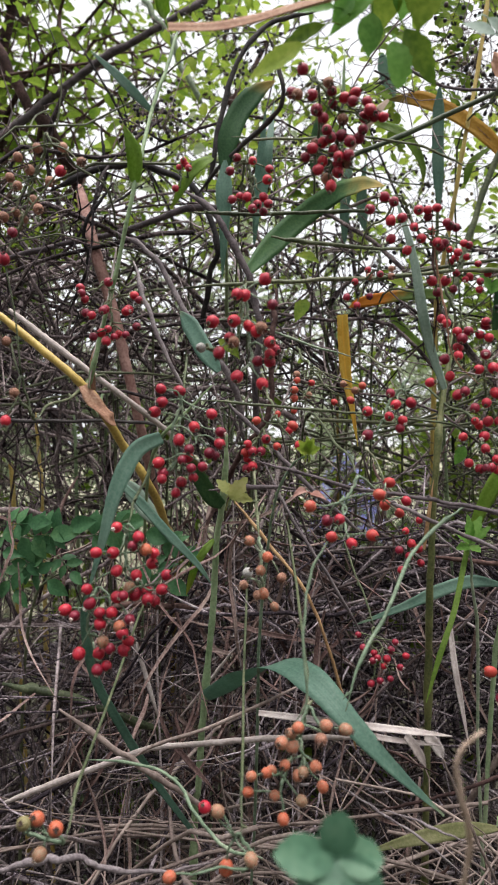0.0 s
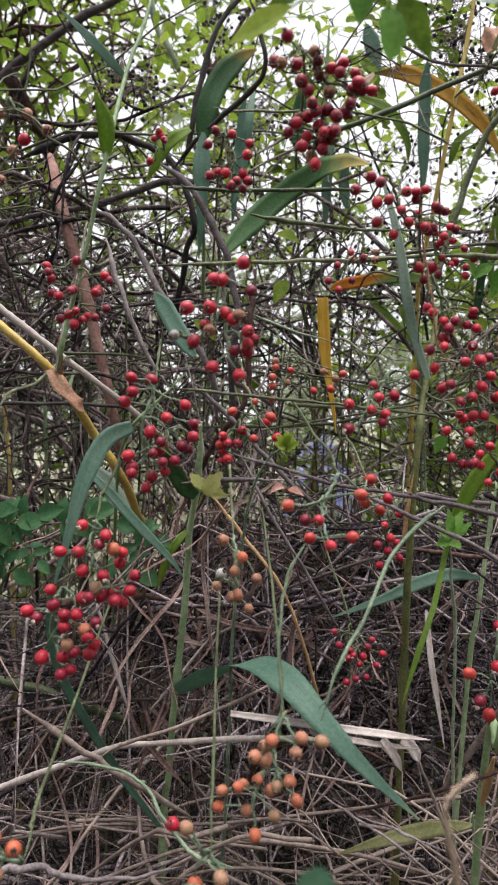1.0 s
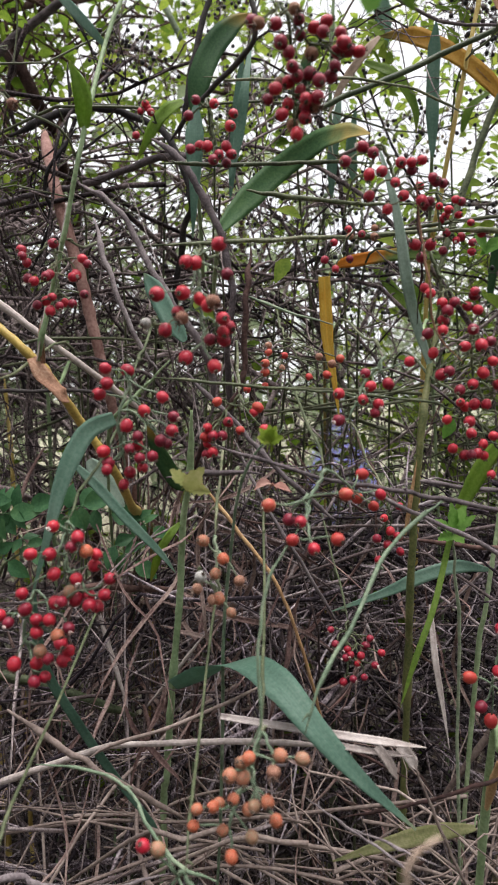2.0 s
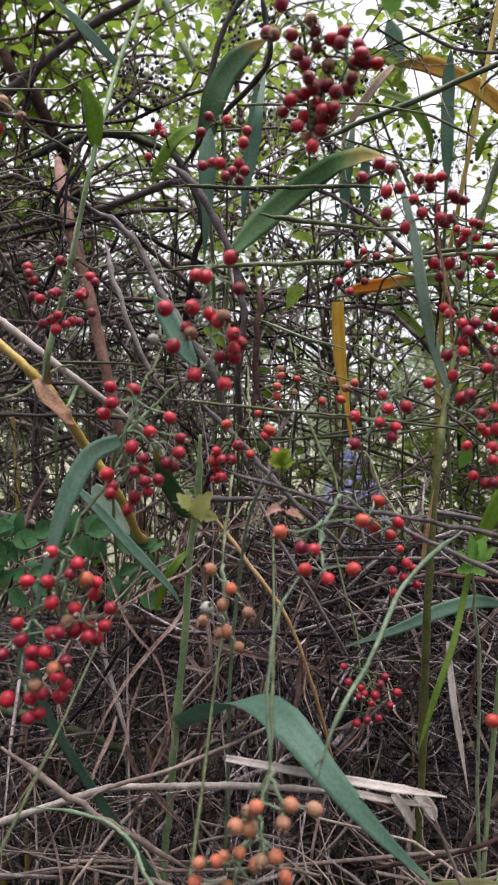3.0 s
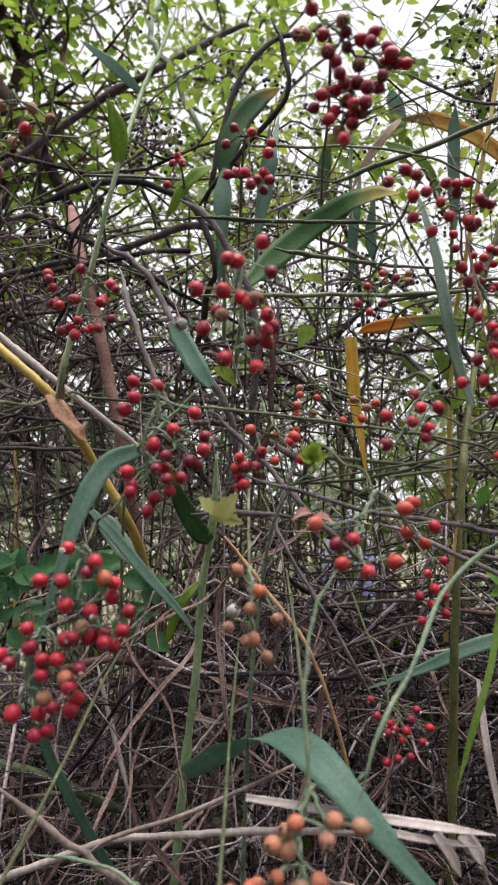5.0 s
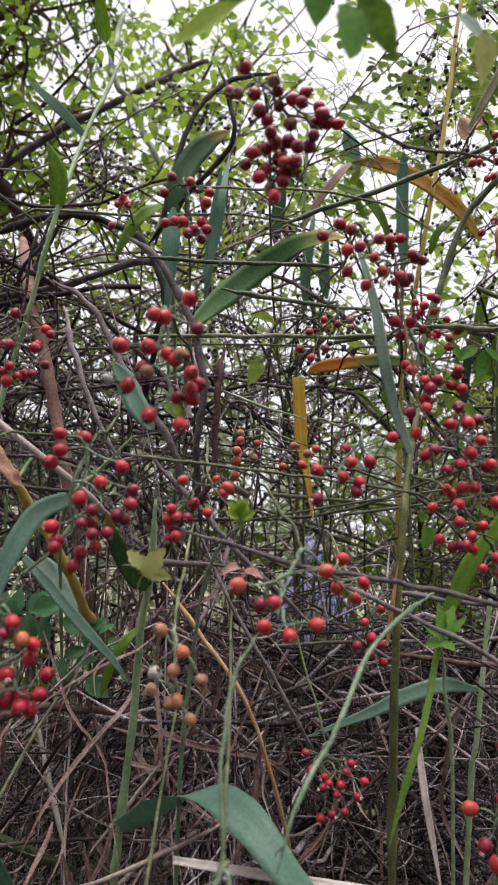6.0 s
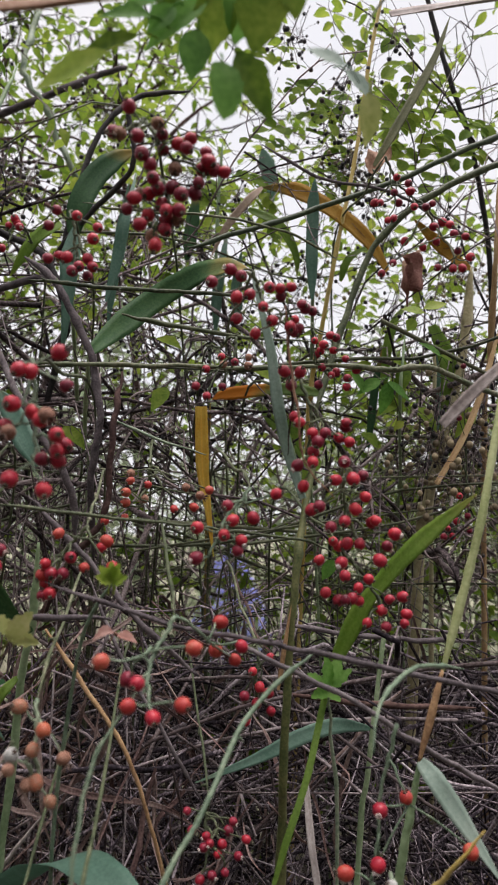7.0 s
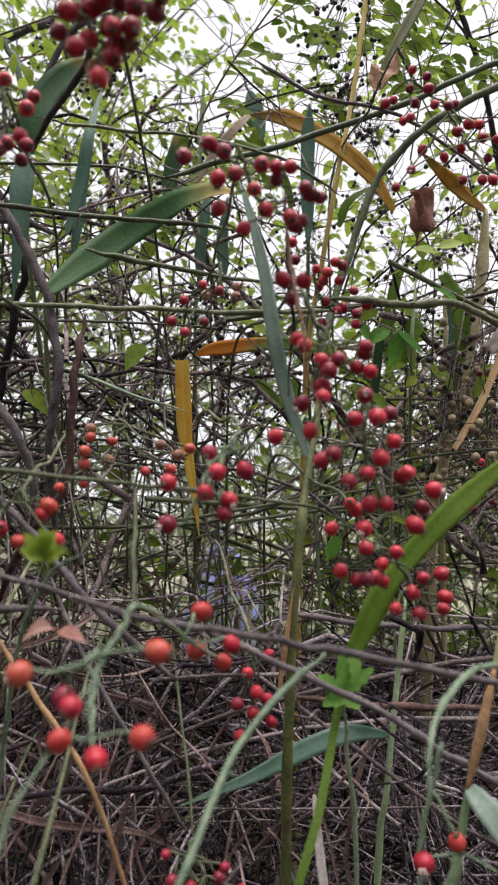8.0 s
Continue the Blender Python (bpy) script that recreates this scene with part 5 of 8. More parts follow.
hip_cluster(third, (0.492, 0.96, 1.358), (0.477, 0.955, 1.277), [(0.482, 0.959, 1.299), (0.493, 0.957, 1.292), (0.457, 0.935, 1.275), (0.48, 0.961, 1.285), (0.494, 0.955, 1.274), (0.456, 0.945, 1.265), (0.471, 0.953, 1.266), (0.495, 0.962, 1.307), (0.472, 0.935, 1.315), (0.48, 0.936, 1.479), (0.501, 0.969, 1.409), (0.473, 0.935, 1.412)], "deep", "brown", 0.3, 0.0085, foot=(0.55, 1.2, 0))

# canes and branches of the front bush
cane(front, [(0.097, 0.46, 1.066), (0.105, 0.468, 1.089), (0.13, 0.495, 1.122), (0.158, 0.53, 1.16), (0.195, 0.557, 1.184), (0.207, 0.56, 1.188)], 0.0012, 0.0017, CANE_PALE, 0.0005, 2)
cane(front, [(0.062, 0.45, 1.06), (0.071, 0.45, 1.077), (0.07, 0.46, 1.116), (0.076, 0.47, 1.153), (0.094, 0.48, 1.181)], 0.0009, 0.001, CANE_PALE, 0.0004, 0)
cane(front, [(0.034, 0.58, 1.226), (0.114, 0.56, 1.203), (0.161, 0.55, 1.197), (0.214, 0.545, 1.187), (0.284, 0.56, 1.17), (0.379, 0.6, 1.149)], 0.0014, 0.0018, BARK_GREY, 0.0012, 6)
cane(front, [(0.13, 0.62, 1.196), (0.171, 0.61, 1.18), (0.232, 0.6, 1.153), (0.273, 0.6, 1.129), (0.322, 0.62, 1.1), (0.385, 0.66, 1.066)], 0.0016, 0.002, BARK_GREY, 0.0012, 4)
cane(front, [(0, 0.6, 1.198), (0.033, 0.62, 1.2), (0.073, 0.64, 1.197)], 0.002, 0.0025, BARK_GREY, 0.0009, 0)
cane(front, [(-0.047, 0.86, 1.545), (-0.013, 0.84, 1.515), (0.011, 0.83, 1.475), (0.032, 0.826, 1.433), (0.039, 0.82, 1.396), (0.045, 0.815, 1.371), (0.041, 0.82, 1.335), (0.038, 0.83, 1.298), (0.043, 0.86, 1.229)], 0.004, 0.0034, BARK_GREY, 0.0005, 0)
cane(front, [(0.045, 0.815, 1.371), (0.066, 0.81, 1.364), (0.103, 0.8, 1.348), (0.149, 0.8, 1.336)], 0.0016, 0.0012, CANE_PALE, 0.0004, 0)
cane(front, [(-0.246, 0.98, 1.591), (-0.188, 1, 1.628), (-0.131, 1, 1.635), (-0.075, 1, 1.618), (-0.04, 0.98, 1.586), (-0.013, 0.97, 1.512), (-0.027, 1, 1.469), (-0.047, 1.05, 1.367)], 0.005, 0.004, CANE_DARK, 0.0012, 0)
cane(front, [(-0.377, 1.05, 1.495), (-0.343, 1.05, 1.512), (-0.25, 1.05, 1.535), (-0.161, 1.03, 1.547), (-0.042, 0.99, 1.57), (0.013, 0.98, 1.553)], 0.004, 0.0052, BARK_GREY, 0.0012, 0)
cane(front, [(0.124, 0.98, 1.839), (0.061, 0.97, 1.817), (0.018, 0.96, 1.765), (-0.005, 0.96, 1.695), (-0.018, 0.96, 1.625), (-0.029, 0.97, 1.586)], 0.0034, 0.0038, CANE_DARK, 0.0009, 0)
cane(front, [(0.05, 0.72, 1.657), (0.062, 0.72, 1.627), (0.065, 0.73, 1.586), (0.031, 0.8, 1.582), (-0.006, 0.9, 1.592), (-0.039, 0.97, 1.582)], 0.0022, 0.0028, CANE_DARK, 0.0009, 0)
cane(front, [(-0.184, 1, 1.566), (-0.115, 1, 1.61)], 0.002, 0.002, CANE_DARK, 0.0009, 0)
cane(front, [(-0.202, 1.1, 1.739), (-0.2, 1.1, 1.685), (-0.215, 1.1, 1.605), (-0.228, 1.1, 1.552)], 0.0028, 0.0012, CANE_DARK, 0.0012, 0)
cane(front, [(-0.153, 0.95, 1.591), (-0.191, 0.95, 1.53), (-0.192, 0.97, 1.482), (-0.227, 1, 1.425)], 0.0026, 0.0026, CANE_DARK, 0.0012, 0)
cane(front, [(-0.143, 0.92, 1.515), (-0.094, 0.9, 1.48), (-0.056, 0.88, 1.414), (-0.02, 0.86, 1.358), (0.012, 0.86, 1.309), (0.025, 0.88, 1.248)], 0.0032, 0.004, BARK_GREY, 0.0012, 0)
cane(front, [(-0.308, 0.9, 1.267), (-0.214, 0.9, 1.267), (-0.11, 0.92, 1.266), (-0.054, 0.95, 1.252)], 0.0024, 0.0022, CANE_DARK, 0.0009, 0)
cane(front, [(-0.266, 0.85, 0.949), (-0.199, 0.85, 0.937), (-0.135, 0.87, 0.906), (-0.077, 0.9, 0.871)], 0.006, 0.006, CANE_GREEN, 0.0009, 8)
cane(front, [(-0.132, 0.62, 1.006), (-0.082, 0.62, 0.971), (-0.042, 0.63, 0.939), (0.009, 0.66, 0.889)], 0.0028, 0.0026, BARK_TAN, 0.0008, 0)
cane(front, [(-0.103, 0.6, 0.971), (-0.059, 0.59, 0.973), (-0.025, 0.57, 0.969), (-0.007, 0.55, 0.953), (0.017, 0.53, 0.939), (0.045, 0.5, 0.948)], 0.0012, 0.0015, CANE_PALE, 0.0006, 2)
cane(front, [(-0.156, 0.52, 0.924), (-0.12, 0.52, 0.934), (-0.091, 0.52, 0.936), (-0.075, 0.52, 0.93), (-0.042, 0.54, 0.914), (0.006, 0.58, 0.897)], 0.0034, 0.0012, BARK_GREY, 0.0012, 0)
cane(front, [(-0.076, 0.655, 0.946), (-0.053, 0.65, 0.962), (-0.001, 0.64, 0.983), (0.058, 0.64, 1.01), (0.082, 0.66, 1.015)], 0.0018, 0.0016, BARK_TAN, 0.0003, 0)
cane(front, [(0.299, 0.56, 1.178), (0.258, 0.52, 1.187), (0.236, 0.5, 1.185), (0.216, 0.48, 1.174), (0.208, 0.465, 1.156)], 0.0014, 0.0012, CANE_PALE, 0.0004, 0)
cane(front, [(0.063, 0.82, 1.418), (0.058, 0.8, 1.359), (0.055, 0.8, 1.281), (0.045, 0.8, 1.254), (0.023, 0.82, 1.229), (-0.001, 0.85, 1.175)], 0.003, 0.0034, BARK_BROWN, 0.0012, 0)
cane(front, [(0.004, 0.68, 1.284), (0.018, 0.67, 1.271), (0.061, 0.66, 1.227), (0.098, 0.65, 1.189), (0.139, 0.66, 1.155)], 0.0018, 0.0024, BARK_GREY, 0.001, 0)
cane(front, [(-0.099, 0.8, 1.444), (-0.079, 0.78, 1.383), (-0.05, 0.77, 1.318), (-0.029, 0.77, 1.286)], 0.0028, 0.0022, BARK_GREY, 0.0012, 0)
cane(front, [(0.048, 0.75, 1.219), (0.079, 0.73, 1.156), (0.109, 0.72, 1.11), (0.152, 0.74, 1.037)], 0.0014, 0.0018, BARK_GREY, 0.0008, 0)
cane(front, [(-0.179, 0.85, 1.027), (-0.158, 0.85, 1.032), (-0.108, 0.85, 1.046), (-0.063, 0.86, 1.04), (-0.014, 0.88, 1.033)], 0.0045, 0.0038, BARK_BROWN, 0.0008, 0)

# canes of the bush beside it
cane(second, [(0.128, 0.92, 1.596), (0.199, 0.93, 1.629), (0.291, 0.95, 1.677), (0.399, 0.95, 1.727), (0.513, 0.95, 1.792), (0.624, 0.97, 1.854)], 0.0034, 0.0040, CANE_DEEP, 0.0009, 6)
cane(second, [(0.276, 0.88, 1.397), (0.308, 0.9, 1.494), (0.344, 0.9, 1.597), (0.387, 0.88, 1.65), (0.467, 0.86, 1.698), (0.554, 0.86, 1.736)], 0.0038, 0.0042, CANE_GREEN, 0.0009, 8)
cane(second, [(0.241, 0.74, 1.418), (0.277, 0.74, 1.418), (0.317, 0.75, 1.42), (0.36, 0.76, 1.427), (0.412, 0.78, 1.418), (0.521, 0.85, 1.411)], 0.0026, 0.0032, CANE_GREEN, 0.0008, 6)
cane(second, [(-0.026, 0.8, 1.416), (0.04, 0.82, 1.424), (0.114, 0.84, 1.432), (0.208, 0.86, 1.441), (0.3, 0.88, 1.454)], 0.0022, 0.0026, CANE_GREEN, 0.0009, 4)
cane(second, [(-0.031, 0.8, 1.499), (0.021, 0.8, 1.498), (0.06, 0.82, 1.504), (0.132, 0.84, 1.514), (0.196, 0.86, 1.519)], 0.0022, 0.0022, CANE_GREEN, 0.0009, 4)
cane(second, [(0.058, 0.85, 1.487), (0.108, 0.86, 1.482), (0.188, 0.88, 1.481), (0.288, 0.92, 1.492)], 0.0036, 0.0012, CANE_GREEN, 0.0009, 4)
cane(second, [(-0.009, 0.6, 1.274), (0.065, 0.6, 1.268), (0.113, 0.62, 1.265), (0.16, 0.63, 1.261), (0.221, 0.66, 1.255), (0.249, 0.68, 1.243)], 0.0012, 0.001, CANE_GREEN, 0.0007, 0)
cane(second, [(0.21, 0.9, 1.726), (0.281, 0.9, 1.692), (0.363, 0.92, 1.695), (0.428, 0.95, 1.694), (0.54, 1, 1.669)], 0.002, 0.0018, BARK_GREY, 0.0009, 0)
cane(second, [(0.01, 0.85, 1.607), (0.072, 0.86, 1.608), (0.166, 0.88, 1.619), (0.251, 0.9, 1.615), (0.322, 0.95, 1.61)], 0.0016, 0.0016, CANE_GREEN, 0.0009, 0)
cane(second, [(0.194, 0.62, 1.317), (0.192, 0.6, 1.355), (0.189, 0.6, 1.39), (0.188, 0.6, 1.429)], 0.001, 0.001, BARK_BROWN, 0.001, 0)
cane(second, [(0.245, 0.9, 1.164), (0.35, 0.9, 1.15), (0.484, 0.92, 1.144)], 0.0028, 0.0028, BARK_GREY, 0.0012, 0)
cane(second, [(0.225, 0.8, 1.112), (0.31, 0.78, 1.106), (0.424, 0.8, 1.097)], 0.0026, 0.0026, BARK_BROWN, 0.0008, 0)
cane(second, [(0.457, 1.1, 2.311), (0.509, 1.1, 2.109), (0.541, 1.1, 1.991), (0.587, 1.12, 1.89), (0.628, 1.15, 1.731), (0.658, 1.2, 1.475)], 0.0036, 0.0046, CANE_DARK, 0.0009, 0)

# ---- tall grasses ----
g = reed("slender green reed with one short upright leaf", [(-0.35, 1.43, 0), (-0.23, 1.25, 1.215), (-0.154, 0.85, 1.273), (-0.12, 0.68, 1.29), (-0.103, 0.66, 1.346), (-0.088, 0.65, 1.396), (-0.071, 0.645, 1.472), (-0.059, 0.68, 1.562), (-0.046, 0.7, 1.617), (-0.038, 0.72, 1.669)], 0.0024, REED_STEM, knots=0.2)
blade(g, [(-0.07, 0.645, 1.475), (-0.07, 0.638, 1.498), (-0.078, 0.63, 1.521)], 0.014, BLADE_FRESH, (0, 0), face=(0, -0.75, 0.65), point=0.9, base=0.5)
blade(g, [(-0.044, 0.7, 1.642), (-0.05, 0.68, 1.658), (-0.054, 0.66, 1.71)], 0.013, BLADE_FRESH, (0, 20), face=(0, -0.75, 0.65))
blade(g, [(-0.059, 0.68, 1.556), (-0.09, 0.7, 1.595), (-0.136, 0.75, 1.655)], 0.01, BLADE_BLUE, (60, 40))
g = reed("tall reed with blue-green arching blades", [(-0.049, 0.918, 0), (-0.033, 0.82, 0.739), (-0.025, 0.8, 0.855), (-0.017, 0.78, 0.959), (-0.007, 0.76, 1.052), (-0.001, 0.74, 1.138), (0.007, 0.72, 1.186), (0.011, 0.7, 1.248)], 0.0042, REED_STEM, knots=0.22)
blade(g, [(-0.017, 0.78, 0.959), (0.005, 0.74, 0.983), (0.032, 0.68, 1.018), (0.062, 0.62, 1.045), (0.088, 0.585, 1.041), (0.112, 0.56, 1.021), (0.144, 0.55, 0.989), (0.184, 0.55, 0.952)], 0.0265, BLADE_BLUE, (80, -5), face=(0, -0.6, 0.8), fold=0.12, base=0.5, settle=0.55)
blade(g, [(0.006, 0.72, 1.175), (-0.006, 0.71, 1.186), (-0.021, 0.7, 1.215), (-0.028, 0.69, 1.237)], 0.016, BLADE_GREEN, (10, 30), base=0.5)
blade(g, [(-0.004, 0.74, 1.138), (-0.013, 0.73, 1.128), (-0.023, 0.73, 1.111), (-0.033, 0.74, 1.08)], 0.008, BLADE_FRESH, (0, 30), point=0.4)
g = reed("green reed with drooping pale blades", [(-0.186, 1.28, 0), (-0.139, 1.1, 0.885), (-0.103, 0.9, 1.09), (-0.07, 0.72, 1.203), (-0.043, 0.62, 1.242), (-0.02, 0.61, 1.264), (0.003, 0.6, 1.287)], 0.002, REED_STEM, knots=0.2)
blade(g, [(-0.042, 0.615, 1.243), (-0.063, 0.61, 1.231), (-0.078, 0.6, 1.198), (-0.088, 0.595, 1.158), (-0.103, 0.6, 1.108)], 0.0150, BLADE_BLUE, (15, -15), fold=0.2, point=1.3, base=0.7)
blade(g, [(-0.021, 0.7, 0.854), (-0.06, 0.69, 0.913), (-0.089, 0.67, 0.974), (-0.108, 0.65, 1.025), (-0.112, 0.63, 1.078), (-0.108, 0.62, 1.114)], 0.0085, BLADE_BLUE, (10, -15), fold=0.15, point=0.5, base=0.5)
blade(g, [(-0.089, 0.68, 1.199), (-0.07, 0.68, 1.18), (-0.046, 0.68, 1.153), (-0.017, 0.69, 1.12), (-0.004, 0.7, 1.099)], 0.0095, BLADE_BLUE, (10, 30), base=0.5)
blade(g, [(0.001, 0.74, 1.313), (-0.015, 0.75, 1.337), (-0.029, 0.765, 1.362), (-0.044, 0.78, 1.384)], 0.019, BLADE_BLUE, (0, 20), point=0.6, base=0.3)
g = reed("stout yellow reed bent at a withered sheath", [(-0.147, 1.38, 0), (-0.098, 1.2, 0.948), (-0.064, 0.8, 1.15), (-0.098, 0.73, 1.237), (-0.125, 0.685, 1.291), (-0.176, 0.69, 1.335), (-0.235, 0.7, 1.382)], 0.0052, REED_YELLOW, knots=0.25)
blade(g, [(-0.125, 0.675, 1.293), (-0.113, 0.67, 1.276), (-0.1, 0.67, 1.263), (-0.094, 0.68, 1.255)], 0.015, BLADE_DEAD, (20, 60), point=0.5, base=0.6, ruffle=0.12, label="withered pinkish-brown sheath")
blade(g, [(-0.114, 0.672, 1.288), (-0.114, 0.668, 1.307), (-0.111, 0.665, 1.323), (-0.105, 0.665, 1.339)], 0.0062, BLADE_DEAD, (0, 50), fold=0.4, point=0.9, base=0.6, label="thin withered leaf curling upward")
blade(g, [(-0.106, 0.8, 1.194), (-0.091, 0.8, 1.172), (-0.069, 0.8, 1.144)], 0.02, BLADE_PALE, (0, 20), point=0.6, label="pale grey-green withered blade")
g = reed("broad-leaved grass with a long dark green blade", [(-0.056, 1.48, 0), (-0.006, 1.3, 1.235), (0.013, 1, 1.377), (0.028, 0.83, 1.437)], 0.003, REED_STEM, knots=0.2)
blade(g, [(0.028, 0.83, 1.437), (0.054, 0.86, 1.474), (0.093, 0.88, 1.516), (0.135, 0.87, 1.543), (0.165, 0.84, 1.543), (0.187, 0.815, 1.534)], 0.0275, BLADE_GREEN, (-20, 5), fold=0.22, point=0.5, base=0.25, label="broad dark green blade with a yellowing tip")
g = reed("grass with broad blades hanging among the canes", [(-0.07, 1.48, 0), (-0.017, 1.3, 1.339), (-0.004, 1.05, 1.435), (0.001, 0.9, 1.505), (-0, 0.86, 1.583)], 0.003, REED_STEM, knots=0.2)
blade(g, [(0.002, 0.86, 1.576), (0.007, 0.86, 1.61), (0.02, 0.865, 1.644), (0.041, 0.87, 1.671), (0.063, 0.875, 1.687)], 0.027, BLADE_GREEN, (10, -20), fold=0.2, point=0.8, base=0.5)
blade(g, [(0.002, 0.86, 1.583), (0.001, 0.85, 1.537), (0.001, 0.85, 1.496), (-0.001, 0.85, 1.435)], 0.02, BLADE_BLUE, (0, 20), point=1.4, base=0.15)
blade(g, [(-0.014, 0.88, 1.594), (-0.032, 0.88, 1.583), (-0.049, 0.89, 1.568), (-0.069, 0.9, 1.537)], 0.02, BLADE_FRESH, (0, 30), face=(0, -0.8, 0.6))
blade(g, [(0.039, 0.87, 1.506), (0.05, 0.87, 1.56), (0.056, 0.87, 1.608), (0.063, 0.9, 1.674)], 0.012, BLADE_BLUE, (0, 0), base=0.15)
blade(g, [(0.037, 0.95, 1.506), (0.045, 0.95, 1.613), (0.053, 0.95, 1.689)], 0.012, BLADE_BLUE, (0, 0), base=0.15)
g = reed("reed with a bent orange blade and a blue-green one", [(0.553, 1.68, 0), (0.433, 1.5, 1.289), (0.371, 1.3, 1.48), (0.322, 1.1, 1.612), (0.295, 1, 1.723)], 0.0036, REED_STEM, knots=0.2)
blade(g, [(0.406, 1.01, 1.626), (0.376, 1, 1.66), (0.336, 1, 1.694), (0.283, 1, 1.721), (0.255, 1, 1.726), (0.227, 1, 1.725)], 0.026, BLADE_ORANGE, (-10, 20), fold=0.2, point=0.8, label="long blade turned orange")
blade(g, [(0.298, 1, 1.573), (0.296, 0.998, 1.637), (0.296, 0.996, 1.693), (0.297, 0.99, 1.74)], 0.0165, BLADE_BLUE, (0, 8), point=0.5, base=0.15)
blade(g, [(0.227, 1, 1.725), (0.208, 1, 1.704), (0.179, 1.01, 1.665), (0.162, 1.02, 1.627)], 0.011, STRAW_PALE, (0, 30), label="pale dry end of the blade")
blade(g, [(0.211, 1.02, 1.702), (0.252, 1.02, 1.684), (0.277, 1.02, 1.645), (0.281, 1.02, 1.612)], 0.02, BLADE_FRESH, (0, 40))
g = reed("reed with one narrow blue-green blade", [(0.453, 1.28, 0), (0.333, 1.1, 1.233), (0.227, 0.75, 1.326), (0.193, 0.66, 1.358)], 0.0022, REED_STEM, knots=0.2)
blade(g, [(0.217, 0.67, 1.289), (0.203, 0.665, 1.325), (0.193, 0.655, 1.357), (0.185, 0.655, 1.406), (0.176, 0.66, 1.445), (0.17, 0.67, 1.472)], 0.0095, BLADE_PALE, (0, 25), point=1.2, base=0.6)
g = reed("mossy green reed stem with yellow sheath", [(0.239, 0.898, 0), (0.227, 0.78, 0.911), (0.222, 0.75, 1.052), (0.223, 0.74, 1.152), (0.228, 0.74, 1.228), (0.239, 0.76, 1.282), (0.263, 0.8, 1.374)], 0.0042, REED_DARK, knots=0.28)
blade(g, [(0.213, 0.735, 1.128), (0.217, 0.733, 1.162), (0.223, 0.735, 1.2)], 0.0042, STRAW_ORANGE, (0, 0), base=0.5)
blade(g, [(0.237, 0.73, 1.062), (0.24, 0.72, 1.014), (0.248, 0.72, 0.968), (0.256, 0.72, 0.924)], 0.007, STRAW, (0, 40))
g = reed("reed with a yellow hanging blade", [(0.248, 1.68, 0), (0.214, 1.5, 1.116), (0.191, 1.3, 1.338), (0.172, 1.05, 1.434)], 0.003, REED_YELLOW, knots=0.2)
blade(g, [(0.149, 0.9, 1.402), (0.151, 0.9, 1.365), (0.154, 0.9, 1.325), (0.161, 0.9, 1.286), (0.169, 0.9, 1.235)], 0.0150, BLADE_YELLOW, (0, 10), point=1.3, base=0.9, label="bright yellow-orange hanging blade")
blade(g, [(0.308, 0.97, 1.44), (0.269, 0.97, 1.443), (0.231, 0.97, 1.44), (0.184, 0.97, 1.432), (0.167, 0.97, 1.425)], 0.0165, BLADE_TURN, (0, 15), point=0.7, base=0.6, label="blade half green, half orange")
blade(g, [(0.266, 1.25, 1.479), (0.305, 1.25, 1.434), (0.345, 1.25, 1.393), (0.359, 1.25, 1.343)], 0.02, BLADE_FRESH, (0, 20))
g = reed("half-dry reed with a node and a side blade", [(0.276, 0.80, 0), (0.268, 0.652, 0.901), (0.262, 0.602, 0.985), (0.267, 0.595, 1.027), (0.272, 0.589, 1.069), (0.281, 0.587, 1.116)], 0.0038, REED_STEM, knots=0.26)
cane(g, [(0.28, 0.587, 1.114), (0.289, 0.588, 1.143), (0.298, 0.59, 1.172)], 0.0038, 0.0036, STRAW_ORANGE, 0.0001, 0, "dry brown sheath above the node", knots=0.0)
cane(g, [(0.268, 0.6515, 0.903), (0.2655, 0.632, 0.935), (0.263, 0.611, 0.97)], 0.0043, 0.0040, STRAW_ORANGE, 0.0001, 0, "rust-orange sheath at the lower node", knots=0.0)
cane(g, [(0.2682, 0.6535, 0.898), (0.268, 0.652, 0.901), (0.2679, 0.6505, 0.905)], 0.0050, 0.0050, CALYX_WHITE, 0.0, 0, "white ring at the node", knots=0.0)
cane(g, [(0.297, 0.59, 1.168), (0.318, 0.595, 1.231), (0.335, 0.6, 1.286), (0.364, 0.62, 1.389)], 0.0035, 0.0030, REED_OLIVE, 0.0001, 0, knots=0.0)
blade(g, [(0.28, 0.585, 1.115), (0.286, 0.57, 1.105), (0.301, 0.56, 1.081), (0.318, 0.55, 1.054)], 0.0125, BLADE_PALE, (-20, 20), base=0.5)
cane(g, [(0.253, 0.56, 1.026), (0.257, 0.53, 1.056), (0.265, 0.5, 1.088), (0.277, 0.49, 1.109)], 0.0016, 0.0014, REED_YELLOW, 0.0004, 0)
g = reed("thin reed bearing a broad fresh green blade", [(0.296, 0.916, 0), (0.308, 0.82, 0.891), (0.314, 0.8, 1.038), (0.324, 0.8, 1.119), (0.332, 0.8, 1.185)], 0.003, REED_STEM, knots=0.18)
blade(g, [(0.317, 0.8, 1.079), (0.277, 0.78, 1.087), (0.241, 0.77, 1.08), (0.199, 0.77, 1.061), (0.149, 0.79, 1.036)], 0.014, BLADE_BLUE, (40, 10), face=(0, -0.7, 0.7), base=0.2)
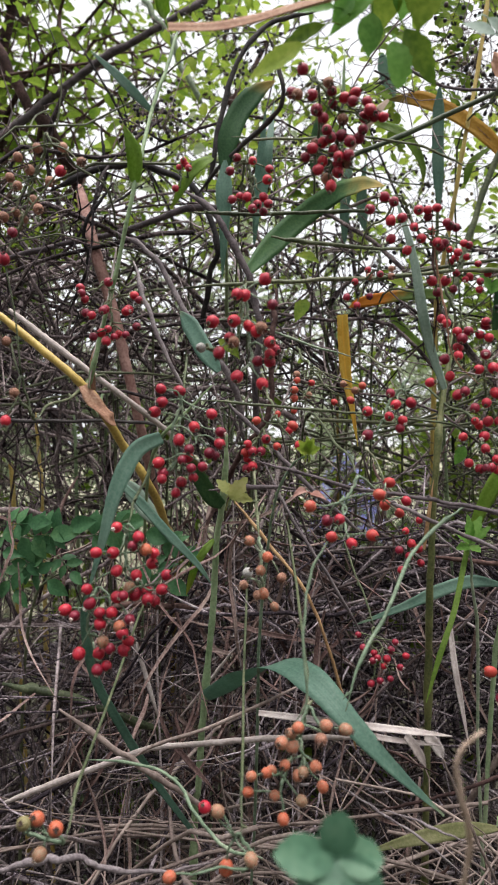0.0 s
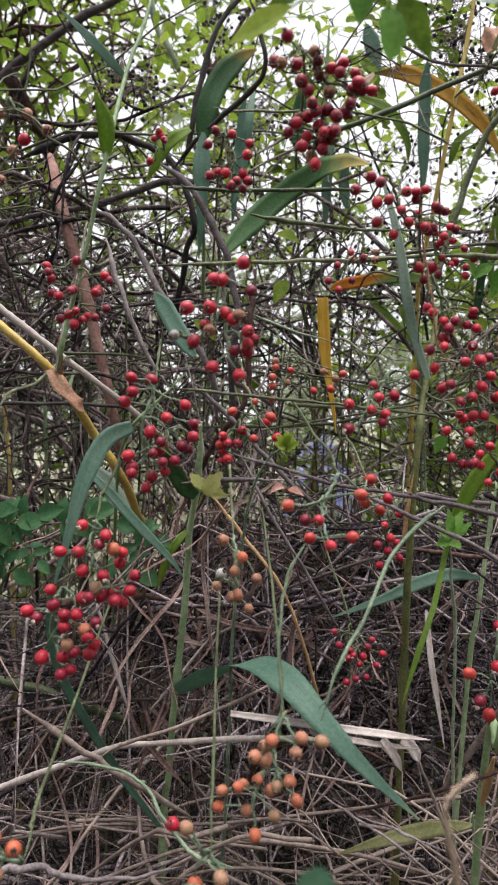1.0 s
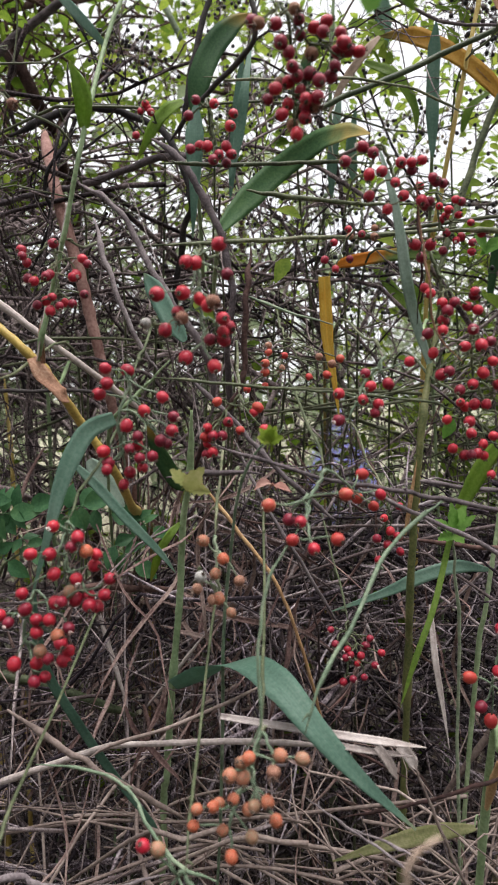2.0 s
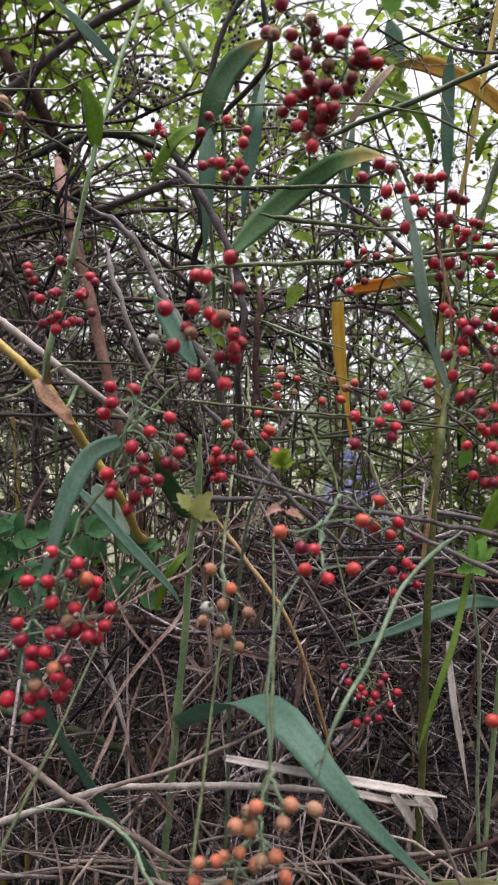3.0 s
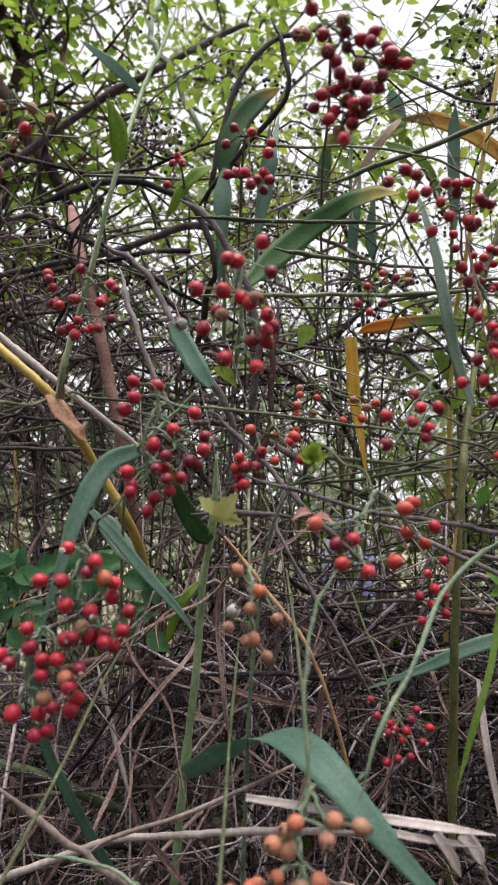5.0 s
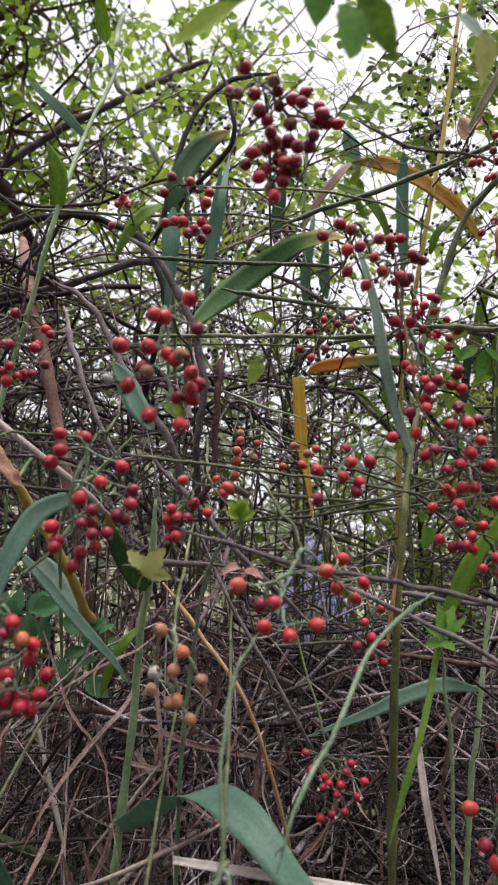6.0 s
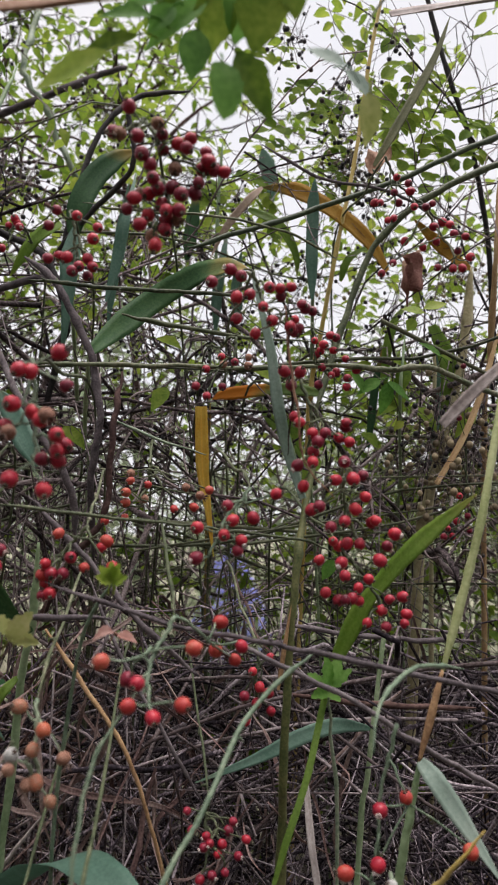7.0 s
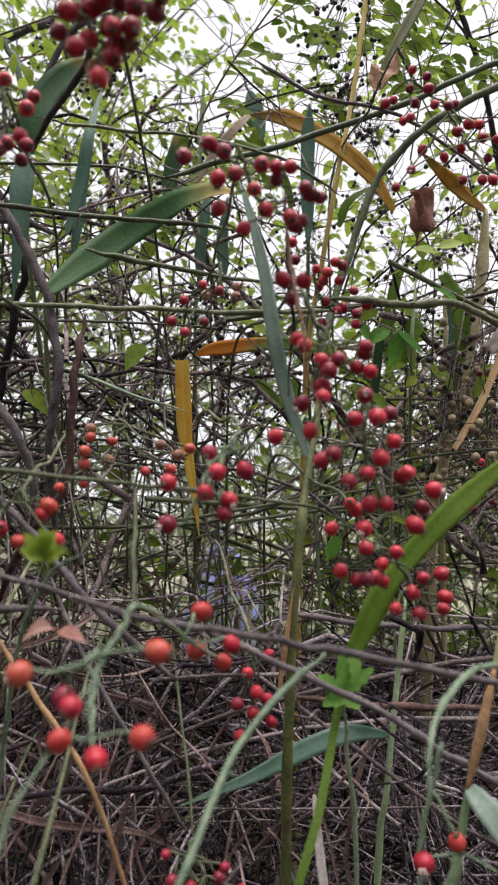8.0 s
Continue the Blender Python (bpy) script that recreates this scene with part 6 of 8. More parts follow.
blade(g, [(0.182, 0.6, 1.019), (0.196, 0.61, 1.055), (0.215, 0.63, 1.092), (0.235, 0.66, 1.14), (0.249, 0.675, 1.167)], 0.0050, BLADE_FRESH, (30, 10), point=0.1, base=0.02)
blade(g, [(0.245, 0.67, 1.163), (0.259, 0.655, 1.2), (0.273, 0.63, 1.231), (0.295, 0.605, 1.263), (0.324, 0.59, 1.292)], 0.0165, BLADE_FRESH, (0, -10), face=(0, -0.65, 0.75), point=0.7, base=0.5)
g = reed("yellow thin reed rising through the canes", [(0.33, 1.28, 0), (0.316, 1.1, 1.311), (0.31, 1.05, 1.459), (0.318, 1.02, 1.549), (0.336, 1, 1.674), (0.356, 1, 1.785), (0.376, 1, 1.936), (0.395, 1, 2.047)], 0.0036, REED_YELLOW, knots=0.2)
g = reed("pale thick reed with withered top", [(0.47, 1.231, 0), (0.484, 1.1, 1.194), (0.488, 1.08, 1.295), (0.503, 1.06, 1.394), (0.527, 1.05, 1.496), (0.54, 1.05, 1.579), (0.548, 1.05, 1.66)], 0.0085, REED_TAN, knots=0.3)
blade(g, [(0.548, 1.05, 1.656), (0.508, 1.03, 1.666), (0.474, 1.02, 1.687), (0.448, 1.02, 1.711)], 0.02, BLADE_ORANGE, (0, 40), ruffle=0.1)
blade(g, [(0.486, 1.05, 1.567), (0.508, 1.05, 1.517), (0.508, 1.05, 1.451), (0.495, 1.06, 1.365)], 0.03, BLADE_FRESH, (0, 30), base=0.5)
blade(g, [(0.444, 1.03, 1.615), (0.454, 1.03, 1.653), (0.471, 1.03, 1.677)], 0.026, BLADE_DEAD, (10, 90), fold=0.5, ruffle=0.3, label="crumpled red-brown dead leaf")
blade(g, [(0.423, 0.98, 1.639), (0.427, 0.975, 1.614), (0.414, 0.97, 1.588), (0.423, 0.98, 1.567)], 0.034, LEAF_ROSE, (10, 70), fold=0.55, ruffle=0.35, base=0.6, label="crumpled red-brown dead leaf")
blade(g, [(0.343, 0.9, 1.706), (0.362, 0.9, 1.727), (0.378, 0.9, 1.756)], 0.035, BLADE_DEAD, (0, 90), fold=0.5, ruffle=0.3, label="crumpled brown dead leaf")
g = reed("thin green reed behind the canes", [(0.653, 1.48, 0), (0.533, 1.3, 1.182), (0.458, 1.1, 1.339), (0.402, 0.95, 1.435), (0.409, 0.95, 1.525)], 0.0026, REED_STEM, knots=0.2)
g = reed("green reed among the runners", [(0.28, 1.68, 0), (0.208, 1.5, 1.474), (0.188, 1.2, 1.599), (0.18, 1.15, 1.725), (0.184, 1.15, 1.875)], 0.0036, REED_STEM, knots=0.2)
blade(g, [(0.184, 1.15, 1.564), (0.184, 1.15, 1.62), (0.19, 1.15, 1.677), (0.199, 1.17, 1.737)], 0.016, BLADE_BLUE, (0, 0), base=0.15)
blade(g, [(0.224, 1.2, 1.602), (0.219, 1.2, 1.652), (0.226, 1.2, 1.721)], 0.018, BLADE_BLUE, (0, 0), base=0.15)
blade(g, [(0.138, 1.2, 1.692), (0.144, 1.2, 1.76), (0.151, 1.2, 1.819)], 0.022, BLADE_GREEN, (0, 0), base=0.15)
blade(g, [(0.271, 1.3, 1.959), (0.283, 1.3, 1.911), (0.292, 1.3, 1.853)], 0.03, BLADE_BLUE, (0, 0), base=0.15)
blade(g, [(0.317, 0.8, 1.655), (0.347, 0.8, 1.712), (0.384, 0.8, 1.786), (0.405, 0.8, 1.845)], 0.0105, BLADE_OLIVE, (0, 30))
g = reed("thin yellow reed beside the brambles", [(-0.308, 1.26, 0), (-0.324, 1.2, 1.082), (-0.329, 1.2, 1.187), (-0.337, 1.2, 1.292)], 0.004, REED_YELLOW, knots=0.2)
g = reed("thin green reed beside the brambles", [(-0.281, 1.36, 0), (-0.292, 1.3, 1.131), (-0.298, 1.3, 1.298)], 0.004, REED_STEM, knots=0.2)
g = reed("dry reed beside the brambles", [(-0.345, 1.26, 0), (-0.372, 1.2, 1.082), (-0.382, 1.2, 1.206)], 0.005, REED_YELLOW, knots=0.2)

# ---- dry stalks ----
straw("long pale straw lying across the brambles", [(-0.216, 0.72, 0.873), (-0.18, 0.71, 0.891), (-0.116, 0.69, 0.923), (-0.065, 0.67, 0.949), (-0.052, 0.665, 0.954), (0.003, 0.64, 0.969), (0.057, 0.61, 0.986), (0.125, 0.57, 1.003)], 0.0034, STRAW)
straw("split flattened straw with broken end", [(0.042, 0.6, 1.011), (0.113, 0.57, 1.014), (0.154, 0.555, 1.015), (0.189, 0.545, 1.015)], 0.002, STRAW, flat=0.006)
straw("split flattened straw with broken end", [(0.103, 0.565, 1.012), (0.145, 0.555, 1.008), (0.182, 0.55, 1.006)], 0.002, STRAW, flat=0.0045)
straw("broken bit of pale straw", [(0.155, 0.55, 1.013), (0.163, 0.55, 1.002), (0.17, 0.55, 0.989)], 0.002, STRAW, flat=0.007)
straw("pale dry stalk leaning through the canes", [(-0.24, 0.8, 1.39), (-0.192, 0.8, 1.352), (-0.147, 0.8, 1.318), (-0.08, 0.82, 1.266), (-0.044, 0.85, 1.232)], 0.0042, STRAW)
straw("stout brown dead stalk among the canes", [(-0.237, 1.1, 1.641), (-0.192, 1, 1.524), (-0.163, 0.98, 1.436), (-0.142, 0.98, 1.353), (-0.121, 0.98, 1.263), (-0.106, 1.02, 1.162), (-0.095, 1.1, 1.041)], 0.0085, STALK_RED)
straw("rust-coloured dry stalk leaning in the brambles", [(0.018, 0.72, 1.179), (0.055, 0.7, 1.136), (0.089, 0.68, 1.092), (0.113, 0.68, 1.029), (0.138, 0.7, 0.937)], 0.0019, STRAW_ORANGE)
straw("pale grass stalk with a fine tip", [(-0.094, 0.68, 1.426), (-0.1, 0.67, 1.375), (-0.11, 0.66, 1.325), (-0.116, 0.66, 1.289)], 0.0013, STRAW)
straw("curled tan straw standing beside the long blade", [(0.119, 0.258, 1.136), (0.115, 0.259, 1.132), (0.112, 0.26, 1.128), (0.111, 0.262, 1.121), (0.114, 0.266, 1.11), (0.118, 0.272, 1.097), (0.121, 0.28, 1.082), (0.122, 0.29, 1.064), (0.125, 0.31, 1.042), (0.138, 0.36, 0.98), (0.15, 0.46, 0.7), (0.16, 0.62, 0.0)], 0.0013, STRAW_PALE)
sheathed = straw("thin tan stalk rising from a papery sheath", [(0.183, 0.556, 0.997), (0.193, 0.557, 0.973), (0.21, 0.56, 0.932), (0.228, 0.565, 0.894), (0.251, 0.58, 0.84)], 0.0014, BARK_TAN)
blade(sheathed, [(0.171, 0.555, 1.011), (0.177, 0.554, 1.006), (0.185, 0.556, 0.993)], 0.0085, STRAW, (0, 20), fold=0.5, point=0.5, base=0.8, label="papery grey-tan sheath")
straw("broad brown dead stalk leaning in the brambles", [(0.343, 0.8, 0.935), (0.322, 0.815, 0.886), (0.291, 0.84, 0.815), (0.279, 0.86, 0.768)], 0.0042, BARK_TAN)
straw("pale straw with a cut end", [(0.294, 0.578, 1.338), (0.31, 0.57, 1.357), (0.327, 0.56, 1.375), (0.348, 0.54, 1.395)], 0.003, STRAW, flat=0.009)
straw("rust-brown dry grass blade", [(0.449, 0.95, 1.33), (0.484, 0.95, 1.388), (0.512, 0.95, 1.454), (0.543, 0.95, 1.556)], 0.002, STRAW_ORANGE, flat=0.008)
straw("grey dry stem leaning in the brambles", [(-0.078, 0.85, 0.911), (-0.106, 0.86, 0.995), (-0.124, 0.88, 1.038)], 0.003, STRAW)
straw("thin grey dry stem in the brambles", [(-0.045, 0.8, 0.93), (-0.019, 0.79, 0.965), (0.024, 0.78, 1.023)], 0.002, STRAW)
straw("thin dry stem hanging with the hips", [(0.178, 0.56, 1.409), (0.181, 0.56, 1.377), (0.186, 0.55, 1.335), (0.191, 0.55, 1.305), (0.21, 0.55, 1.283)], 0.0009, BLADE_DEAD)

# ---- broad leaves near the camera ----
straw("bent rust-brown dry blade hanging from above", [(-0.008, 0.39, 1.462), (0.018, 0.39, 1.462), (0.039, 0.39, 1.466), (0.06, 0.39, 1.472), (0.085, 0.39, 1.479), (0.109, 0.39, 1.486)], 0.003, BLADE_DEAD, flat=0.0088)
g = thing("climbing_vine", (0.62, 0.45, 0), "climbing vine with soft green leaves hanging over the thicket", "vine")
cane(g, [(0.321, 0.55, 1.692), (0.23, 0.475, 1.585), (0.17, 0.425, 1.528), (0.125, 0.405, 1.507), (0.075, 0.405, 1.508), (0.0, 0.42, 1.54)], 0.0013, 0.0018, CANE_GREEN, 0.0009, 0)
cane(g, [(0.62, 0.45, 0), (0.64, 0.50, 0.9), (0.58, 0.54, 1.5), (0.36, 0.54, 1.66)], 0.003, 0.002, CANE_GREEN)
cane(g, [(0.23, 0.475, 1.585), (0.205, 0.46, 1.545), (0.196, 0.458, 1.52)], 0.0008, 0.0006, CANE_GREEN, 0.0004, 0)
small_leaf(g, (0.068, 0.410, 1.465), (-0.871, 0.396, -0.290), (0.1, -0.95, 0.3), 0.038, 0.0164, LEAF_YGREEN, LANCE, 0.15, 0.22)
small_leaf(g, (0.118, 0.405, 1.463), (0.113, -0.151, -0.982), (0.3, -0.95, 0.2), 0.026, 0.0162, LEAF_VINE, ROUND, 0.15, 0.22)
small_leaf(g, (0.125, 0.410, 1.473), (0.397, -0.185, -0.899), (-0.3, -0.95, 0.2), 0.038, 0.0160, LEAF_GREEN, OVATE, 0.15, 0.22)
small_leaf(g, (0.111, 0.417, 1.502), (-0.783, 0.000, -0.621), (0.1, -0.95, 0.3), 0.037, 0.0142, LEAF_VINE, OVATE, 0.15, 0.22)
small_leaf(g, (0.086, 0.417, 1.490), (-0.997, 0.000, 0.083), (0.1, -0.95, 0.3), 0.024, 0.0115, LEAF_VINE, LANCE, 0.15, 0.22)
small_leaf(g, (0.080, 0.417, 1.480), (-0.938, 0.000, -0.347), (0.1, -0.95, 0.3), 0.029, 0.0113, LEAF_GREEN, LANCE, 0.15, 0.22)
small_leaf(g, (0.107, 0.417, 1.487), (-0.077, 0.000, -0.997), (0.1, -0.95, 0.3), 0.026, 0.0163, LEAF_VINE, OVATE, 0.15, 0.22)
small_leaf(g, (0.136, 0.405, 1.506), (-0.114, 0.000, -0.994), (0.1, -0.95, 0.3), 0.035, 0.0256, LEAF_GREEN, OVATE, 0.15, 0.22)
small_leaf(g, (0.117, 0.417, 1.510), (-0.124, 0.000, -0.992), (0.1, -0.95, 0.3), 0.032, 0.0213, LEAF_GREEN, OVATE, 0.15, 0.22)
small_leaf(g, (0.146, 0.405, 1.506), (0.298, 0.000, -0.954), (0.1, -0.95, 0.3), 0.017, 0.0153, LEAF_GREEN, OVATE, 0.15, 0.22)
small_leaf(g, (0.102, 0.429, 1.520), (-0.921, 0.000, -0.391), (0.1, -0.95, 0.3), 0.036, 0.0163, LEAF_VINE, OVATE, 0.15, 0.22)
small_leaf(g, (0.096, 0.417, 1.497), (-0.625, 0.000, -0.781), (0.1, -0.95, 0.3), 0.019, 0.0129, LEAF_VINE, OVATE, 0.15, 0.22)
small_leaf(g, (0.128, 0.417, 1.511), (-0.110, 0.000, -0.994), (0.1, -0.95, 0.3), 0.027, 0.0189, LEAF_VINE, OVATE, 0.15, 0.22)
small_leaf(g, (0.091, 0.429, 1.515), (0.229, 0.000, -0.973), (0.1, -0.95, 0.3), 0.017, 0.0142, LEAF_GREEN, OVATE, 0.15, 0.22)
# two leaves whose sheen from the sky is put into a whitish colour
small_leaf(g, (0.170, 0.392, 1.459), (-0.884, 0.000, 0.468), (0.1, -0.95, 0.3), 0.019, 0.0094, BLADE_PALE, OVATE, 0.15, 0.22)
small_leaf(g, (0.193, 0.475, 1.519), (0.819, 0.000, -0.573), (0.1, -0.95, 0.3), 0.024, 0.0116, BLADE_PALE, OVATE, 0.15, 0.22)
small_leaf(g, (0.201, 0.455, 1.493), (0.000, 0.000, -1.000), (0.1, -0.95, 0.3), 0.028, 0.0136, LEAF_YELLOW, OVATE, 0.15, 0.22)
g = thing("clover_plant", (0.08, 0.52, 0), "small plant with rounded blue-green leaflets below the hips", "small plant")
cane(g, [(0.08, 0.52, 0), (0.08, 0.40, 0.6), (0.074, 0.28, 1.0), (0.072, 0.245, 1.09)], 0.0012, 0.0009, CANE_PALE)
small_leaf(g, (0.066, 0.245, 1.1), (0.134, -0.135, 0.982), (0, -0.75, 0.65), 0.015, 0.0125, LEAF_BLUE, ROUND, 0.1, 0.15)
small_leaf(g, (0.066, 0.245, 1.099), (-0.948, -0.236, 0.211), (0, -0.75, 0.65), 0.021, 0.0135, LEAF_BLUE, ROUND, 0.1, 0.15)
small_leaf(g, (0.067, 0.245, 1.099), (0.986, -0.131, 0.102), (0, -0.75, 0.65), 0.015, 0.0125, LEAF_BLUE, ROUND, 0.1, 0.15)
small_leaf(g, (0.066, 0.245, 1.099), (-0.684, -0.59, -0.428), (0, -0.75, 0.65), 0.017, 0.0145, LEAF_BLUE, ROUND, 0.1, 0.15)
small_leaf(g, (0.067, 0.245, 1.099), (0.66, -0.563, -0.498), (0, -0.75, 0.65), 0.018, 0.0145, LEAF_BLUE, ROUND, 0.1, 0.15)
g = thing("young_vine", (0.30, 0.85, 0), "young vine with fresh lobed green leaves", "vine")
cane(g, [(0.30, 0.85, 0), (0.28, 0.75, 0.6), (0.25, 0.68, 1.05), (0.235, 0.655, 1.15)], 0.002, 0.0012, CANE_PALE)
small_leaf(g, (0.236, 0.655, 1.146), (-0.136, -0.463, 0.876), (0, -0.8, 0.7), 0.030, 0.0115, LEAF_FERN, LOBED, 0.1, 0.15)
small_leaf(g, (0.235, 0.655, 1.147), (-0.658, -0.535, 0.53), (0, -0.8, 0.7), 0.025, 0.0115, LEAF_FERN, LOBED, 0.1, 0.15)
small_leaf(g, (0.237, 0.655, 1.147), (0.471, -0.568, 0.675), (0, -0.8, 0.7), 0.024, 0.0115, LEAF_FERN, LOBED, 0.1, 0.15)
small_leaf(g, (0.236, 0.655, 1.144), (0.328, -0.926, -0.188), (0, -0.8, 0.7), 0.015, 0.0115, LEAF_FERN, LOBED, 0.1, 0.15)
small_leaf(g, (0.235, 0.655, 1.144), (-0.709, -0.705, -0.002), (0, -0.8, 0.7), 0.020, 0.0115, LEAF_FERN, LOBED, 0.1, 0.15)
small_leaf(g, (0.237, 0.655, 1.151), (0.178, -0.533, 0.827), (0, -0.8, 0.7), 0.025, 0.0115, LEAF_FERN, LOBED, 0.1, 0.15)
g = thing("yellowing_vine", (0.0, 0.85, 0), "thin vine with a few yellowing leaves", "vine")
cane(g, [(0.0, 0.85, 0), (0.03, 0.72, 0.7), (0.05, 0.62, 1.15), (0.09, 0.60, 1.24)], 0.0018, 0.001, CANE_PALE)
small_leaf(g, (0.02, 0.55, 1.195), (0.52, -0.457, 0.721), (0, -1, 0.4), 0.022, 0.015, LEAF_YELLOW, LOBED, 0.2, 0.3)
small_leaf(g, (0.02, 0.55, 1.199), (-0.662, 0, 0.749), (0.2, -1, 0.6), 0.015, 0.011, LEAF_YELLOW, LOBED, 0.2, 0.3)
small_leaf(g, (0.022, 0.55, 1.198), (0.916, -0.313, -0.25), (0, -1, 0.1), 0.016, 0.01, LEAF_YELLOW, LOBED, 0.2, 0.3)
small_leaf(g, (0.077, 0.52, 1.231), (0.315, -0.556, 0.769), (0, -1, 0.3), 0.012, 0.0080, LEAF_YGREEN, LOBED, 0.2, 0.3)
small_leaf(g, (0.077, 0.52, 1.231), (-0.459, -0.584, 0.67), (0, -1, 0.3), 0.012, 0.0080, LEAF_YGREEN, LOBED, 0.2, 0.3)
small_leaf(g, (0.078, 0.52, 1.231), (0.656, -0.684, 0.32), (0, -1, 0.3), 0.010, 0.0080, LEAF_YGREEN, LOBED, 0.2, 0.3)
small_leaf(g, (0.077, 0.52, 1.231), (-0.694, -0.651, 0.307), (0, -1, 0.3), 0.010, 0.0080, LEAF_YGREEN, LOBED, 0.2, 0.3)
small_leaf(g, (0.078, 0.52, 1.231), (-0.084, -0.562, 0.823), (0, -1, 0.3), 0.012, 0.0080, LEAF_YGREEN, LOBED, 0.2, 0.3)
small_leaf(g, (0.079, 0.545, 1.2), (-0.956, -0.283, -0.079), (0.1, -0.5, 0.9), 0.012, 0.009, LEAF_ROSE, OVATE, 0.7, 0.9)
small_leaf(g, (0.081, 0.545, 1.199), (0.951, -0.307, -0.036), (-0.1, -0.4, 0.9), 0.012, 0.009, LEAF_ROSE, OVATE, 0.7, 0.9)
g = thing("shade_weed", (-0.30, 1.05, 0), "dark green weed with compound leaves in the shade", "weed")
cane(g, [(-0.30, 1.05, 0), (-0.30, 1.02, 0.6), (-0.26, 0.93, 1.0), (-0.2, 0.9, 1.08)], 0.003, 0.0015, CANE_GREEN)
compound_leaf(g, (-0.257, 0.86, 1.123), (0.965, -0.24, 0.109), (0.3394189830407497, -1, 0.35), 0.052, LEAF_WEED, 2, 0.62, OVATE, 0.66)
compound_leaf(g, (-0.229, 0.86, 1.11), (-0.386, -0.384, -0.839), (0.15412969464776527, -1, 0.35), 0.032, LEAF_WEED, 2, 0.62, OVATE, 0.66)
compound_leaf(g, (-0.202, 0.86, 1.11), (-0.634, -0.603, 0.485), (-0.3020344412450482, -1, 0.35), 0.020, LEAF_WEED, 2, 0.62, OVATE, 0.66)
compound_leaf(g, (-0.202, 0.86, 1.103), (0.668, -0.411, -0.62), (0.10645109127145935, -1, 0.35), 0.030, LEAF_WEED, 2, 0.62, OVATE, 0.66)
compound_leaf(g, (-0.243, 0.86, 1.096), (0.789, -0.294, -0.539), (-0.3987309943860073, -1, 0.35), 0.042, LEAF_WEED, 2, 0.62, OVATE, 0.66)
compound_leaf(g, (-0.141, 0.86, 1.137), (0.959, -0.247, -0.138), (-0.17094995323538492, -1, 0.35), 0.050, LEAF_WEED, 2, 0.62, OVATE, 0.66)
compound_leaf(g, (-0.072, 0.86, 1.123), (0.849, -0.399, -0.347), (-0.05192260918876784, -1, 0.35), 0.031, LEAF_WEED, 2, 0.62, OVATE, 0.66)
compound_leaf(g, (-0.27, 0.86, 1.089), (0.585, -0.341, -0.736), (-0.03106604770031851, -1, 0.35), 0.036, LEAF_WEED, 2, 0.62, OVATE, 0.66)
compound_leaf(g, (-0.229, 0.86, 1.123), (0.925, -0.253, 0.283), (0.23079024088072964, -1, 0.35), 0.049, LEAF_WEED, 2, 0.62, OVATE, 0.66)
compound_leaf(g, (-0.168, 0.86, 1.123), (0.91, -0.254, 0.326), (0.04699482927768378, -1, 0.35), 0.049, LEAF_WEED, 2, 0.62, OVATE, 0.66)
compound_leaf(g, (-0.271, 0.86, 1.137), (0.941, -0.309, 0.135), (0.11806320084757671, -1, 0.35), 0.040, LEAF_WEED, 2, 0.62, OVATE, 0.66)
compound_leaf(g, (-0.1, 0.86, 1.096), (0.805, -0.285, -0.521), (-0.04016445677712255, -1, 0.35), 0.043, LEAF_WEED, 2, 0.62, OVATE, 0.66)
compound_leaf(g, (-0.298, 0.86, 1.11), (0.938, -0.342, -0.066), (0.18496599162136473, -1, 0.35), 0.036, LEAF_WEED, 2, 0.62, OVATE, 0.66)

# ---- sprays of dark berries and round leaflets behind ----
far_bush = thing("berry_bush", (0.45, 1.7, 0), "tall bramble with sprays of small black berries and round green leaflets", "bush")
for x, y, z, r in ((0.45, 1.7, 1.9, 0.006), (-0.1, 1.6, 2.0, 0.005), (0.8, 1.5, 1.8, 0.006), (-0.4, 1.5, 1.8, 0.005)):
    cane(far_bush, [(x, y, 0), (x + 0.05, y - 0.05, 0.9), (x, y - 0.15, z * 0.8), (x - 0.2, y - 0.3, z)], r, 0.002, CANE_DARK, 0.006)
berry_spray(far_bush, (-0.105, 1.1, 1.734), 0.07, 34, BERRY_BLACK, 0.0033)
berry_spray(far_bush, (-0.139, 1.15, 1.776), 0.05, 18, BERRY_BLACK, 0.0033)
berry_spray(far_bush, (0.162, 1.2, 1.682), 0.06, 18, BERRY_BLACK, 0.0033)
berry_spray(far_bush, (0.444, 1.3, 1.934), 0.08, 22, BERRY_BLACK, 0.0033)
berry_spray(far_bush, (0.285, 1.3, 1.437), 0.075, 34, BERRY_BLACK, 0.0033)
berry_spray(far_bush, (0.056, 1.2, 1.619), 0.05, 16, BERRY_BLACK, 0.0033)
berry_spray(far_bush, (0.008, 1.25, 1.887), 0.055, 26, BERRY_BLACK, 0.0033)
berry_spray(far_bush, (-0.139, 1.1, 1.765), 0.06, 24, BERRY_BLACK, 0.0033)
berry_spray(far_bush, (0.135, 1.3, 1.87), 0.055, 26, BERRY_BLACK, 0.0033)
berry_spray(far_bush, (0.112, 1.3, 1.768), 0.05, 14, BERRY_BLACK, 0.0033)
berry_spray(far_bush, (0.467, 1.25, 1.854), 0.07, 26, BERRY_BLACK, 0.0033)
berry_spray(far_bush, (0.504, 1.3, 1.787), 0.06, 18, BERRY_BLACK, 0.0033)
berry_spray(far_bush, (0.425, 1.3, 1.989), 0.07, 18, BERRY_BLACK, 0.0033)
berry_spray(far_bush, (0.353, 1.4, 1.695), 0.06, 16, BERRY_BLACK, 0.0033)
berry_spray(far_bush, (0.306, 1.4, 1.47), 0.08, 30, BERRY_BLACK, 0.0033)
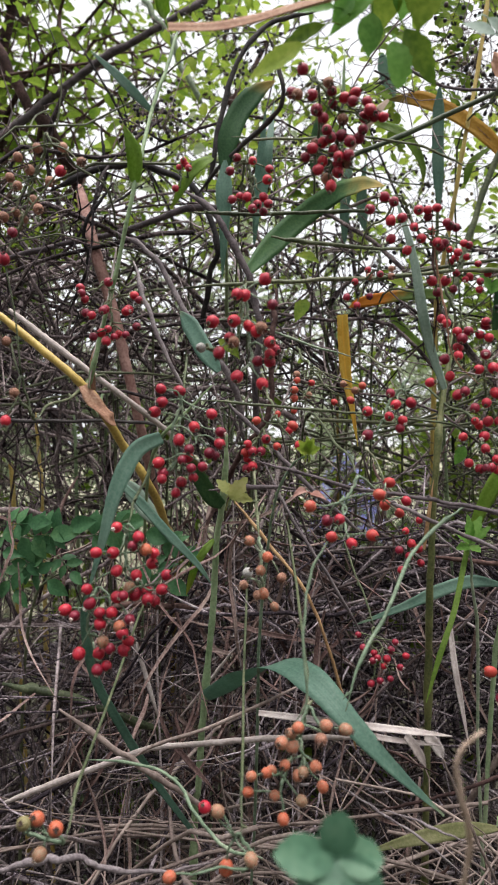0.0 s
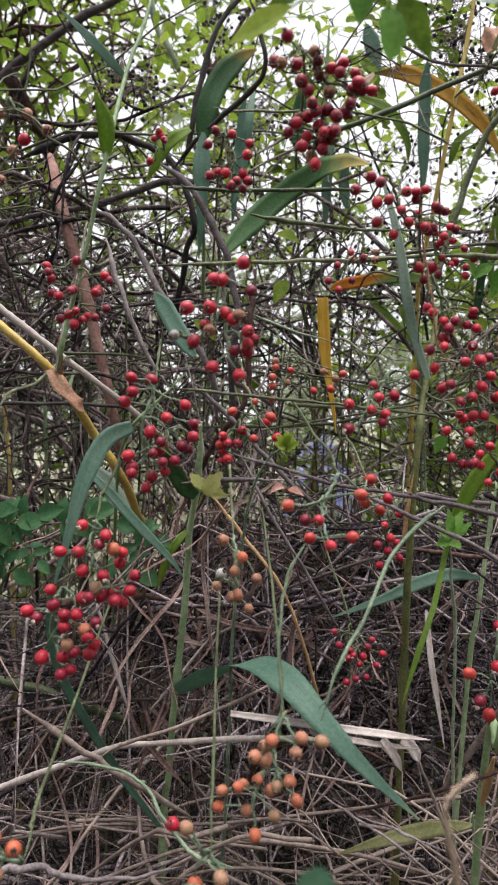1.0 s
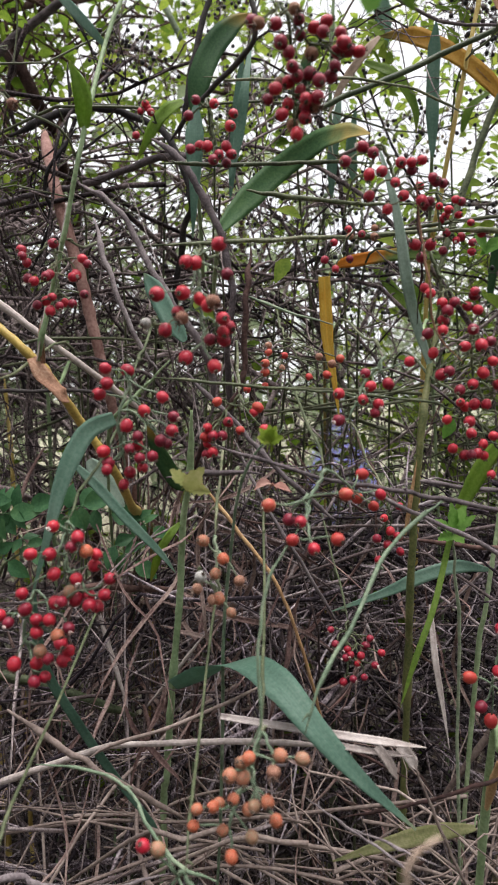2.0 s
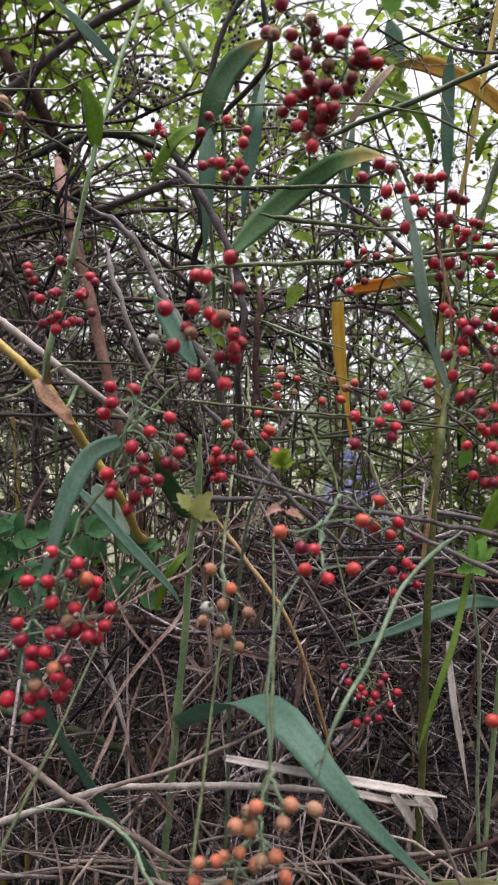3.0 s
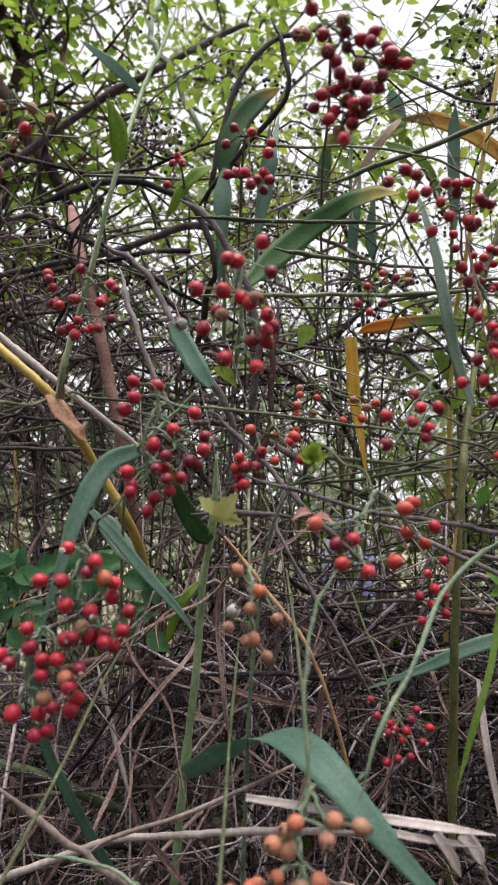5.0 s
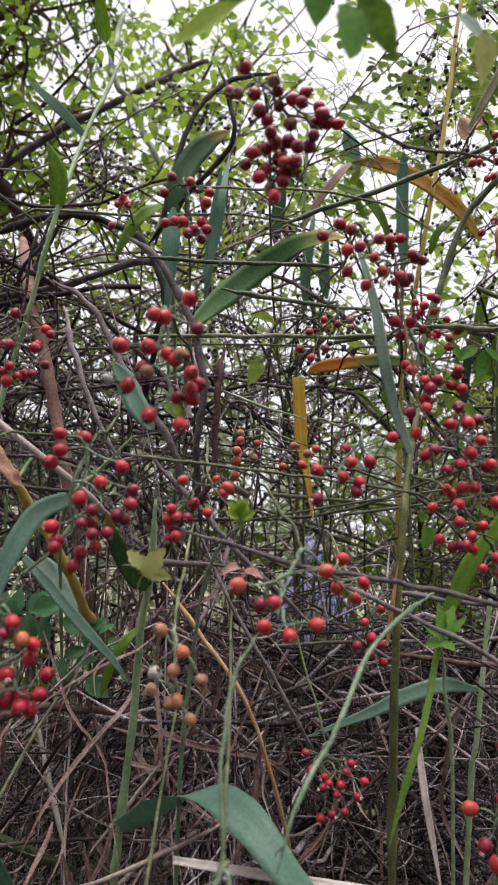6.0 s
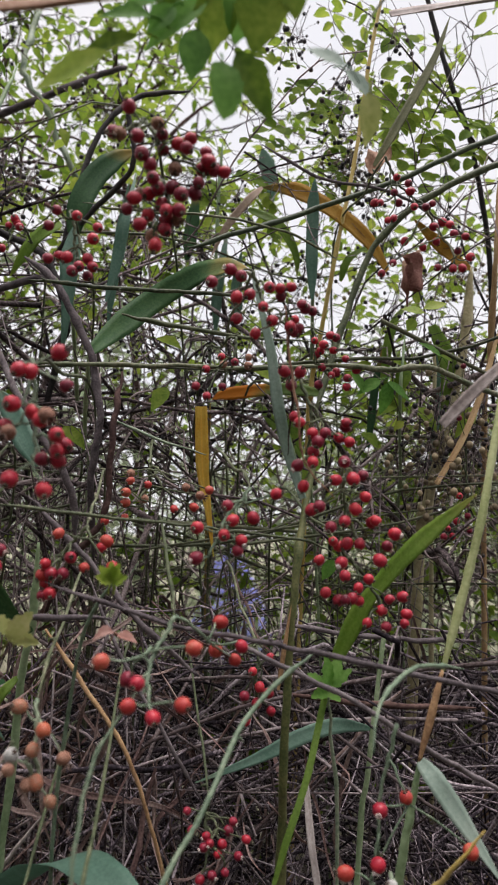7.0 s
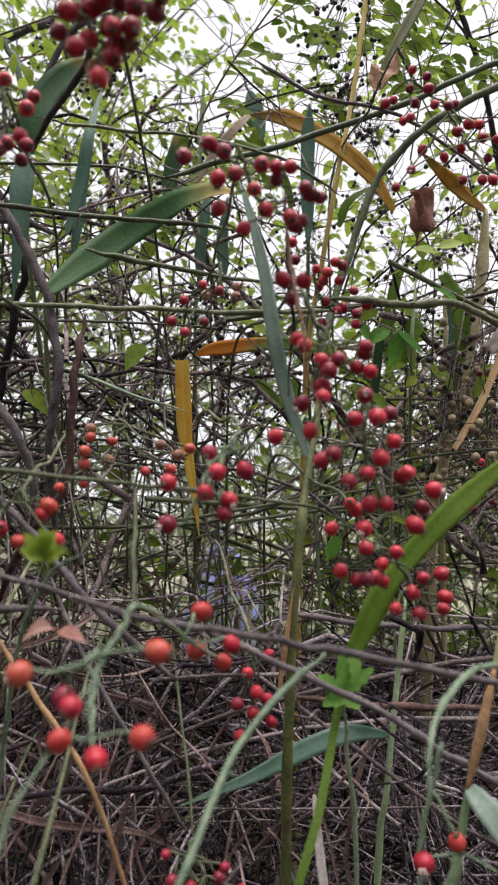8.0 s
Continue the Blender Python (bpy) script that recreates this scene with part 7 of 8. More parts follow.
berry_spray(far_bush, (0.223, 1.3, 1.619), 0.06, 20, BERRY_BLACK, 0.0033)
berry_spray(far_bush, (0.062, 1.2, 1.905), 0.05, 22, BERRY_BLACK, 0.0033)
berry_spray(far_bush, (0.406, 1.25, 1.896), 0.06, 18, BERRY_BLACK, 0.0033)
berry_spray(far_bush, (0.329, 1.3, 2.181), 0.06, 20, BERRY_BLACK, 0.0033)
berry_spray(far_bush, (0.226, 1.25, 1.584), 0.07, 18, BERRY_BLACK, 0.0033)
berry_spray(far_bush, (0.202, 1.3, 1.568), 0.06, 16, BERRY_BLACK, 0.0033)
berry_spray(far_bush, (0.383, 1.2, 1.281), 0.06, 22, BERRY_BLACK, 0.0033)
berry_spray(far_bush, (-0.207, 1.4, 2.192), 0.08, 24, BERRY_BLACK, 0.0033)
berry_spray(far_bush, (-0.019, 1.3, 1.98), 0.06, 18, BERRY_BLACK, 0.0033)
berry_spray(far_bush, (-0.061, 1.4, 2.077), 0.05, 16, BERRY_BLACK, 0.0033)
berry_spray(far_bush, (0.495, 0.999, 1.384), 0.08, 26, BERRY_BLACK, 0.0036)
berry_spray(far_bush, (0.589, 1.136, 1.371), 0.08, 26, BERRY_BLACK, 0.0036)
berry_spray(far_bush, (0.55, 1.16, 1.38), 0.08, 26, BERRY_BLACK, 0.0036)
berry_spray(far_bush, (0.536, 1.021, 1.41), 0.08, 26, BERRY_BLACK, 0.0036)
berry_spray(far_bush, (0.554, 1.13, 1.472), 0.08, 26, BERRY_BLACK, 0.0036)
berry_spray(far_bush, (0.458, 0.981, 1.392), 0.08, 26, BERRY_BLACK, 0.0036)
berry_spray(far_bush, (0.511, 1.005, 1.318), 0.08, 26, BERRY_BROWN, 0.0036)

for k in range(45):
    at = (rng.uniform(-0.25, 0.75), rng.uniform(1.05, 1.6), rng.uniform(1.18, 1.85))
    berry_spray(far_bush, at, rng.uniform(0.04, 0.08), int(rng.integers(8, 22)), BERRY_BLACK, 0.003)
# round leaflets
compound_leaf(far_bush, (0.249, 1.1, 1.789), (-0.758, -0.605, -0.245), (0.2, -0.7, 0.7), 0.047, LEAF_GREEN, 3, 0.42, ROUND, 0.68)
compound_leaf(far_bush, (0.402, 1.3, 1.913), (-0.347, -0.662, 0.664), (0.2, -0.7, 0.7), 0.043, LEAF_LIGHT, 3, 0.42, ROUND, 0.68)
compound_leaf(far_bush, (0.295, 1.1, 1.837), (-0.882, -0.471, 0.005), (0.2, -0.7, 0.7), 0.060, LEAF_GREEN, 3, 0.42, ROUND, 0.68)
compound_leaf(far_bush, (0.372, 1.1, 1.855), (-0.867, -0.499, -0.002), (0.2, -0.7, 0.7), 0.057, LEAF_GREEN, 3, 0.42, ROUND, 0.68)
compound_leaf(far_bush, (0.364, 1.1, 1.929), (-0.554, -0.484, -0.677), (0.2, -0.7, 0.7), 0.058, LEAF_GREEN, 3, 0.42, ROUND, 0.68)
compound_leaf(far_bush, (0.141, 1.3, 1.736), (-0.306, -0.391, -0.868), (0.2, -0.7, 0.7), 0.072, LEAF_GREEN, 3, 0.42, ROUND, 0.68)
compound_leaf(far_bush, (0.271, 1.3, 1.665), (-0.764, -0.551, 0.335), (0.2, -0.7, 0.7), 0.051, LEAF_LIGHT, 3, 0.42, ROUND, 0.68)
compound_leaf(far_bush, (0.35, 1.05, 1.743), (-0.794, -0.608, -0.004), (0.2, -0.7, 0.7), 0.046, LEAF_GREEN, 3, 0.42, ROUND, 0.68)
compound_leaf(far_bush, (0.534, 1.05, 1.823), (-0.89, -0.452, -0.055), (0.2, -0.7, 0.7), 0.062, LEAF_GREEN, 3, 0.42, ROUND, 0.68)
compound_leaf(far_bush, (0.499, 1.05, 1.875), (-0.012, -0.495, -0.869), (0.2, -0.7, 0.7), 0.057, LEAF_GREEN, 3, 0.42, ROUND, 0.68)
compound_leaf(far_bush, (0.272, 1.1, 1.74), (-0.796, -0.479, 0.369), (0.2, -0.7, 0.7), 0.059, LEAF_LIGHT, 3, 0.42, ROUND, 0.68)
compound_leaf(far_bush, (0.273, 1.1, 1.685), (-0.571, -0.509, 0.644), (0.2, -0.7, 0.7), 0.055, LEAF_GREEN, 3, 0.42, ROUND, 0.68)
compound_leaf(far_bush, (0.431, 1.1, 1.941), (-0.502, -0.433, -0.749), (0.2, -0.7, 0.7), 0.065, LEAF_GREEN, 3, 0.42, ROUND, 0.68)
compound_leaf(far_bush, (0.218, 1.3, 1.845), (-0.79, -0.416, 0.451), (0.2, -0.7, 0.7), 0.068, LEAF_LIGHT, 3, 0.42, ROUND, 0.68)
compound_leaf(far_bush, (0.145, 1.3, 1.837), (-0.648, -0.56, 0.516), (0.2, -0.7, 0.7), 0.050, LEAF_LIGHT, 3, 0.42, ROUND, 0.68)
compound_leaf(far_bush, (0.171, 1.3, 1.879), (0.173, -0.413, -0.894), (0.2, -0.7, 0.7), 0.068, LEAF_GREEN, 3, 0.42, ROUND, 0.68)
compound_leaf(far_bush, (0.472, 1.1, 1.93), (-0.7, -0.69, -0.186), (0.2, -0.7, 0.7), 0.041, LEAF_GREEN, 3, 0.42, ROUND, 0.68)
compound_leaf(far_bush, (0.606, 1.089, 1.976), (0.569, -0.569, -0.593), (0.2, -0.7, 0.7), 0.037, LEAF_LIGHT, 3, 0.42, ROUND, 0.7)
compound_leaf(far_bush, (0.302, 1.072, 1.911), (0.381, -0.543, -0.748), (0.2, -0.7, 0.7), 0.039, LEAF_LIGHT, 3, 0.42, ROUND, 0.7)
compound_leaf(far_bush, (0.522, 1.297, 2.076), (-0.931, -0.364, -0.019), (0.2, -0.7, 0.7), 0.058, LEAF_LIGHT, 3, 0.42, ROUND, 0.7)
compound_leaf(far_bush, (0.543, 1.005, 1.822), (-0.533, -0.445, -0.719), (0.2, -0.7, 0.7), 0.047, LEAF_LIGHT, 3, 0.42, ROUND, 0.7)
compound_leaf(far_bush, (0.269, 1.237, 2.112), (-0.358, -0.421, -0.833), (0.2, -0.7, 0.7), 0.050, LEAF_LIGHT, 3, 0.42, ROUND, 0.7)
compound_leaf(far_bush, (0.321, 1.164, 1.954), (-0.307, -0.65, 0.695), (0.2, -0.7, 0.7), 0.032, LEAF_GREEN, 3, 0.42, ROUND, 0.7)
compound_leaf(far_bush, (0.598, 1.156, 2.119), (0.841, -0.523, -0.138), (0.2, -0.7, 0.7), 0.040, LEAF_LIGHT, 3, 0.42, ROUND, 0.7)
compound_leaf(far_bush, (0.533, 1.293, 2.08), (-0.365, -0.415, -0.833), (0.2, -0.7, 0.7), 0.051, LEAF_LIGHT, 3, 0.42, ROUND, 0.7)
compound_leaf(far_bush, (0.323, 1.271, 2.081), (-0.148, -0.45, -0.881), (0.2, -0.7, 0.7), 0.047, LEAF_GREEN, 3, 0.42, ROUND, 0.7)
compound_leaf(far_bush, (0.323, 1.059, 1.93), (-0.69, -0.42, -0.589), (0.2, -0.7, 0.7), 0.050, LEAF_GREEN, 3, 0.42, ROUND, 0.7)
compound_leaf(far_bush, (0.581, 1.281, 2.148), (0.149, -0.47, -0.87), (0.2, -0.7, 0.7), 0.045, LEAF_LIGHT, 3, 0.42, ROUND, 0.7)
compound_leaf(far_bush, (0.58, 1.181, 2.092), (-0.802, -0.49, 0.341), (0.2, -0.7, 0.7), 0.043, LEAF_LIGHT, 3, 0.42, ROUND, 0.7)
compound_leaf(far_bush, (0.414, 1.036, 1.844), (0.034, -0.547, -0.836), (0.2, -0.7, 0.7), 0.039, LEAF_LIGHT, 3, 0.42, ROUND, 0.7)
compound_leaf(far_bush, (0.243, 1.075, 1.989), (0.799, -0.528, -0.288), (0.2, -0.7, 0.7), 0.040, LEAF_LIGHT, 3, 0.42, ROUND, 0.7)
compound_leaf(far_bush, (0.492, 1.019, 1.899), (0.764, -0.635, 0.115), (0.2, -0.7, 0.7), 0.033, LEAF_LIGHT, 3, 0.42, ROUND, 0.7)
small_leaf(far_bush, (0.405, 1, 1.501), (0.414, -0.815, -0.406), (0.1, -0.8, 0.6), 0.037, 0.022, LEAF_GREEN, OVATE, 0.2, 0.3)
small_leaf(far_bush, (0.43, 1, 1.489), (-0.448, -0.509, -0.735), (0.1, -0.8, 0.6), 0.059, 0.022, LEAF_GREEN, OVATE, 0.2, 0.3)
small_leaf(far_bush, (0.409, 1, 1.474), (0.141, -0.532, -0.835), (0.1, -0.8, 0.6), 0.056, 0.022, LEAF_LIGHT, OVATE, 0.2, 0.3)
small_leaf(far_bush, (0.419, 1, 1.448), (-0.683, -0.525, -0.508), (0.1, -0.8, 0.6), 0.057, 0.022, LEAF_GREEN, OVATE, 0.2, 0.3)
small_leaf(far_bush, (0.462, 1, 1.519), (0.483, -0.708, -0.516), (0.1, -0.8, 0.6), 0.042, 0.022, LEAF_GREEN, OVATE, 0.2, 0.3)
small_leaf(far_bush, (0.399, 1, 1.542), (0.463, -0.879, 0.109), (0.1, -0.8, 0.6), 0.034, 0.022, LEAF_GREEN, OVATE, 0.2, 0.3)
small_leaf(far_bush, (0.364, 1, 1.54), (-0.77, -0.633, -0.082), (0.1, -0.8, 0.6), 0.047, 0.022, LEAF_LIGHT, OVATE, 0.2, 0.3)
small_leaf(far_bush, (0.37, 1, 1.398), (0.257, -0.83, -0.496), (0.1, -0.8, 0.6), 0.036, 0.022, LEAF_GREEN, OVATE, 0.2, 0.3)
small_leaf(far_bush, (0.447, 1, 1.436), (0.292, -0.651, -0.7), (0.1, -0.8, 0.6), 0.046, 0.022, LEAF_GREEN, OVATE, 0.2, 0.3)
small_leaf(far_bush, (0.31, 1, 1.363), (-0.53, -0.597, -0.601), (0.1, -0.8, 0.6), 0.050, 0.022, LEAF_GREEN, OVATE, 0.2, 0.3)
small_leaf(far_bush, (0.525, 1, 1.44), (-0.594, -0.469, -0.654), (0.1, -0.8, 0.6), 0.064, 0.022, LEAF_LIGHT, OVATE, 0.2, 0.3)
small_leaf(far_bush, (0.224, 1, 1.476), (0.496, -0.72, -0.485), (0.1, -0.8, 0.6), 0.042, 0.022, LEAF_LIGHT, OVATE, 0.2, 0.3)
small_leaf(far_bush, (0.27, 1, 1.413), (0.26, -0.608, -0.75), (0.1, -0.8, 0.6), 0.049, 0.022, LEAF_GREEN, OVATE, 0.2, 0.3)
small_leaf(far_bush, (0.096, 1, 1.506), (0.661, -0.648, -0.378), (0.1, -0.8, 0.6), 0.046, 0.022, LEAF_LIGHT, OVATE, 0.2, 0.3)
small_leaf(far_bush, (0.111, 1, 1.443), (-0.351, -0.628, -0.695), (0.1, -0.8, 0.6), 0.048, 0.022, LEAF_GREEN, OVATE, 0.2, 0.3)
small_leaf(far_bush, (-0.012, 1, 1.386), (0.599, -0.644, -0.475), (0.1, -0.8, 0.6), 0.047, 0.022, LEAF_LIGHT, OVATE, 0.2, 0.3)
small_leaf(far_bush, (0.282, 1, 1.52), (0.528, -0.841, 0.113), (0.1, -0.8, 0.6), 0.036, 0.022, LEAF_LIGHT, OVATE, 0.2, 0.3)

# leafy twigs hanging high among the berries
s, lf = Soup(), Soup()
n = 120
st = np.stack([rng.uniform(-0.75, 0.9, n), rng.uniform(1.25, 2.0, n), rng.uniform(1.72, 2.3, n)], -1)
leafy_twigs(s, lf, rng, st, rng.normal(0, 1, (n, 3)) * (1, 0.6, 0.5), rng.uniform(0.1, 0.3, n), 9, (0.02, 0.036), OVATE, 0.3, 0.001, 0.6)
tagged(part("twig_fringe", s, TWIG_DARK, far_bush), kind="stuff")
part("foliage", lf, LEAF_LIGHT, far_bush)
# leafy twigs further back; the next two sets carry haze in their leaf colour
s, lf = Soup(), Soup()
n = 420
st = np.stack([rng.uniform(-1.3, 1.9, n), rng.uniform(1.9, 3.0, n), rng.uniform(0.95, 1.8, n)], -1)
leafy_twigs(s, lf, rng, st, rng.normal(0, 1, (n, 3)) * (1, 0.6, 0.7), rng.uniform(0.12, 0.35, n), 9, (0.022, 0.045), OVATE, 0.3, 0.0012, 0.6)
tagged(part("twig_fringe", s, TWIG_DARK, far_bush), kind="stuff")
part("foliage", lf, LEAF_FAR_HAZE, far_bush)
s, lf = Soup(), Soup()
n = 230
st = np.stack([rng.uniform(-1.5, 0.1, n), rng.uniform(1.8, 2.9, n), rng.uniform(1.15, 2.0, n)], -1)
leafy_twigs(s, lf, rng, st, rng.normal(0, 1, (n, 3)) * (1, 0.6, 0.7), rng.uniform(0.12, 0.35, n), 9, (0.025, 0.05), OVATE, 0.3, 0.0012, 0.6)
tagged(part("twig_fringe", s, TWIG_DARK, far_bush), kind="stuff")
part("foliage", lf, LEAF_FAR_HAZE, far_bush)
s, lf = Soup(), Soup()
n = 210
st = np.stack([rng.uniform(0.5, 1.35, n), rng.uniform(1.45, 2.2, n), rng.uniform(0.95, 1.72, n)], -1)
leafy_twigs(s, lf, rng, st, rng.normal(0, 1, (n, 3)) * (1, 0.6, 0.7), rng.uniform(0.12, 0.35, n), 9, (0.025, 0.045), OVATE, 0.3, 0.0012, 0.6)
tagged(part("twig_fringe", s, TWIG_DARK, far_bush), kind="stuff")
part("foliage", lf, LEAF_GREEN, far_bush)

# the thick branch and trunk of the leafy tree
old = thing("old_tree", (-0.75, 1.75, 0), "leaning old tree with a thick brown bough across the leaves", "tree", "trees")
s = Soup()
rod(s, [(0.008, 1.45, 2.193), (-0.05, 1.45, 2.168), (-0.153, 1.45, 2.104), (-0.258, 1.47, 2.066), (-0.397, 1.5, 1.982), (-0.521, 1.52, 1.909), (-0.801, 1.6, 1.806), (-0.936, 1.7, 1.487), (-1.056, 1.88, 0)], 0.0055, 0.011, 30, 9, 0.2, 0.004, 4)
part("bough", s, BARK_GREY, old)
s = Soup()
rod(s, [(-0.589, 1.6, 2.227), (-0.549, 1.6, 2.134), (-0.483, 1.6, 2.022), (-0.411, 1.62, 1.919), (-0.39, 1.75, 1.804), (-0.38, 1.9, 1.607), (-0.357, 2.08, 0)], 0.011, 0.015, 30, 9, 0.2, 0.004, 4)
part("bough", s, BARK_BROWN, old)
s = Soup()
rod(s, [(-0.18, 1.5, 2.335), (-0.191, 1.45, 2.167), (-0.141, 1.45, 2.08), (-0.073, 1.45, 1.945)], 0.006, 0.006, 30, 9, 0.2, 0.004, 4)
part("bough", s, CANE_PALE, old)

# ---- a blue sheet left in the field ----
s = Soup()
gx, gy = np.meshgrid(np.linspace(0, 1, 22), np.linspace(0, 1, 14), indexing="ij")
hump = 0.22 * np.sin(gx * 9 + 2 * gy) * np.sin(gy * 7 + gx) + 0.35 * np.sin(np.pi * gx) * np.sin(np.pi * gy)
i, j = np.meshgrid(np.arange(21), np.arange(13), indexing="ij")
s.add(np.stack([0.42 + 0.76 * gx, 5.6 + 0.6 * gy, 0.04 + 0.95 * (np.sin(np.pi * gx) * np.sin(np.pi * gy)) ** 0.45 * (1 + 0.5 * hump)], -1), np.stack([i * 14 + j, (i + 1) * 14 + j, (i + 1) * 14 + j + 1, i * 14 + j + 1], -1))
tagged(new("plastic_sheet", s.mesh("plastic_sheet", BLUE_CLOTH)), "crumpled blue and white plastic sheet on the ground", "sheet")

# more round leaflets and berries over the second bush
compound_leaf(far_bush, (0.285, 1.075, 1.885), (0.781, -0.604, -0.155), (0.2, -0.7, 0.7), 0.031, LEAF_GREEN, 2, 0.62, ROUND, 0.7)
compound_leaf(far_bush, (0.271, 1.188, 1.904), (-0.84, -0.455, -0.295), (0.2, -0.7, 0.7), 0.041, LEAF_LIGHT, 2, 0.62, ROUND, 0.7)
compound_leaf(far_bush, (0.203, 1.043, 1.769), (0.552, -0.542, -0.634), (0.2, -0.7, 0.7), 0.034, LEAF_GREEN, 2, 0.62, ROUND, 0.7)
compound_leaf(far_bush, (0.36, 1.084, 1.853), (0.641, -0.735, 0.222), (0.2, -0.7, 0.7), 0.025, LEAF_LIGHT, 2, 0.62, ROUND, 0.7)
compound_leaf(far_bush, (0.46, 1.017, 1.841), (-0.166, -0.885, 0.436), (0.2, -0.7, 0.7), 0.021, LEAF_GREEN, 2, 0.62, ROUND, 0.7)
compound_leaf(far_bush, (0.403, 1.024, 1.801), (0.199, -0.88, 0.43), (0.2, -0.7, 0.7), 0.021, LEAF_LIGHT, 2, 0.62, ROUND, 0.7)
compound_leaf(far_bush, (0.545, 1.161, 1.939), (-0.493, -0.397, -0.774), (0.2, -0.7, 0.7), 0.047, LEAF_LIGHT, 2, 0.62, ROUND, 0.7)
compound_leaf(far_bush, (0.274, 1.079, 1.864), (-0.794, -0.464, -0.394), (0.2, -0.7, 0.7), 0.040, LEAF_GREEN, 2, 0.62, ROUND, 0.7)
compound_leaf(far_bush, (0.175, 1.032, 1.704), (0.777, -0.628, -0.049), (0.2, -0.7, 0.7), 0.029, LEAF_LIGHT, 2, 0.62, ROUND, 0.7)
compound_leaf(far_bush, (0.223, 1.092, 1.711), (-0.778, -0.485, -0.399), (0.2, -0.7, 0.7), 0.038, LEAF_LIGHT, 2, 0.62, ROUND, 0.7)
compound_leaf(far_bush, (0.498, 1.002, 1.856), (0.668, -0.641, -0.378), (0.2, -0.7, 0.7), 0.029, LEAF_GREEN, 2, 0.62, ROUND, 0.7)
berry_spray(far_bush, (0.377, 1.15, 1.842), 0.055, 26, BERRY_BROWN, 0.0034)
berry_spray(far_bush, (0.381, 1.2, 1.98), 0.05, 20, BERRY_BLACK, 0.0034)
berry_spray(far_bush, (0.452, 1.2, 1.728), 0.06, 22, BERRY_BLACK, 0.0034)
berry_spray(far_bush, (0.279, 1.2, 1.559), 0.05, 18, BERRY_BLACK, 0.0034)
berry_spray(far_bush, (0.366, 1.25, 1.691), 0.05, 18, BERRY_BROWN, 0.0034)
berry_spray(far_bush, (0.529, 1.15, 1.626), 0.07, 26, BERRY_BLACK, 0.0034)
berry_spray(far_bush, (0.576, 1.15, 1.553), 0.07, 28, BERRY_BROWN, 0.0034)
berry_spray(far_bush, (0.51, 1.2, 1.525), 0.06, 22, BERRY_BLACK, 0.0034)
berry_spray(far_bush, (0.582, 1.2, 1.698), 0.06, 18, BERRY_BROWN, 0.0034)
berry_spray(far_bush, (0.66, 1.3, 1.733), 0.06, 18, BERRY_BROWN, 0.0034)
berry_spray(far_bush, (0.451, 1.2, 1.541), 0.06, 18, BERRY_BLACK, 0.0034)
g = reed("tuft of broad blades behind the rose bush", [(0.618, 1.38, 0), (0.547, 1.2, 1.327), (0.524, 1.13, 1.454), (0.526, 1.13, 1.582)], 0.004, REED_TAN, knots=0.25)
blade(g, [(0.505, 1.1, 1.335), (0.516, 1.1, 1.413), (0.523, 1.1, 1.5), (0.513, 1.1, 1.562)], 0.018, BLADE_BLUE, (0, 30))
blade(g, [(0.466, 1.2, 1.484), (0.471, 1.2, 1.561), (0.486, 1.2, 1.621), (0.521, 1.2, 1.663)], 0.016, BLADE_FRESH, (0, 30))
blade(g, [(0.425, 1.15, 1.399), (0.435, 1.15, 1.489), (0.446, 1.15, 1.555)], 0.013, BLADE_GREEN, (0, 30))
blade(g, [(0.364, 1.1, 1.642), (0.378, 1.1, 1.679), (0.422, 1.1, 1.71)], 0.012, BLADE_FRESH, (0, 30))
g = reed("rust-brown reed at the edge of the rose bush", [(0.665, 1.28, 0), (0.587, 1.1, 1.309), (0.548, 1, 1.505), (0.534, 0.95, 1.637), (0.542, 0.95, 1.758)], 0.0046, STRAW_ORANGE, knots=0.25)
straw("pale straw caught high in the twigs", [(0.264, 0.6, 1.664), (0.306, 0.6, 1.677), (0.364, 0.6, 1.695)], 0.003, STRAW, flat=0.011)
compound_leaf(far_bush, (0.496, 1.182, 1.882), (0.648, -0.756, 0.095), (0.2, -0.7, 0.7), 0.025, LEAF_GREEN, 2, 0.6, ROUND, 0.72)
compound_leaf(far_bush, (0.515, 1.164, 2.035), (0.246, -0.466, -0.85), (0.2, -0.7, 0.7), 0.040, LEAF_LIGHT, 2, 0.6, ROUND, 0.72)
compound_leaf(far_bush, (0.417, 1.116, 1.963), (0.524, -0.846, 0.097), (0.2, -0.7, 0.7), 0.022, LEAF_LIGHT, 2, 0.6, ROUND, 0.72)
compound_leaf(far_bush, (0.408, 1.235, 1.942), (-0.419, -0.404, -0.813), (0.2, -0.7, 0.7), 0.046, LEAF_GREEN, 2, 0.6, ROUND, 0.72)
compound_leaf(far_bush, (0.412, 1.105, 1.953), (-0.254, -0.942, 0.221), (0.2, -0.7, 0.7), 0.020, LEAF_LIGHT, 2, 0.6, ROUND, 0.72)
compound_leaf(far_bush, (0.437, 1.092, 2.049), (-0.779, -0.608, -0.151), (0.2, -0.7, 0.7), 0.031, LEAF_GREEN, 2, 0.6, ROUND, 0.72)
compound_leaf(far_bush, (0.386, 1.169, 2), (-0.632, -0.392, -0.668), (0.2, -0.7, 0.7), 0.048, LEAF_GREEN, 2, 0.6, ROUND, 0.72)
compound_leaf(far_bush, (0.585, 1.223, 1.9), (-0.682, -0.374, -0.628), (0.2, -0.7, 0.7), 0.050, LEAF_GREEN, 2, 0.6, ROUND, 0.72)
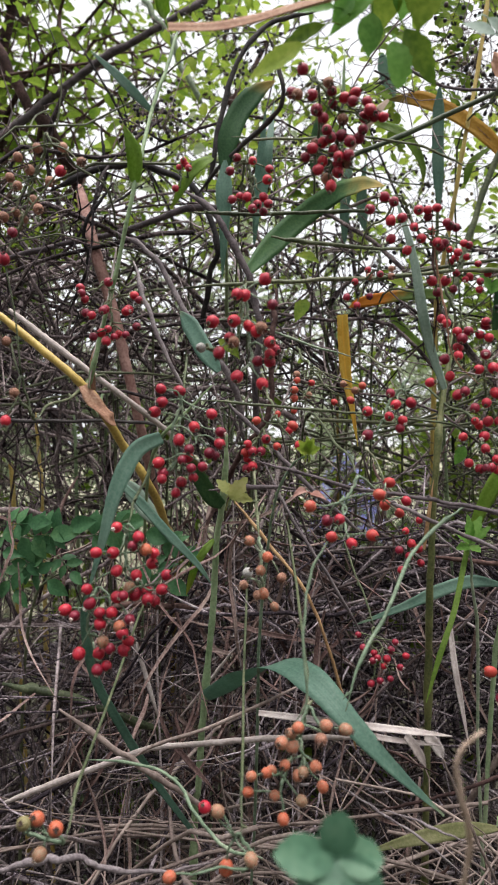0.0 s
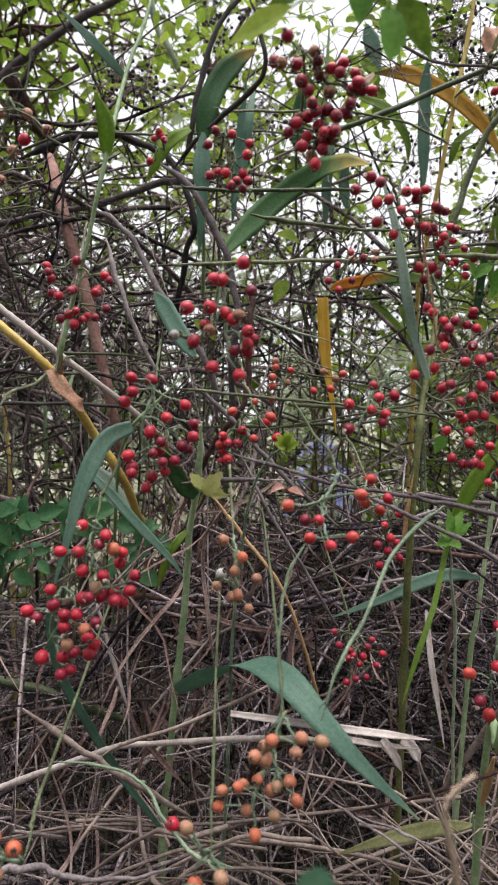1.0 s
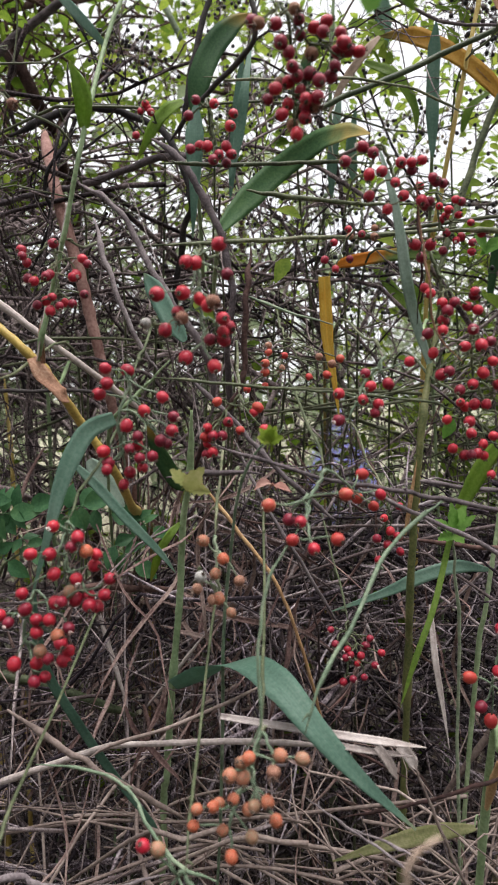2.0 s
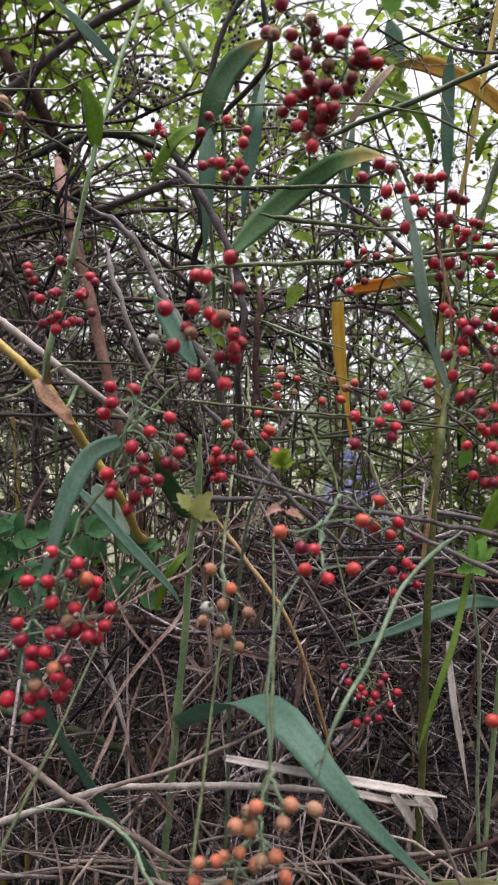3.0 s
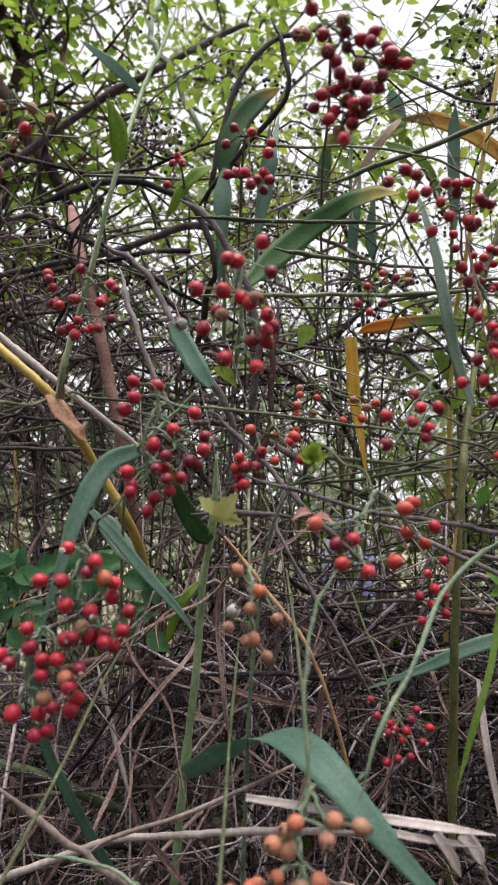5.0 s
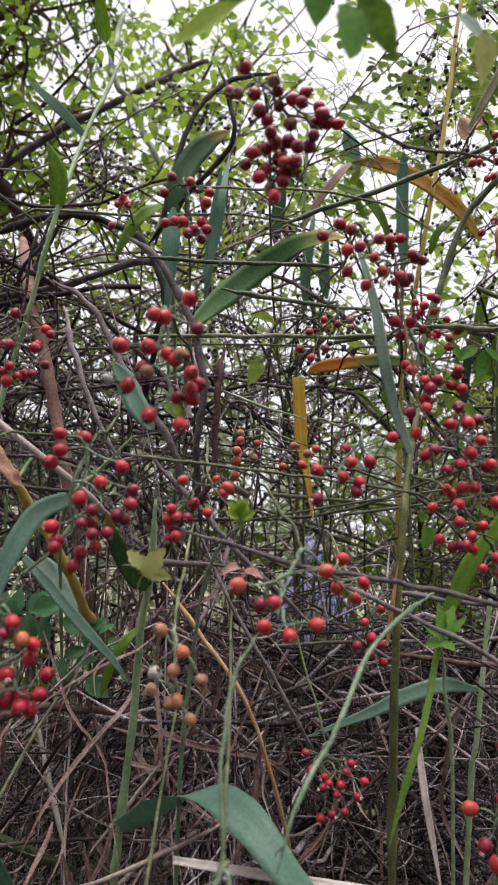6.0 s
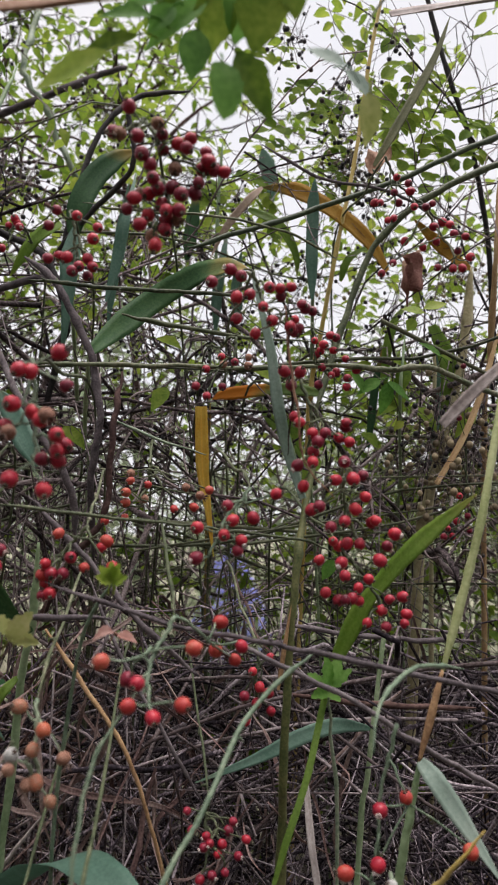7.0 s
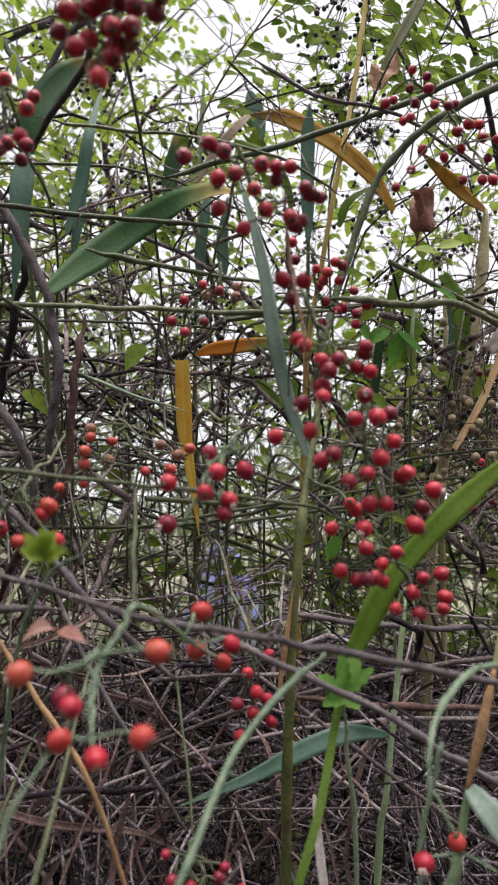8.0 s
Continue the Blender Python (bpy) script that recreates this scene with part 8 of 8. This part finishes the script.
compound_leaf(far_bush, (0.496, 1.152, 2.056), (-0.687, -0.371, -0.625), (0.2, -0.7, 0.7), 0.051, LEAF_LIGHT, 2, 0.6, ROUND, 0.72)
compound_leaf(far_bush, (0.481, 1.215, 2.138), (-0.84, -0.506, -0.196), (0.2, -0.7, 0.7), 0.037, LEAF_LIGHT, 2, 0.6, ROUND, 0.72)
compound_leaf(far_bush, (0.473, 1.09, 2.055), (-0.688, -0.38, -0.618), (0.2, -0.7, 0.7), 0.049, LEAF_GREEN, 2, 0.6, ROUND, 0.72)
compound_leaf(far_bush, (0.395, 1.106, 1.942), (0.484, -0.519, -0.704), (0.2, -0.7, 0.7), 0.036, LEAF_LIGHT, 2, 0.6, ROUND, 0.72)
compound_leaf(far_bush, (0.554, 1.132, 1.993), (-0.821, -0.402, -0.405), (0.2, -0.7, 0.7), 0.047, LEAF_LIGHT, 2, 0.6, ROUND, 0.72)
compound_leaf(far_bush, (0.557, 1.128, 1.969), (-0.778, -0.384, -0.498), (0.2, -0.7, 0.7), 0.049, LEAF_LIGHT, 2, 0.6, ROUND, 0.72)
compound_leaf(far_bush, (0.567, 1.139, 2.011), (-0.813, -0.579, -0.061), (0.2, -0.7, 0.7), 0.032, LEAF_LIGHT, 2, 0.6, ROUND, 0.72)
cane(front, [(0.138, 0.62, 0.917), (0.172, 0.6, 0.936), (0.2, 0.59, 0.949), (0.231, 0.58, 0.966), (0.275, 0.6, 0.967)], 0.0013, 0.0017, BARK_BROWN, 0.0006, 0)
cane(front, [(0.132, 0.52, 0.972), (0.15, 0.51, 0.971), (0.172, 0.5, 0.966), (0.188, 0.5, 0.96)], 0.0011, 0.0012, BARK_GREY, 0.0005, 0)
cane(front, [(0.103, 0.56, 0.971), (0.118, 0.55, 0.966), (0.142, 0.54, 0.954), (0.164, 0.53, 0.944), (0.193, 0.53, 0.919)], 0.0009, 0.0011, BARK_GREY, 0.0005, 0)
cane(front, [(0.129, 0.62, 0.984), (0.156, 0.61, 0.974), (0.196, 0.6, 0.958)], 0.001, 0.0012, BARK_BROWN, 0.0005, 0)
g = reed("low grass with one olive-green lying blade", [(0.30, 0.76, 0), (0.29, 0.72, 0.6), (0.274, 0.685, 0.86), (0.266, 0.676, 0.875)], 0.0016, REED_STEM, knots=0.2)
blade(g, [(0.268, 0.676, 0.874), (0.225, 0.65, 0.886), (0.178, 0.62, 0.895), (0.13, 0.594, 0.898)], 0.0135, BLADE_OLIVE, (10, 30), face=(0, -0.6, 0.8), base=0.3, label="olive-green blade with a pale edge")

compound_leaf(far_bush, (0.348, 1.25, 1.928), (0.521, -0.715, 0.467), (0.2, -0.7, 0.7), 0.039, LEAF_GREEN, 3, 0.42, ROUND, 0.68)
compound_leaf(far_bush, (0.387, 1.1, 1.801), (-0.865, -0.495, -0.087), (0.2, -0.7, 0.7), 0.057, LEAF_GREEN, 3, 0.42, ROUND, 0.68)
compound_leaf(far_bush, (0.455, 1.05, 1.898), (-0.501, -0.402, -0.767), (0.2, -0.7, 0.7), 0.070, LEAF_LIGHT, 3, 0.42, ROUND, 0.68)
compound_leaf(far_bush, (0.582, 1.1, 1.919), (-0.869, -0.492, -0.062), (0.2, -0.7, 0.7), 0.057, LEAF_GREEN, 3, 0.42, ROUND, 0.68)
compound_leaf(far_bush, (0.728, 1.294, 2.084), (0.476, -0.522, 0.708), (0.2, -0.7, 0.7), 0.040, LEAF_LIGHT, 3, 0.42, ROUND, 0.7)
compound_leaf(far_bush, (0.599, 1.081, 1.911), (-0.755, -0.369, -0.542), (0.2, -0.7, 0.7), 0.057, LEAF_GREEN, 3, 0.42, ROUND, 0.7)
compound_leaf(far_bush, (0.251, 1.077, 1.97), (0.732, -0.529, -0.429), (0.2, -0.7, 0.7), 0.040, LEAF_GREEN, 3, 0.42, ROUND, 0.7)
compound_leaf(far_bush, (0.593, 1.163, 1.997), (0.762, -0.552, 0.34), (0.2, -0.7, 0.7), 0.038, LEAF_LIGHT, 3, 0.42, ROUND, 0.7)
compound_leaf(far_bush, (0.57, 1.028, 1.876), (0.384, -0.724, 0.573), (0.2, -0.7, 0.7), 0.029, LEAF_LIGHT, 3, 0.42, ROUND, 0.7)
compound_leaf(far_bush, (0.319, 1.034, 1.87), (0.157, -0.499, -0.852), (0.2, -0.7, 0.7), 0.037, LEAF_LIGHT, 2, 0.62, ROUND, 0.7)
compound_leaf(far_bush, (0.428, 1.086, 1.905), (0.508, -0.532, -0.677), (0.2, -0.7, 0.7), 0.035, LEAF_LIGHT, 2, 0.62, ROUND, 0.7)
compound_leaf(far_bush, (0.425, 1.026, 1.879), (0.713, -0.622, -0.323), (0.2, -0.7, 0.7), 0.030, LEAF_GREEN, 2, 0.62, ROUND, 0.7)
compound_leaf(far_bush, (0.406, 1.195, 2.121), (0.019, -0.414, -0.91), (0.2, -0.7, 0.7), 0.045, LEAF_GREEN, 2, 0.6, ROUND, 0.72)
compound_leaf(far_bush, (0.49, 1.159, 1.909), (-0.279, -0.427, -0.86), (0.2, -0.7, 0.7), 0.044, LEAF_GREEN, 2, 0.6, ROUND, 0.72)
compound_leaf(far_bush, (0.425, 1.017, 1.9), (-0.26, -0.443, -0.858), (0.2, -0.7, 0.7), 0.042, LEAF_GREEN, 2, 0.6, ROUND, 0.72)
compound_leaf(far_bush, (0.492, 1.198, 1.985), (-0.368, -0.398, -0.84), (0.2, -0.7, 0.7), 0.047, LEAF_GREEN, 2, 0.6, ROUND, 0.72)
compound_leaf(far_bush, (0.458, 1.051, 1.949), (-0.015, -0.462, -0.887), (0.2, -0.7, 0.7), 0.041, LEAF_LIGHT, 2, 0.6, ROUND, 0.72)
compound_leaf(far_bush, (0.314, 1.123, 1.788), (0.146, -0.927, 0.345), (0.2, -0.7, 0.7), 0.020, LEAF_LIGHT, 2, 0.6, ROUND, 0.72)

# growth at the far side of the second bush
rng = np.random.default_rng(77)
small_leaf(far_bush, (0.329, 0.920, 1.459), (0.610, 0.000, -0.793), (0.1, -0.8, 0.6), 0.033, 0.0170, LEAF_VINE, OVATE, 0.25, 0.3)
small_leaf(far_bush, (0.366, 0.920, 1.451), (-0.850, 0.000, -0.527), (0.1, -0.8, 0.6), 0.034, 0.0182, LEAF_VINE, OVATE, 0.25, 0.3)
small_leaf(far_bush, (0.375, 0.920, 1.447), (-0.134, 0.000, -0.991), (0.1, -0.8, 0.6), 0.037, 0.0202, LEAF_VINE, OVATE, 0.25, 0.3)
small_leaf(far_bush, (0.375, 0.920, 1.449), (0.867, 0.000, -0.499), (0.1, -0.8, 0.6), 0.038, 0.0172, LEAF_VINE, OVATE, 0.25, 0.3)
small_leaf(far_bush, (0.354, 0.920, 1.471), (-0.887, 0.000, -0.463), (0.1, -0.8, 0.6), 0.026, 0.0152, LEAF_LIGHT, OVATE, 0.25, 0.3)
small_leaf(far_bush, (0.395, 0.920, 1.401), (-0.800, 0.000, -0.600), (0.1, -0.8, 0.6), 0.015, 0.0120, LEAF_LIGHT, OVATE, 0.25, 0.3)
small_leaf(far_bush, (0.422, 0.920, 1.539), (-0.970, 0.000, 0.243), (0.1, -0.8, 0.6), 0.029, 0.0180, LEAF_YGREEN, OVATE, 0.25, 0.3)
small_leaf(far_bush, (0.422, 0.920, 1.544), (0.939, 0.000, 0.344), (0.1, -0.8, 0.6), 0.032, 0.0170, LEAF_YGREEN, OVATE, 0.25, 0.3)
small_leaf(far_bush, (0.409, 0.920, 1.530), (-0.490, 0.000, -0.872), (0.1, -0.8, 0.6), 0.018, 0.0156, LEAF_YGREEN, OVATE, 0.25, 0.3)
small_leaf(far_bush, (0.310, 0.920, 1.235), (-0.447, 0.000, -0.894), (0.1, -0.8, 0.6), 0.027, 0.0162, LEAF_VINE, OVATE, 0.25, 0.3)
small_leaf(far_bush, (0.358, 0.920, 1.260), (0.931, 0.000, -0.366), (0.1, -0.8, 0.6), 0.030, 0.0126, LEAF_GREEN, OVATE, 0.25, 0.3)
small_leaf(far_bush, (0.443, 0.920, 1.485), (-0.793, 0.000, 0.610), (0.1, -0.8, 0.6), 0.033, 0.0126, LEAF_VINE, OVATE, 0.25, 0.3)
berry_spray(far_bush, (0.569, 1.15, 1.441), 0.065, 13, BERRY_BROWN, 0.0046)
berry_spray(far_bush, (0.588, 1.15, 1.415), 0.065, 13, BERRY_BROWN, 0.0046)
berry_spray(far_bush, (0.531, 1.08, 1.391), 0.065, 13, BERRY_BROWN, 0.0046)
berry_spray(far_bush, (0.48, 1.02, 1.362), 0.065, 13, BERRY_BROWN, 0.0046)
berry_spray(far_bush, (0.501, 0.96, 1.351), 0.065, 13, BERRY_BROWN, 0.0046)
berry_spray(far_bush, (0.502, 1.05, 1.348), 0.065, 13, BERRY_BROWN, 0.0046)
berry_spray(far_bush, (0.478, 1.05, 1.385), 0.065, 13, BERRY_BROWN, 0.0046)
berry_spray(far_bush, (0.491, 0.96, 1.42), 0.065, 13, BERRY_BROWN, 0.0046)
berry_spray(far_bush, (0.436, 0.96, 1.344), 0.065, 13, BERRY_BROWN, 0.0046)
berry_spray(far_bush, (0.585, 1.2, 1.351), 0.065, 13, BERRY_BROWN, 0.0046)
berry_spray(far_bush, (0.26, 1.02, 1.954), 0.045, 15, BERRY_BLACK, 0.0034)
berry_spray(far_bush, (0.345, 1.02, 1.899), 0.045, 15, BERRY_BLACK, 0.0034)
berry_spray(far_bush, (0.373, 1.02, 1.864), 0.045, 15, BERRY_BLACK, 0.0034)
berry_spray(far_bush, (0.352, 1.02, 1.774), 0.045, 15, BERRY_BLACK, 0.0034)
berry_spray(far_bush, (0.376, 1.02, 1.745), 0.045, 15, BERRY_BLACK, 0.0034)
berry_spray(far_bush, (0.413, 1.02, 1.979), 0.045, 15, BERRY_BLACK, 0.0034)
berry_spray(far_bush, (0.334, 1.02, 1.828), 0.045, 15, BERRY_BLACK, 0.0034)
berry_spray(far_bush, (0.506, 1.02, 1.519), 0.045, 15, BERRY_BLACK, 0.0034)
berry_spray(far_bush, (0.207, 1.02, 1.472), 0.045, 15, BERRY_BLACK, 0.0034)
berry_spray(far_bush, (0.241, 1.02, 1.429), 0.045, 15, BERRY_BLACK, 0.0034)
s, lf = Soup(), Soup()
n = 190
st = np.stack([rng.uniform(0.25, 1.15, n), rng.uniform(1.35, 2.1, n), rng.uniform(1.15, 1.62, n)], -1)
leafy_twigs(s, lf, rng, st, rng.normal(0, 1, (n, 3)) * (1, 0.6, 0.7), rng.uniform(0.10, 0.3, n), 8, (0.018, 0.034), OVATE, 0.3, 0.0010, 0.6)
tagged(part("twig_fringe", s, TWIG_DARK, far_bush), kind="stuff")
part("foliage", lf, LEAF_LIGHT, far_bush)
# fine bare twigs against the sky
s = Soup()
fine = bowed(rng, 26, (0.15, 0.75), (1.0, 1.4), (1.62, 2.1), (0.3, 0.8), 14, 0.7, 0.25, 0.05)
fine_side = side_twigs(rng, fine, 190, (0.04, 0.22), 9, 0.35, 0.05)
tubes(s, fine, taper(rng, 26, 14, (0.0010, 0.0022), 0.4), 6)
tubes(s, fine_side, taper(rng, 190, 9, (0.0005, 0.0011)), 5)
tagged(part("twig_fringe", s, TWIG_DARK, far_bush), kind="stuff")
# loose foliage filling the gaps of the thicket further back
for n, xs, ys, zs, size, leaf_tone in ((400, (-2.2, 0.2), (2.2, 3.2), (1.7, 3.1), (0.022, 0.042), LEAF_LIGHT), (170, (-1.0, 2.0), (2.2, 3.2), (1.25, 1.85), (0.022, 0.045), LEAF_FAR_HAZE), (80, (0.0, 1.0), (1.6, 2.4), (1.75, 2.6), (0.022, 0.04), LEAF_LIGHT)):
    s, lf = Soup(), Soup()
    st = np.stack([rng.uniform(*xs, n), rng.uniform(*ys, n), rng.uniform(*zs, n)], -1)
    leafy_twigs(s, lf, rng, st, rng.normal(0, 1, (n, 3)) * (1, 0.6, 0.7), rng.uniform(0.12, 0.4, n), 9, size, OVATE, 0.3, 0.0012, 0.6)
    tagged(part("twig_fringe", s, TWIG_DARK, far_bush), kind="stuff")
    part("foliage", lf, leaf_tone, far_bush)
